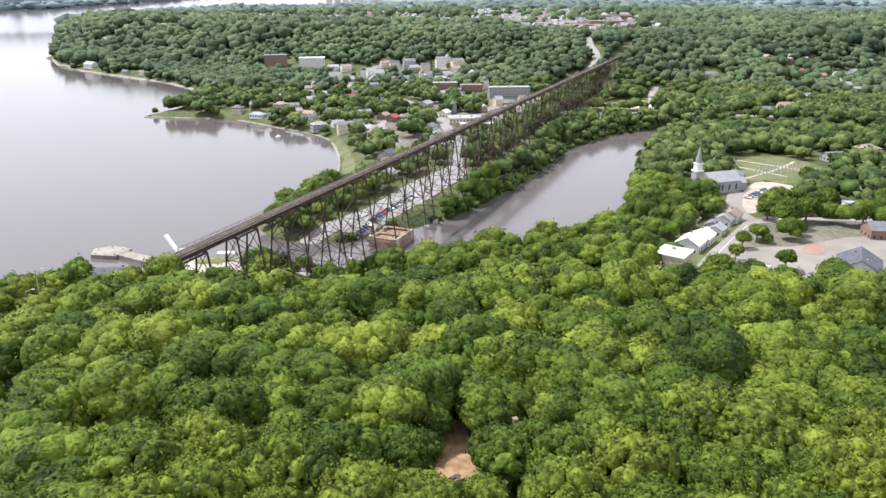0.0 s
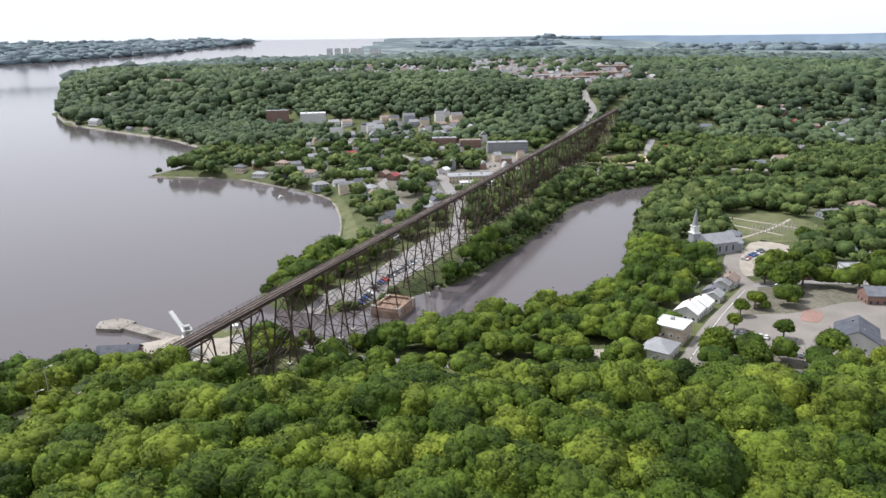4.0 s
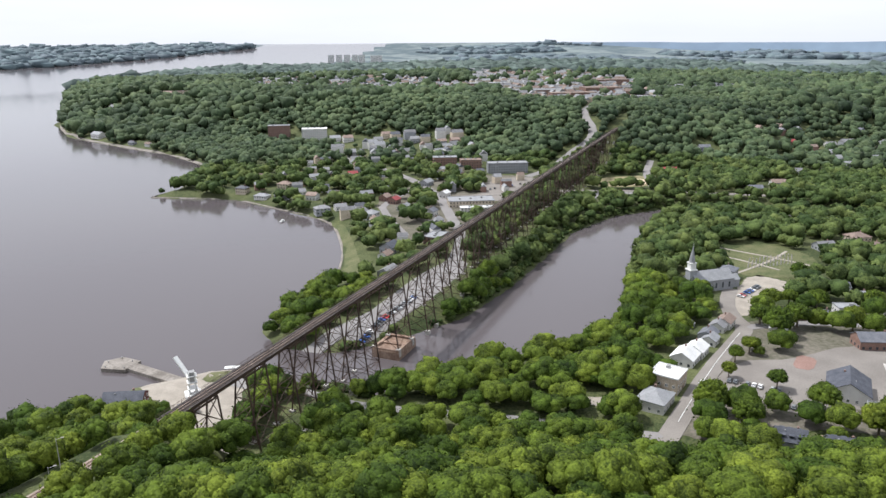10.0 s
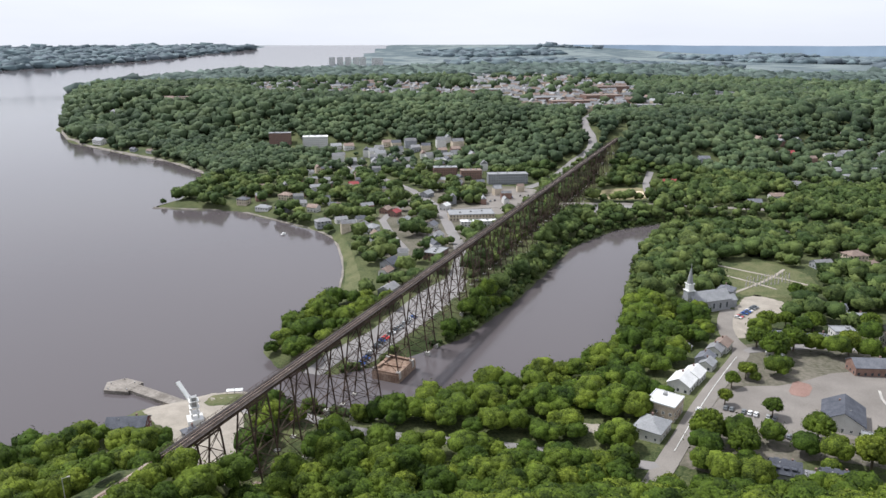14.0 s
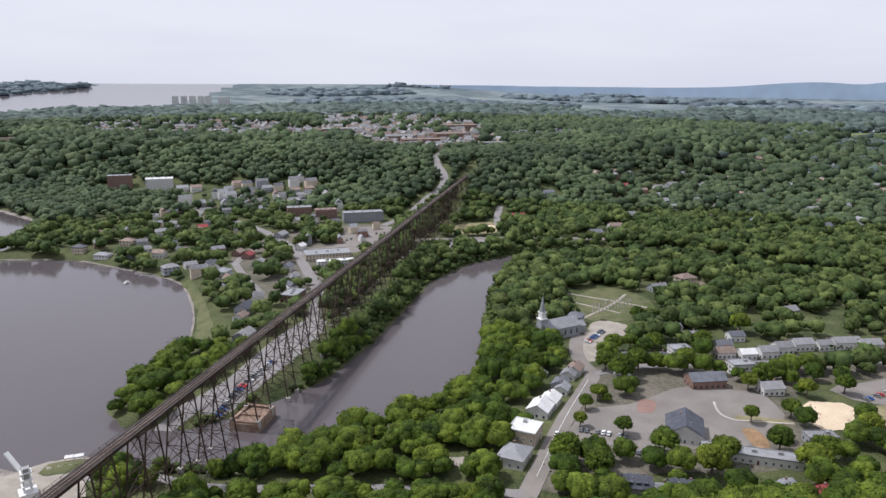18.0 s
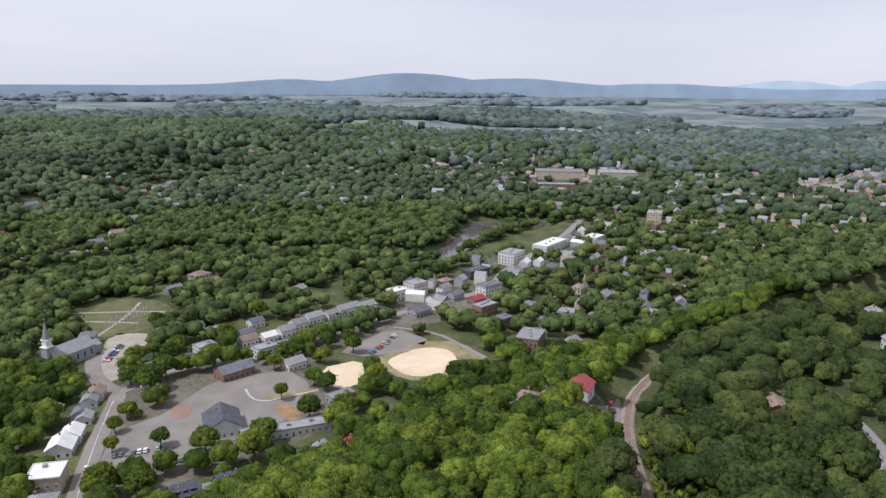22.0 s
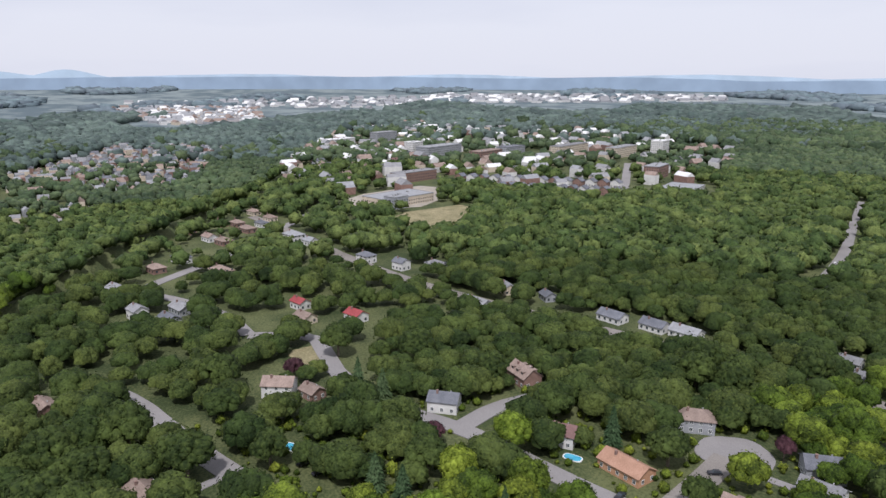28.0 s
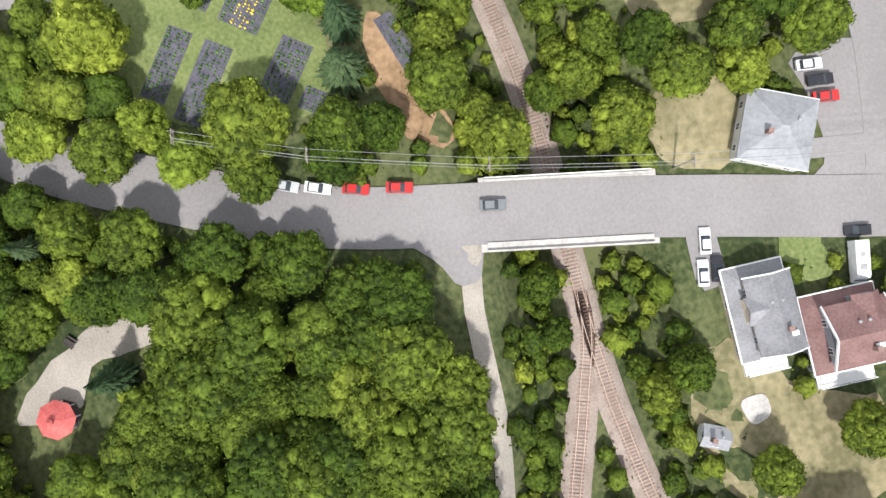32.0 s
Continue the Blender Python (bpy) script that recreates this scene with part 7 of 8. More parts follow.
def crown(seed, lobes, leaves, leaf, low=False, tall=0.8):
    """A broad crown of radius 1 about (0, 0, 0): a dark core, a dome of small leafy clumps in a few large bulges, and sprays of leaves on them."""
    rng = np.random.default_rng(seed)
    v0, f0 = (OCTA_V, OCTA_F) if low else (ICO_V, ICO_F)
    bulge = rng.normal(size=(6, 3)) * (1, 1, 0.5) + (0, 0, 0.25)
    bulge /= np.linalg.norm(bulge, axis=1)[:, None]
    i = np.arange(lobes) + 0.5
    up = 1 - 1.38 * i / lobes + rng.uniform(-0.5, 0.5, lobes) * 1.38 / lobes
    turn = 2.399963 * i + rng.uniform(-0.5, 0.5, lobes)
    flat = np.sqrt(np.maximum(0.0, 1 - up * up))
    n = np.stack([flat * np.cos(turn), flat * np.sin(turn), up], -1)
    swell = np.exp(5.0 * ((n @ bulge.T).max(1) - 1))
    span = math.sqrt(2.76 / lobes)
    radii = span * rng.uniform(0.8, 1.3, lobes) * 1.22
    reach = (1 - 0.9 * span) * (0.74 + 0.26 * swell) * rng.uniform(0.92, 1.07, lobes)
    centres = n * reach[:, None] * (1, 1, tall)
    core = 0.70 * (1 - 0.5 * span)
    verts, faces = [v0 * core * (1, 1, tall * 0.95) - (0, 0, 0.08)], [f0]
    k = len(v0)
    for c, r in zip(centres, radii):
        turned = v0
        if low:
            q = np.linalg.qr(rng.normal(size=(3, 3)))[0]
            turned = v0 @ (q * np.sign(np.linalg.det(q)))
        verts.append(c + turned * r * rng.uniform(0.8, 1.17, (len(v0), 1)) * (1, 1, 0.85))
        faces.append(f0 + k)
        k += len(v0)
    if leaves:
        pick = rng.integers(0, lobes, leaves)
        d = rng.normal(size=(leaves, 3)) + 0.9 * n[pick] + (0, 0, 0.3)
        d /= np.linalg.norm(d, axis=1)[:, None]
        p = centres[pick] + d * (radii[pick] * rng.uniform(0.88, 1.38, leaves))[:, None] * (1, 1, 0.85)
        d = d + rng.normal(scale=0.4, size=d.shape)
        d /= np.linalg.norm(d, axis=1)[:, None]
        a = np.cross(d, rng.normal(size=d.shape))
        a /= np.linalg.norm(a, axis=1)[:, None]
        b = np.cross(d, a)
        size = leaf * rng.uniform(0.6, 1.4, (leaves, 1))
        verts.append(np.stack([p + a * size, p + b * size * 0.85, p - (a + b) * size * 0.6], 1).reshape(-1, 3))
        faces.append(k + 3 * np.arange(leaves)[:, None] + (0, 1, 2))
    return np.concatenate(verts), np.concatenate(faces)


def conifer(seed, tiers, sprays):
    """A spruce crown of radius 1 at its foot, 3.2 high from (0, 0, 0): narrow drooping sprays in tiers."""
    rng = np.random.default_rng(seed)
    verts, faces, k = [], [], 0
    for t in range(tiers):
        z, r = 3.2 * t / tiers, (1 - t / tiers) ** 0.8 + 0.05
        for i in range(max(6, int(sprays * (1 - 0.5 * t / tiers)))):
            a = 6.2832 * (i + rng.uniform(0, 0.9)) / sprays + t * 2.4
            far, w = r * rng.uniform(0.65, 1.12), r * 2.2 / sprays
            c, s = math.cos(a), math.sin(a)
            rise, near = 3.2 / tiers * rng.uniform(1.0, 2.0), 0.12 * far
            verts += [(near * c, near * s, z + rise), (0.6 * far * c - w * s, 0.6 * far * s + w * c, z + 0.2 * rise - 0.06), (far * c, far * s, z - rng.uniform(0.05, 0.16)),
                      (0.6 * far * c + w * s, 0.6 * far * s - w * c, z + 0.2 * rise - 0.06), (0.6 * far * c, 0.6 * far * s, z + 0.4 * rise + 0.03)]
            faces += [(k, k + 1, k + 4), (k + 1, k + 2, k + 4), (k + 2, k + 3, k + 4), (k + 3, k, k + 4)]
            k += 5
    return np.array(verts), np.array(faces)


def scatter(x0, y0, x1, y1, step, seed):
    rng = np.random.default_rng(seed)
    gx, gy = np.meshgrid(np.arange(x0, x1, step), np.arange(y0, y1, step * 0.87))
    gx = gx + (np.arange(len(gx)) % 2)[:, None] * step / 2
    x, y = (g + rng.uniform(-0.36, 0.36, g.shape) * step for g in (gx, gy))
    return x.ravel(), y.ravel()


def grown(x, y):
    """Where trees stand: 1 in woods, less among houses, 0 on roads, water, lots and buildings."""
    share = np.ones(x.shape)
    for poly, amount in THINNED:
        share = np.where(inside(x, y, poly), amount, share)
    for bank in (CREEK_NORTH_BANK, CREEK_SOUTH_BANK[:6]):
        share = np.where(seg_distance(x, y, bank)[0] < 24, 0.95, share)
    for poly in CLEARED:
        share = np.where(depth_in(x, y, poly) > -2.6, 0, share)
    for line, wide in ROAD_LINES:
        share = np.where(seg_distance(x, y, line)[0] < wide / 2 + np.where(y > 22, np.where(np.hypot(x, y) < 110, 0.6, 2.2), np.where(x > 40, 3.6, 2.7)), 0, share)
    for line in (RAIL, SIDING, RAIL_EAST):
        share = np.where(seg_distance(x, y, line)[0] < np.where(x > 265, 11.0, np.where((y > 85) & (x < -55) & (y < 215), 7.5, 5.4)), 0, share)
    along = (x - DECK_A.x) * DECK_WAY.x + (y - DECK_A.y) * DECK_WAY.y
    off = abs((x - DECK_A.x) * DECK_WAY.y - (y - DECK_A.y) * DECK_WAY.x)
    share = np.where((off < 9) & (along > 30) & (along < DECK_LONG), 0, share)
    share = np.where((off < 5) & (along > -5) & (along < DECK_LONG + 5), 0, share)
    for bx, by, br in FOOTPRINTS:
        away = math.hypot(bx, by)
        share = np.where((x - bx) ** 2 + (y - by) ** 2 < (br + (1.2 if away < 330 else 2.2 + 0.012 * away)) ** 2, 0, share)
    wet = depth_in(x, y, SHORE)
    return np.where((wet > -1.5) & ~inside(x, y, FAR_SHORE), 0, share)


def room(x, y):
    """How far a crown may reach before it meets a house, a lot, a road's middle, the rails or the water."""
    free = np.full(x.shape, 99.0)
    for poly in CLEARED:
        free = np.minimum(free, 1.2 - depth_in(x, y, poly))
    for line, wide in ROAD_LINES:
        free = np.minimum(free, seg_distance(x, y, line)[0] - wide / 2 + np.where((x > 172) & (y < 100), 2.4, 1.6))
    for line in (RAIL, SIDING, RAIL_EAST):
        free = np.minimum(free, seg_distance(x, y, line)[0] - np.where((line is RAIL) & (y > 60), 5.0, np.where(x > 265, 7.5, 3.4)))
    along = (x - DECK_A.x) * DECK_WAY.x + (y - DECK_A.y) * DECK_WAY.y
    off = abs((x - DECK_A.x) * DECK_WAY.y - (y - DECK_A.y) * DECK_WAY.x)
    free = np.where((along > -10) & (along < DECK_LONG), np.minimum(free, off - 4), free)
    for bx, by, br in FOOTPRINTS:
        free = np.minimum(free, np.hypot(x - bx, y - by) - br + 2.2)
    for bx, by, br, kind in SPECIMENS:
        free = np.minimum(free, np.hypot(x - bx, y - by) - 0.5 * br)
    return np.minimum(free, np.where(inside(x, y, FAR_SHORE), 99, 2.0 - depth_in(x, y, SHORE)))


def stand(name, label, x, y, size, protos, mat, seed, squash=0.95, trunk=0.75):
    """Many trees in one mesh: crowns at x, y with a radius each."""
    rng = np.random.default_rng(seed)
    vs, fs, ts, k = [], [], [], 0
    z = height(x, y)
    kind_of = rng.integers(0, len(protos), len(x))
    for n, (v, f) in enumerate(protos):
        here = kind_of == n
        m = here.sum()
        if not m:
            continue
        a, s = rng.uniform(0, 6.2832, m)[:, None], size[here][:, None]
        ca, sa = np.cos(a), np.sin(a)
        px = (v[:, 0] * ca - v[:, 1] * sa) * s + x[here][:, None]
        py = (v[:, 0] * sa + v[:, 1] * ca) * s + y[here][:, None]
        pz = v[:, 2] * s * squash * rng.uniform(0.9, 1.25, (m, 1)) + (z[here][:, None] + s * (trunk + abs(trunk) * rng.uniform(0, 0.5, (m, 1))) + s)
        vs.append(np.stack([px, py, pz], -1).reshape(-1, 3))
        ts.append(np.repeat(rng.uniform(-1, 1, m), len(v)))
        fs.append((f[None] + (k + np.arange(m) * len(v))[:, None, None]).reshape(-1, 3))
        k += m * len(v)
    ob = new(name, big_mesh(name, np.concatenate(vs), np.concatenate(fs), mat, False, tones=np.concatenate(ts)))
    return tagged(ob, label, "woods", kind="stuff")


# single trees that stand out: place, radius, kind
VILLAGE_TREES = [(x, y, r, "leafy") for x, y, r in ((178, 359, 8.0), (195, 373, 7.4), (177, 379, 6.6), (223, 368, 7.0), (252, 337, 6.8), (196, 408, 6.8), (223, 407, 6.0), (149, 295, 4.6), (159, 274, 7.0), (112, 275, 7.4), (123, 263, 6.6),
                                                            (170, 253, 7.6), (212, 266, 6.0), (214, 246, 8.0), (217, 295, 4.2), (240, 296, 5.0), (294, 323, 5.6), (267, 319, 5.4), (142, 325, 4.0), (132, 307, 3.6), (137, 386, 6.0), (254, 403, 6.8),
                                                            (297, 427, 7.4), (266, 273, 6.0), (239, 464, 5.4), (153, 335, 4.4), (186, 368, 6.0), (208, 411, 5.6), (182, 262, 6.4), (226, 254, 6.6), (240, 332, 5.0))]
SPECIMENS = [(73, 16, 6.4, "lime"), (62, 10, 6.6, "lime"), (51, 6, 5.6, "lime"), (51, -7, 4.2, "lime"), (100, 17, 6.0, "lime"), (100, 35, 5.0, "lime"), (53, 42, 7.0, "lime"),
             (37, 5, 4.6, "conifer"), (45, 3, 3.8, "conifer"), (91, 50, 5.2, "lime"), (37, 38, 4.6, "lime"), (32, 22, 7.2, "leafy"), (30, -9, 5.2, "leafy"), (30, -64, 7.6, "leafy"), (24, -58, 4.8, "leafy"), (21, -70, 5.6, "leafy"),
             (17, -57, 4.6, "lime"), (20, -47, 5.4, "leafy"), (16, -37, 5.4, "leafy"), (26, -33, 5.0, "leafy"), (19, -16, 6.0, "leafy"), (47, -70, 4.4, "leafy"), (59, -67, 3.6, "leafy"), (68, -66, 4.6, "leafy"),
             (88, -61, 4.8, "leafy"), (86, -50, 4.8, "leafy"), (81, -39, 8.0, "lime"), (96, -26, 7.4, "lime"), (106, -24, 6.2, "leafy"), (38, -11, 4.0, "leafy"), (60, -11, 3.8, "leafy"), (111, -2, 6.4, "lime"),
             (95, -12, 6.6, "leafy"), (59, -36, 6.0, "leafy"), (69, -32, 5.2, "leafy"), (25, -27, 3.8, "leafy"), (126, 44, 7.4, "leafy"), (114, 47, 7.2, "leafy"),
             (216, 17, 8.8, "maple"), (238, 36, 8.6, "maple"), (229, 57, 9.0, "maple"), (216, 46, 8.2, "maple"), (202, 56, 8.6, "maple"), (216, -8, 6.2, "maple"), (187, 21, 6.2, "maple"), (147, -13, 8.2, "lime"),
             (168, -48, 6.2, "lime"), (158, -33, 4.8, "lime"), (169, -8, 4.4, "lime"), (172, 15, 6.6, "lime"), (192, -37, 4.0, "conifer"), (186, -44, 3.6, "conifer"), (155, -71, 4.2, "conifer"), (161, -66, 3.8, "conifer"), (115, -45, 2.6, "spruce"),
             (203, -85, 7.0, "lime"), (197, -119, 3.8, "conifer"), (181, -130, 7.4, "maple"), (156, -124, 5.4, "maple"), (121, -117, 3.4, "purple"), (140, -177, 7.6, "maple"), (95, -125, 7.4, "lime"), (101, -109, 4.8, "purple"),
             (104, -97, 3.0, "conifer"), (110, -80, 3.8, "leafy"), (87, -101, 5.0, "maple"), (76, -83, 3.0, "conifer"), (79, -106, 4.6, "purple"), (173, -168, 3.6, "purple"), (220, -222, 8.4, "maple"), (229, -174, 8.8, "maple"),
             (240, -186, 8.4, "maple"), (218, -182, 7.8, "maple"), (286, -74, 8.6, "maple"), (259, -44, 4.4, "conifer"), (251, -52, 4.2, "conifer"), (255, -96, 7.2, "maple"), (303, -43, 7.4, "maple"), (279, 6, 8.4, "maple"), (168, -73, 6.0, "leafy"), (176, -80, 6.4, "leafy"),
             (188, -62, 6.6, "lime"), (198, -55, 7.0, "maple"), (283, -22, 4.6, "purple"), (215, -62, 3.8, "purple"), (130, -24, 3.0, "purple"), (140, -60, 3.2, "purple"),
             (150, -70, 4.6, "leafy"), (122, -88, 3.4, "leafy"), (138, -82, 3.6, "leafy"), (103, -120, 5.0, "leafy"), (80, -128, 6.0, "maple"), (70, -112, 5.0, "leafy"), (160, -42, 3.6, "leafy"), (177, -33, 4.2, "leafy"),
             (68, -104, 4.6, "leafy"), (60, -107, 5.0, "maple"), (92, -110, 4.4, "maple"), (52, -109, 4.2, "leafy"), (44, -113, 5.0, "maple"), (75, -117, 5.5, "maple"), (64, -119, 6.0, "maple"), (84, -97, 2.4, "conifer"), (33, -104, 4.0, "leafy"),
             (24, -98, 4.6, "maple"), (56, 25, 2.2, "leafy"), (9, 91, 5.4, "leafy"), (-5, 92, 5.0, "leafy"), (14.5, 96, 4.6, "leafy"), (24, 62, 3.2, "conifer"), (0, 55, 3.4, "conifer"), (-46, -42, 4.2, "leafy"), (-44, -58, 4.8, "leafy"), (-27, -35, 4.0, "leafy"),
             (25, 54, 5.0, "leafy"), (20, 45, 5.4, "leafy"), (14, 33, 5.2, "leafy"), (9, 21, 5.4, "leafy"), (41, 55, 5.0, "lime"), (35, 45, 5.2, "leafy"), (30, 33, 4.8, "lime"), (24, 24, 4.6, "leafy"), *VILLAGE_TREES]
rng = np.random.default_rng(11)
IN_VIEW = lambda x, y: (np.degrees(np.arctan2(x, y)) > -37) & (np.degrees(np.arctan2(x, y)) < 144)

# round the camera's foot: trees one by one, then the rest of the near woods
def planted(x, y, low, high, least=2.4):
    """The trees of a scatter that have room, and their radii."""
    size = rng.uniform(low, high, len(x)) * np.where(rng.random(len(x)) < 0.16, 0.72, 1.0)
    size = np.minimum(size, 1.05 * room(x, y))
    keep = size > least
    return x[keep], y[keep], size[keep]


x, y = scatter(-260, -190, 330, 270, 8.4, 1)
r = np.hypot(x, y)
garden = (x > 130) & (y < 100)
keep = (r < 262) & (IN_VIEW(x, y) | (r < 100)) & (rng.random(len(x)) < grown(x, y)) & (~garden | (rng.random(len(x)) < 0.74))
x, y, near_size = planted(x[keep], y[keep], 4.4, 7.4)
near_size = near_size * np.where((x > 130) & (y < 100), 1.15, 1.0)
first = (x > -46) & (x < 92) & (y > -62) & (y < 104)
order = np.flatnonzero(first)[:290]


def life_size(shape, mat):
    """A crown mesh of 4 m radius, so that its grain has its true size."""
    return big_mesh("crown", shape[0] * 4.0, shape[1], mat, flat=False)


CROWNS = [life_size(crown(100 + i, 96, 1700, 0.052), LEAVES) for i in range(7)]
PINES = [life_size(conifer(200 + i, 24, 17), NEEDLES) for i in range(3)]
SPRUCES = [life_size(conifer(210, 24, 17), BLUE_NEEDLES)]
LIMES = [life_size(crown(130 + i, 96, 1700, 0.052), LIME_LEAVES) for i in range(3)]
MAPLES = [life_size(crown(140 + i, 70, 900, 0.058), SHADED_GARDEN_LEAVES) for i in range(3)]
PURPLES = [life_size(crown(150, 60, 900, 0.06), PURPLE_LEAVES)]
BOUGHS = Solid().tube((0, 0, -0.3), (0, 0, 1.5), 0.085, 0.05, 7)
for i in range(5):
    BOUGHS.tube((0, 0, 0.75 + 0.12 * i), (0.5 * math.cos(2.4 * i), 0.5 * math.sin(2.4 * i), 1.3 + 0.1 * i), 0.04, 0.015, 5)
BOUGH_MESH = BOUGHS.mesh("trunk", BARK)


def tree(x, y, size, kind="leafy", z=None, label=""):
    z = float(height(np.array([x]), np.array([y]))[0]) if z is None else z
    fir = kind in ("conifer", "spruce")
    ob = thing("conifer_tree" if fir else "tree", pose(x, y, z, 0, 0, random.uniform(0, 360)),
               label or {"leafy": "leafy broad-crowned tree in fresh spring green", "conifer": "dark green conifer with drooping branches",
                         "purple": "dark purple-leaved ornamental tree", "lime": "young tree in yellow-green spring leaf", "maple": "broad round maple, leaf colour darkened for cloud shade",
                         "spruce": "blue-grey ornamental spruce beside a street"}[kind], "tree", "trees of the wood" if kind == "leafy" else "")
    mesh = random.choice({"leafy": CROWNS, "conifer": PINES, "spruce": SPRUCES, "purple": PURPLES, "lime": LIMES, "maple": MAPLES}[kind])
    top = part("crown", mesh, None, ob)
    tall = random.uniform(0.9, 1.2)
    top.scale = (size / 4, size / 4, size / 4 * tall)
    top.location.z = size * 0.35 if fir else size * random.uniform(0.72, 0.88) + 2.4
    stem = part("trunk", BOUGH_MESH, None, ob)
    stem.scale = (size, size, size if fir else size * 0.6 + 1.2)
    return ob


for i in order:
    tree(x[i], y[i], near_size[i], "conifer" if rng.random() < 0.02 else "leafy")
rest = np.ones(len(x), bool)
rest[order] = False
# plateau gardens take the leaf colour with cloud shade put in
garden = rest & (x > 185) & (y < 100)
rest &= ~garden
MEDIUM = [crown(300 + i, 32, 240, 0.075) for i in range(6)]
stand("near_woods", "dense leafy woods on the plateau and its slope", x[rest], y[rest], near_size[rest], MEDIUM, LEAVES, 21, 0.95, 0.1)
stand("garden_woods", "broad trees round the plateau houses, leaf colour darkened for cloud shade", x[garden], y[garden], near_size[garden], MEDIUM, SHADED_GARDEN_LEAVES, 28, 0.9, -0.12)

x, y = scatter(-60, 0, 110, 130, 6.4, 41)
keep = (grown(x, y) > 0.9) & (y > 14 + 0.25 * x)
x, y, fill_size = planted(x[keep], y[keep], 3.4, 5.2)
stand("young_woods", "younger trees closing the canopy of the wood", x, y, fill_size, [crown(350 + i, 24, 220, 0.08) for i in range(4)], LEAVES, 42, 0.95, 0.2)

x, y = scatter(-330, -430, 470, 480, 9.6, 2)
r = np.hypot(x, y)
keep = (r >= 262) & (r < 470) & IN_VIEW(x, y) & (rng.random(len(x)) < grown(x, y))
x, y, river_size = planted(x[keep], y[keep], 4.4, 7.8, 2.2)
rail_x, rail_y = np.array(RAIL_EAST[8:]).T
upland = (x > 205) & (y < np.interp(x, rail_x, rail_y) - 3)
LIGHTER = [crown(400 + i, 20, 120, 0.09) for i in range(6)]
stand("river_woods", "fresh green leafy trees along the river and between houses", x[~upland], y[~upland], river_size[~upland], LIGHTER, LEAVES, 22, 0.95, 0.0)
stand("upland_woods", "leafy woods on the plateau between streets, colour darkened for cloud shade", x[upland], y[upland], river_size[upland], LIGHTER, SHADED_GARDEN_LEAVES, 29, 0.9, -0.12)

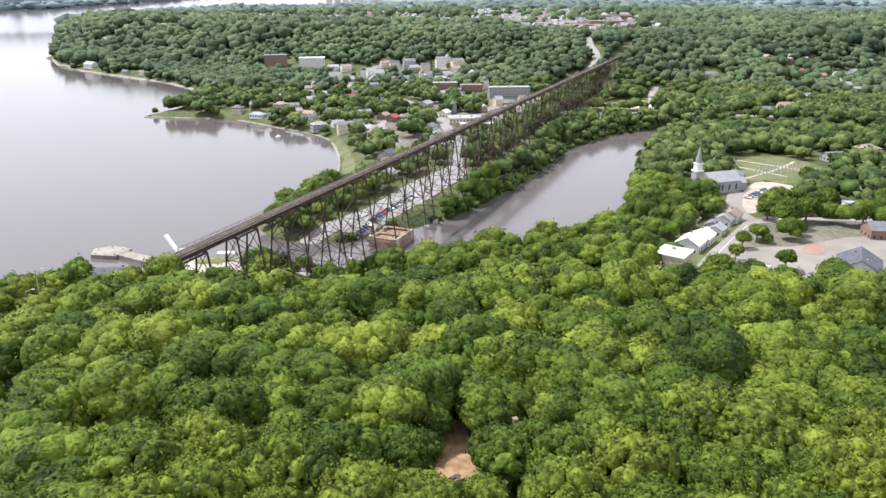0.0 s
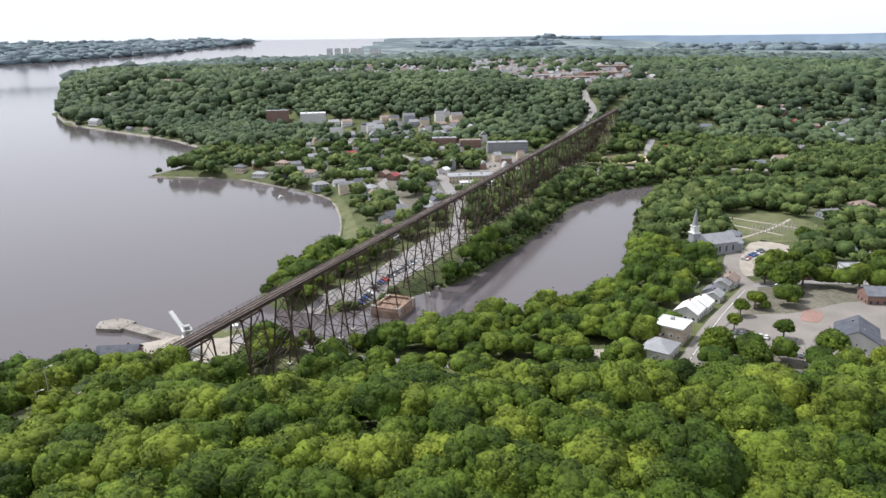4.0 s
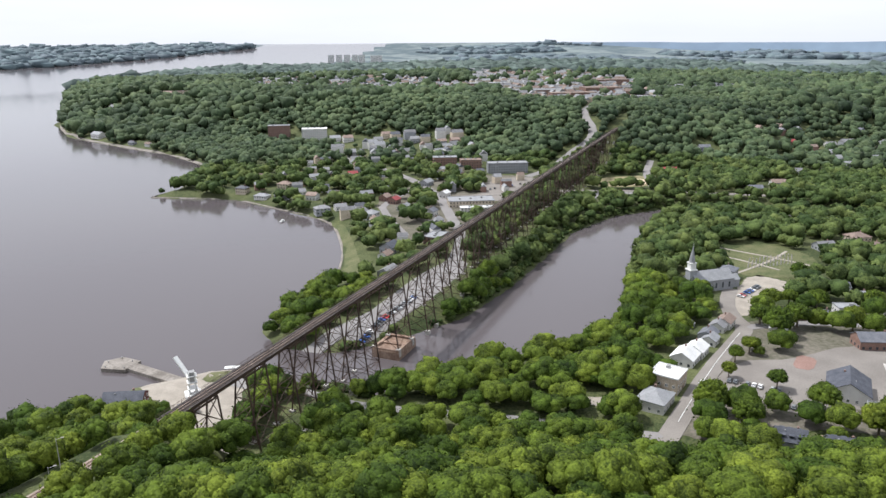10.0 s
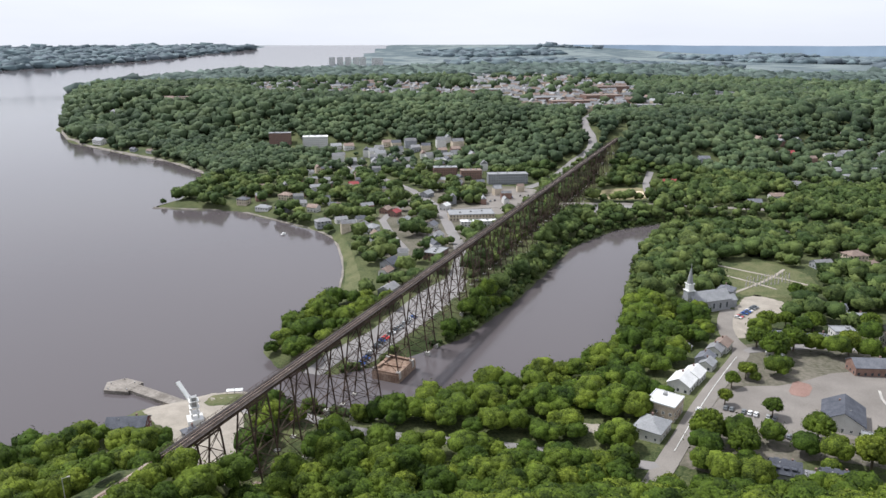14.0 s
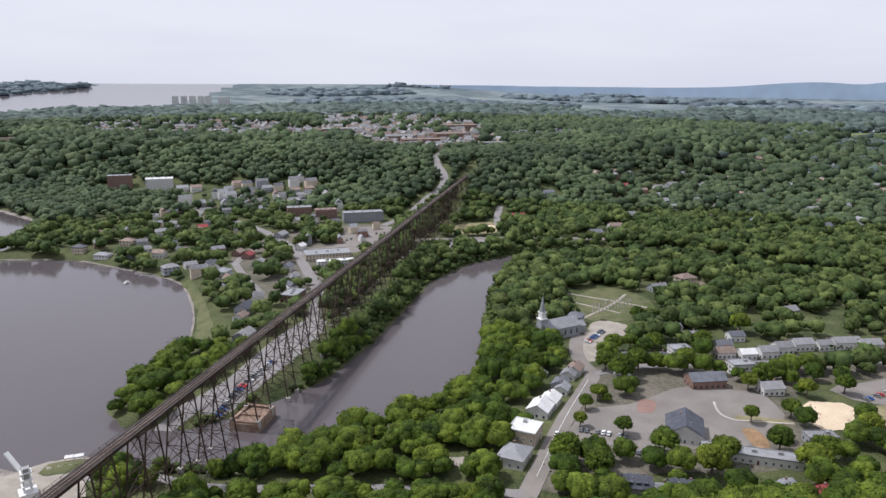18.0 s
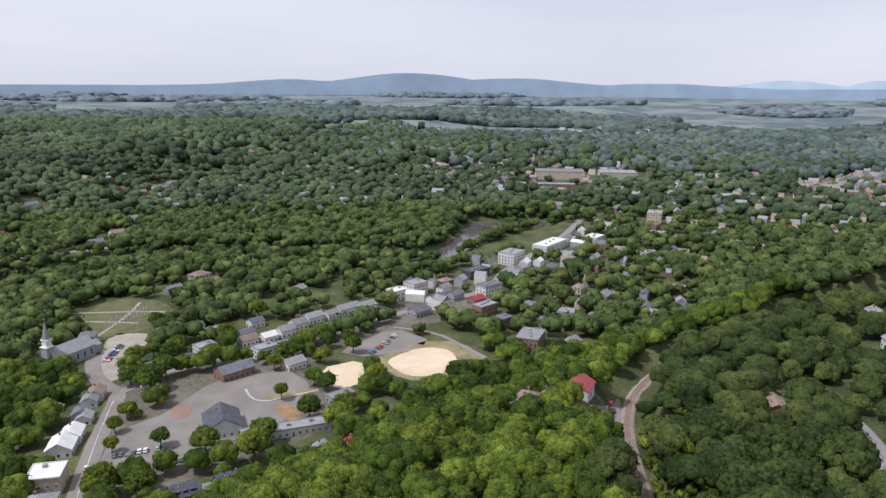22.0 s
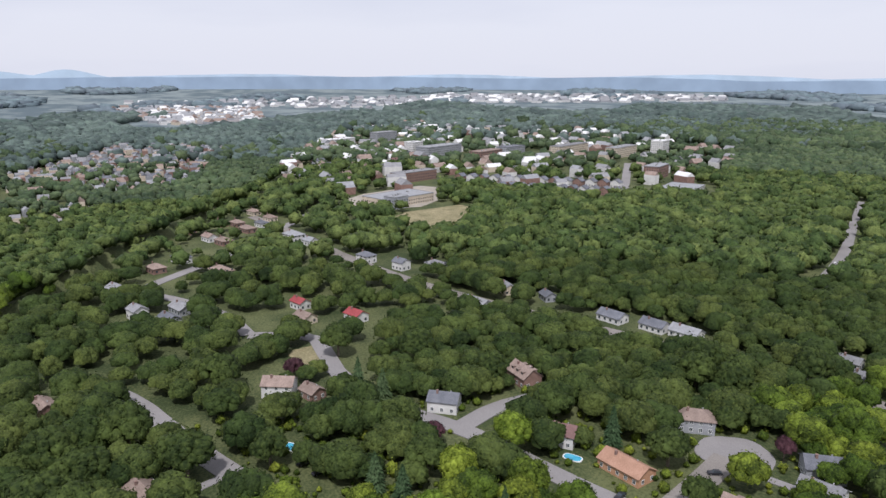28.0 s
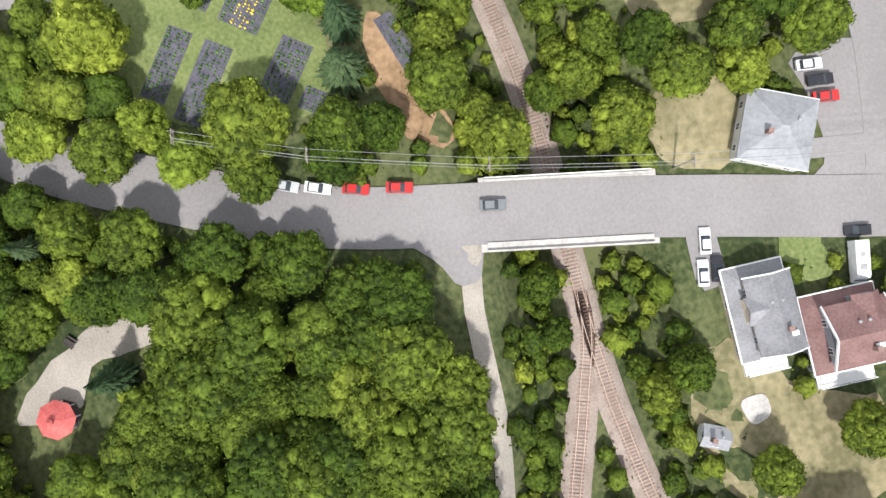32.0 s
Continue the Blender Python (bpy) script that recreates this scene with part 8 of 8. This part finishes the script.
# each farther ring of woods has more haze put into its colour
for name, r0, r1, step, protos, mat, big, seed in (
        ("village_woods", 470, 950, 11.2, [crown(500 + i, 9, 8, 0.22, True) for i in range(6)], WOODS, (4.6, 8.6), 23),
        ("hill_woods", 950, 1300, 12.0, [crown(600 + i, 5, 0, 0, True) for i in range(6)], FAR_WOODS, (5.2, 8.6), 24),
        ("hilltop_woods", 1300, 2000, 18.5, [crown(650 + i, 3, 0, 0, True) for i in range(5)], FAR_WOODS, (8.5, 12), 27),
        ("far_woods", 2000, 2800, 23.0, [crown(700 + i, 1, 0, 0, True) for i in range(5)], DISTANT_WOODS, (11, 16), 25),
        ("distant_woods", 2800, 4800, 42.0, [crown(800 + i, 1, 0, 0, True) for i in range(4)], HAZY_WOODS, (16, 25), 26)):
    x, y = scatter(-r1, -r1, r1, r1, step, seed)
    r = np.hypot(x, y)
    keep = (r >= r0) & (r < r1) & IN_VIEW(x, y)
    x, y = x[keep], y[keep]
    if r0 > 1800:
        fields = np.sin(x * 0.0041 + 1.3 * np.sin(y * 0.0037)) + np.sin(y * 0.0063 + x * 0.0022)
        keep = (fields > np.where(r0 > 2500, 0.6, np.where(x < 900, -9, -0.3))) | inside(x, y, FAR_SHORE)
        x, y = x[keep], y[keep]
    keep = rng.random(len(x)) < grown(x, y)
    x, y, size = planted(x[keep], y[keep], *big)
    if name == "hilltop_woods":
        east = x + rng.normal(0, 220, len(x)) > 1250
        stand("plain_woods", "woods on the plain below the plateau, haze in their colour", x[east], y[east], size[east], protos, DISTANT_WOODS, 44, 0.8, -0.2)
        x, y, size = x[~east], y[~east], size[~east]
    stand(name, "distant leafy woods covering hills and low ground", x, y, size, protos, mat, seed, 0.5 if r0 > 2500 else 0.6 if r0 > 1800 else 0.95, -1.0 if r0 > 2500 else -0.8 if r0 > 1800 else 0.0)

# bushes and young growth along the cutting, in gardens and at the wood's edge
x, y = scatter(-70, -175, 250, 120, 3.9, 31)
cut_d = np.minimum(seg_distance(x, y, RAIL_EAST)[0], seg_distance(x, y, SIDING)[0])
open_ground = np.ones(len(x), bool)
for poly in CLEARED:
    open_ground &= ~inside(x, y, poly)
for line, wide in ROAD_LINES:
    open_ground &= seg_distance(x, y, line)[0] > wide / 2 + 1.2
for bx, by, br in FOOTPRINTS:
    open_ground &= (x - bx) ** 2 + (y - by) ** 2 > (br * 0.85 + 1.0) ** 2
wanted = np.where(cut_d < 16, 0.97, 0.5)
keep = open_ground & (cut_d > 3.9) & (rng.random(len(x)) < wanted)
x, y = x[keep], y[keep]
cut_d = cut_d[keep]
tagged(stand("bushes", "bushes and young growth in gardens and along the cutting", x, y, np.where(cut_d < 16, rng.uniform(1.1, 2.8, len(x)), rng.uniform(0.5, 2.0, len(x))),
             [crown(900 + i, 5, 24, 0.2, True) for i in range(5)], LEAVES, 32, 1.0, -0.3), category="bushes")
# low willows right at the water's edge of the creek
x, y = scatter(-60, 300, 300, 720, 3.4, 35)
bank_d = depth_in(x, y, SHORE)
keep = (bank_d > -7) & (bank_d < -0.3) & (np.hypot(x + 27, y - 353) > 24) & (rng.random(len(x)) < 0.8) & (grown(x, y - 0.01) + (bank_d > -1.6) > 0) & (x + 60 + (y - 300) * 0.5 > 0)
x, y = x[keep], y[keep]
tagged(stand("bank_bushes", "bushy willows along the creek banks", x, y, rng.uniform(1.3, 2.9, len(x)), [crown(950 + i, 6, 12, 0.22, True) for i in range(5)], WOODS, 36, 1.1, -0.4), category="bushes")
for x, y, size, kind in SPECIMENS:
    tree(x, y, size, kind)
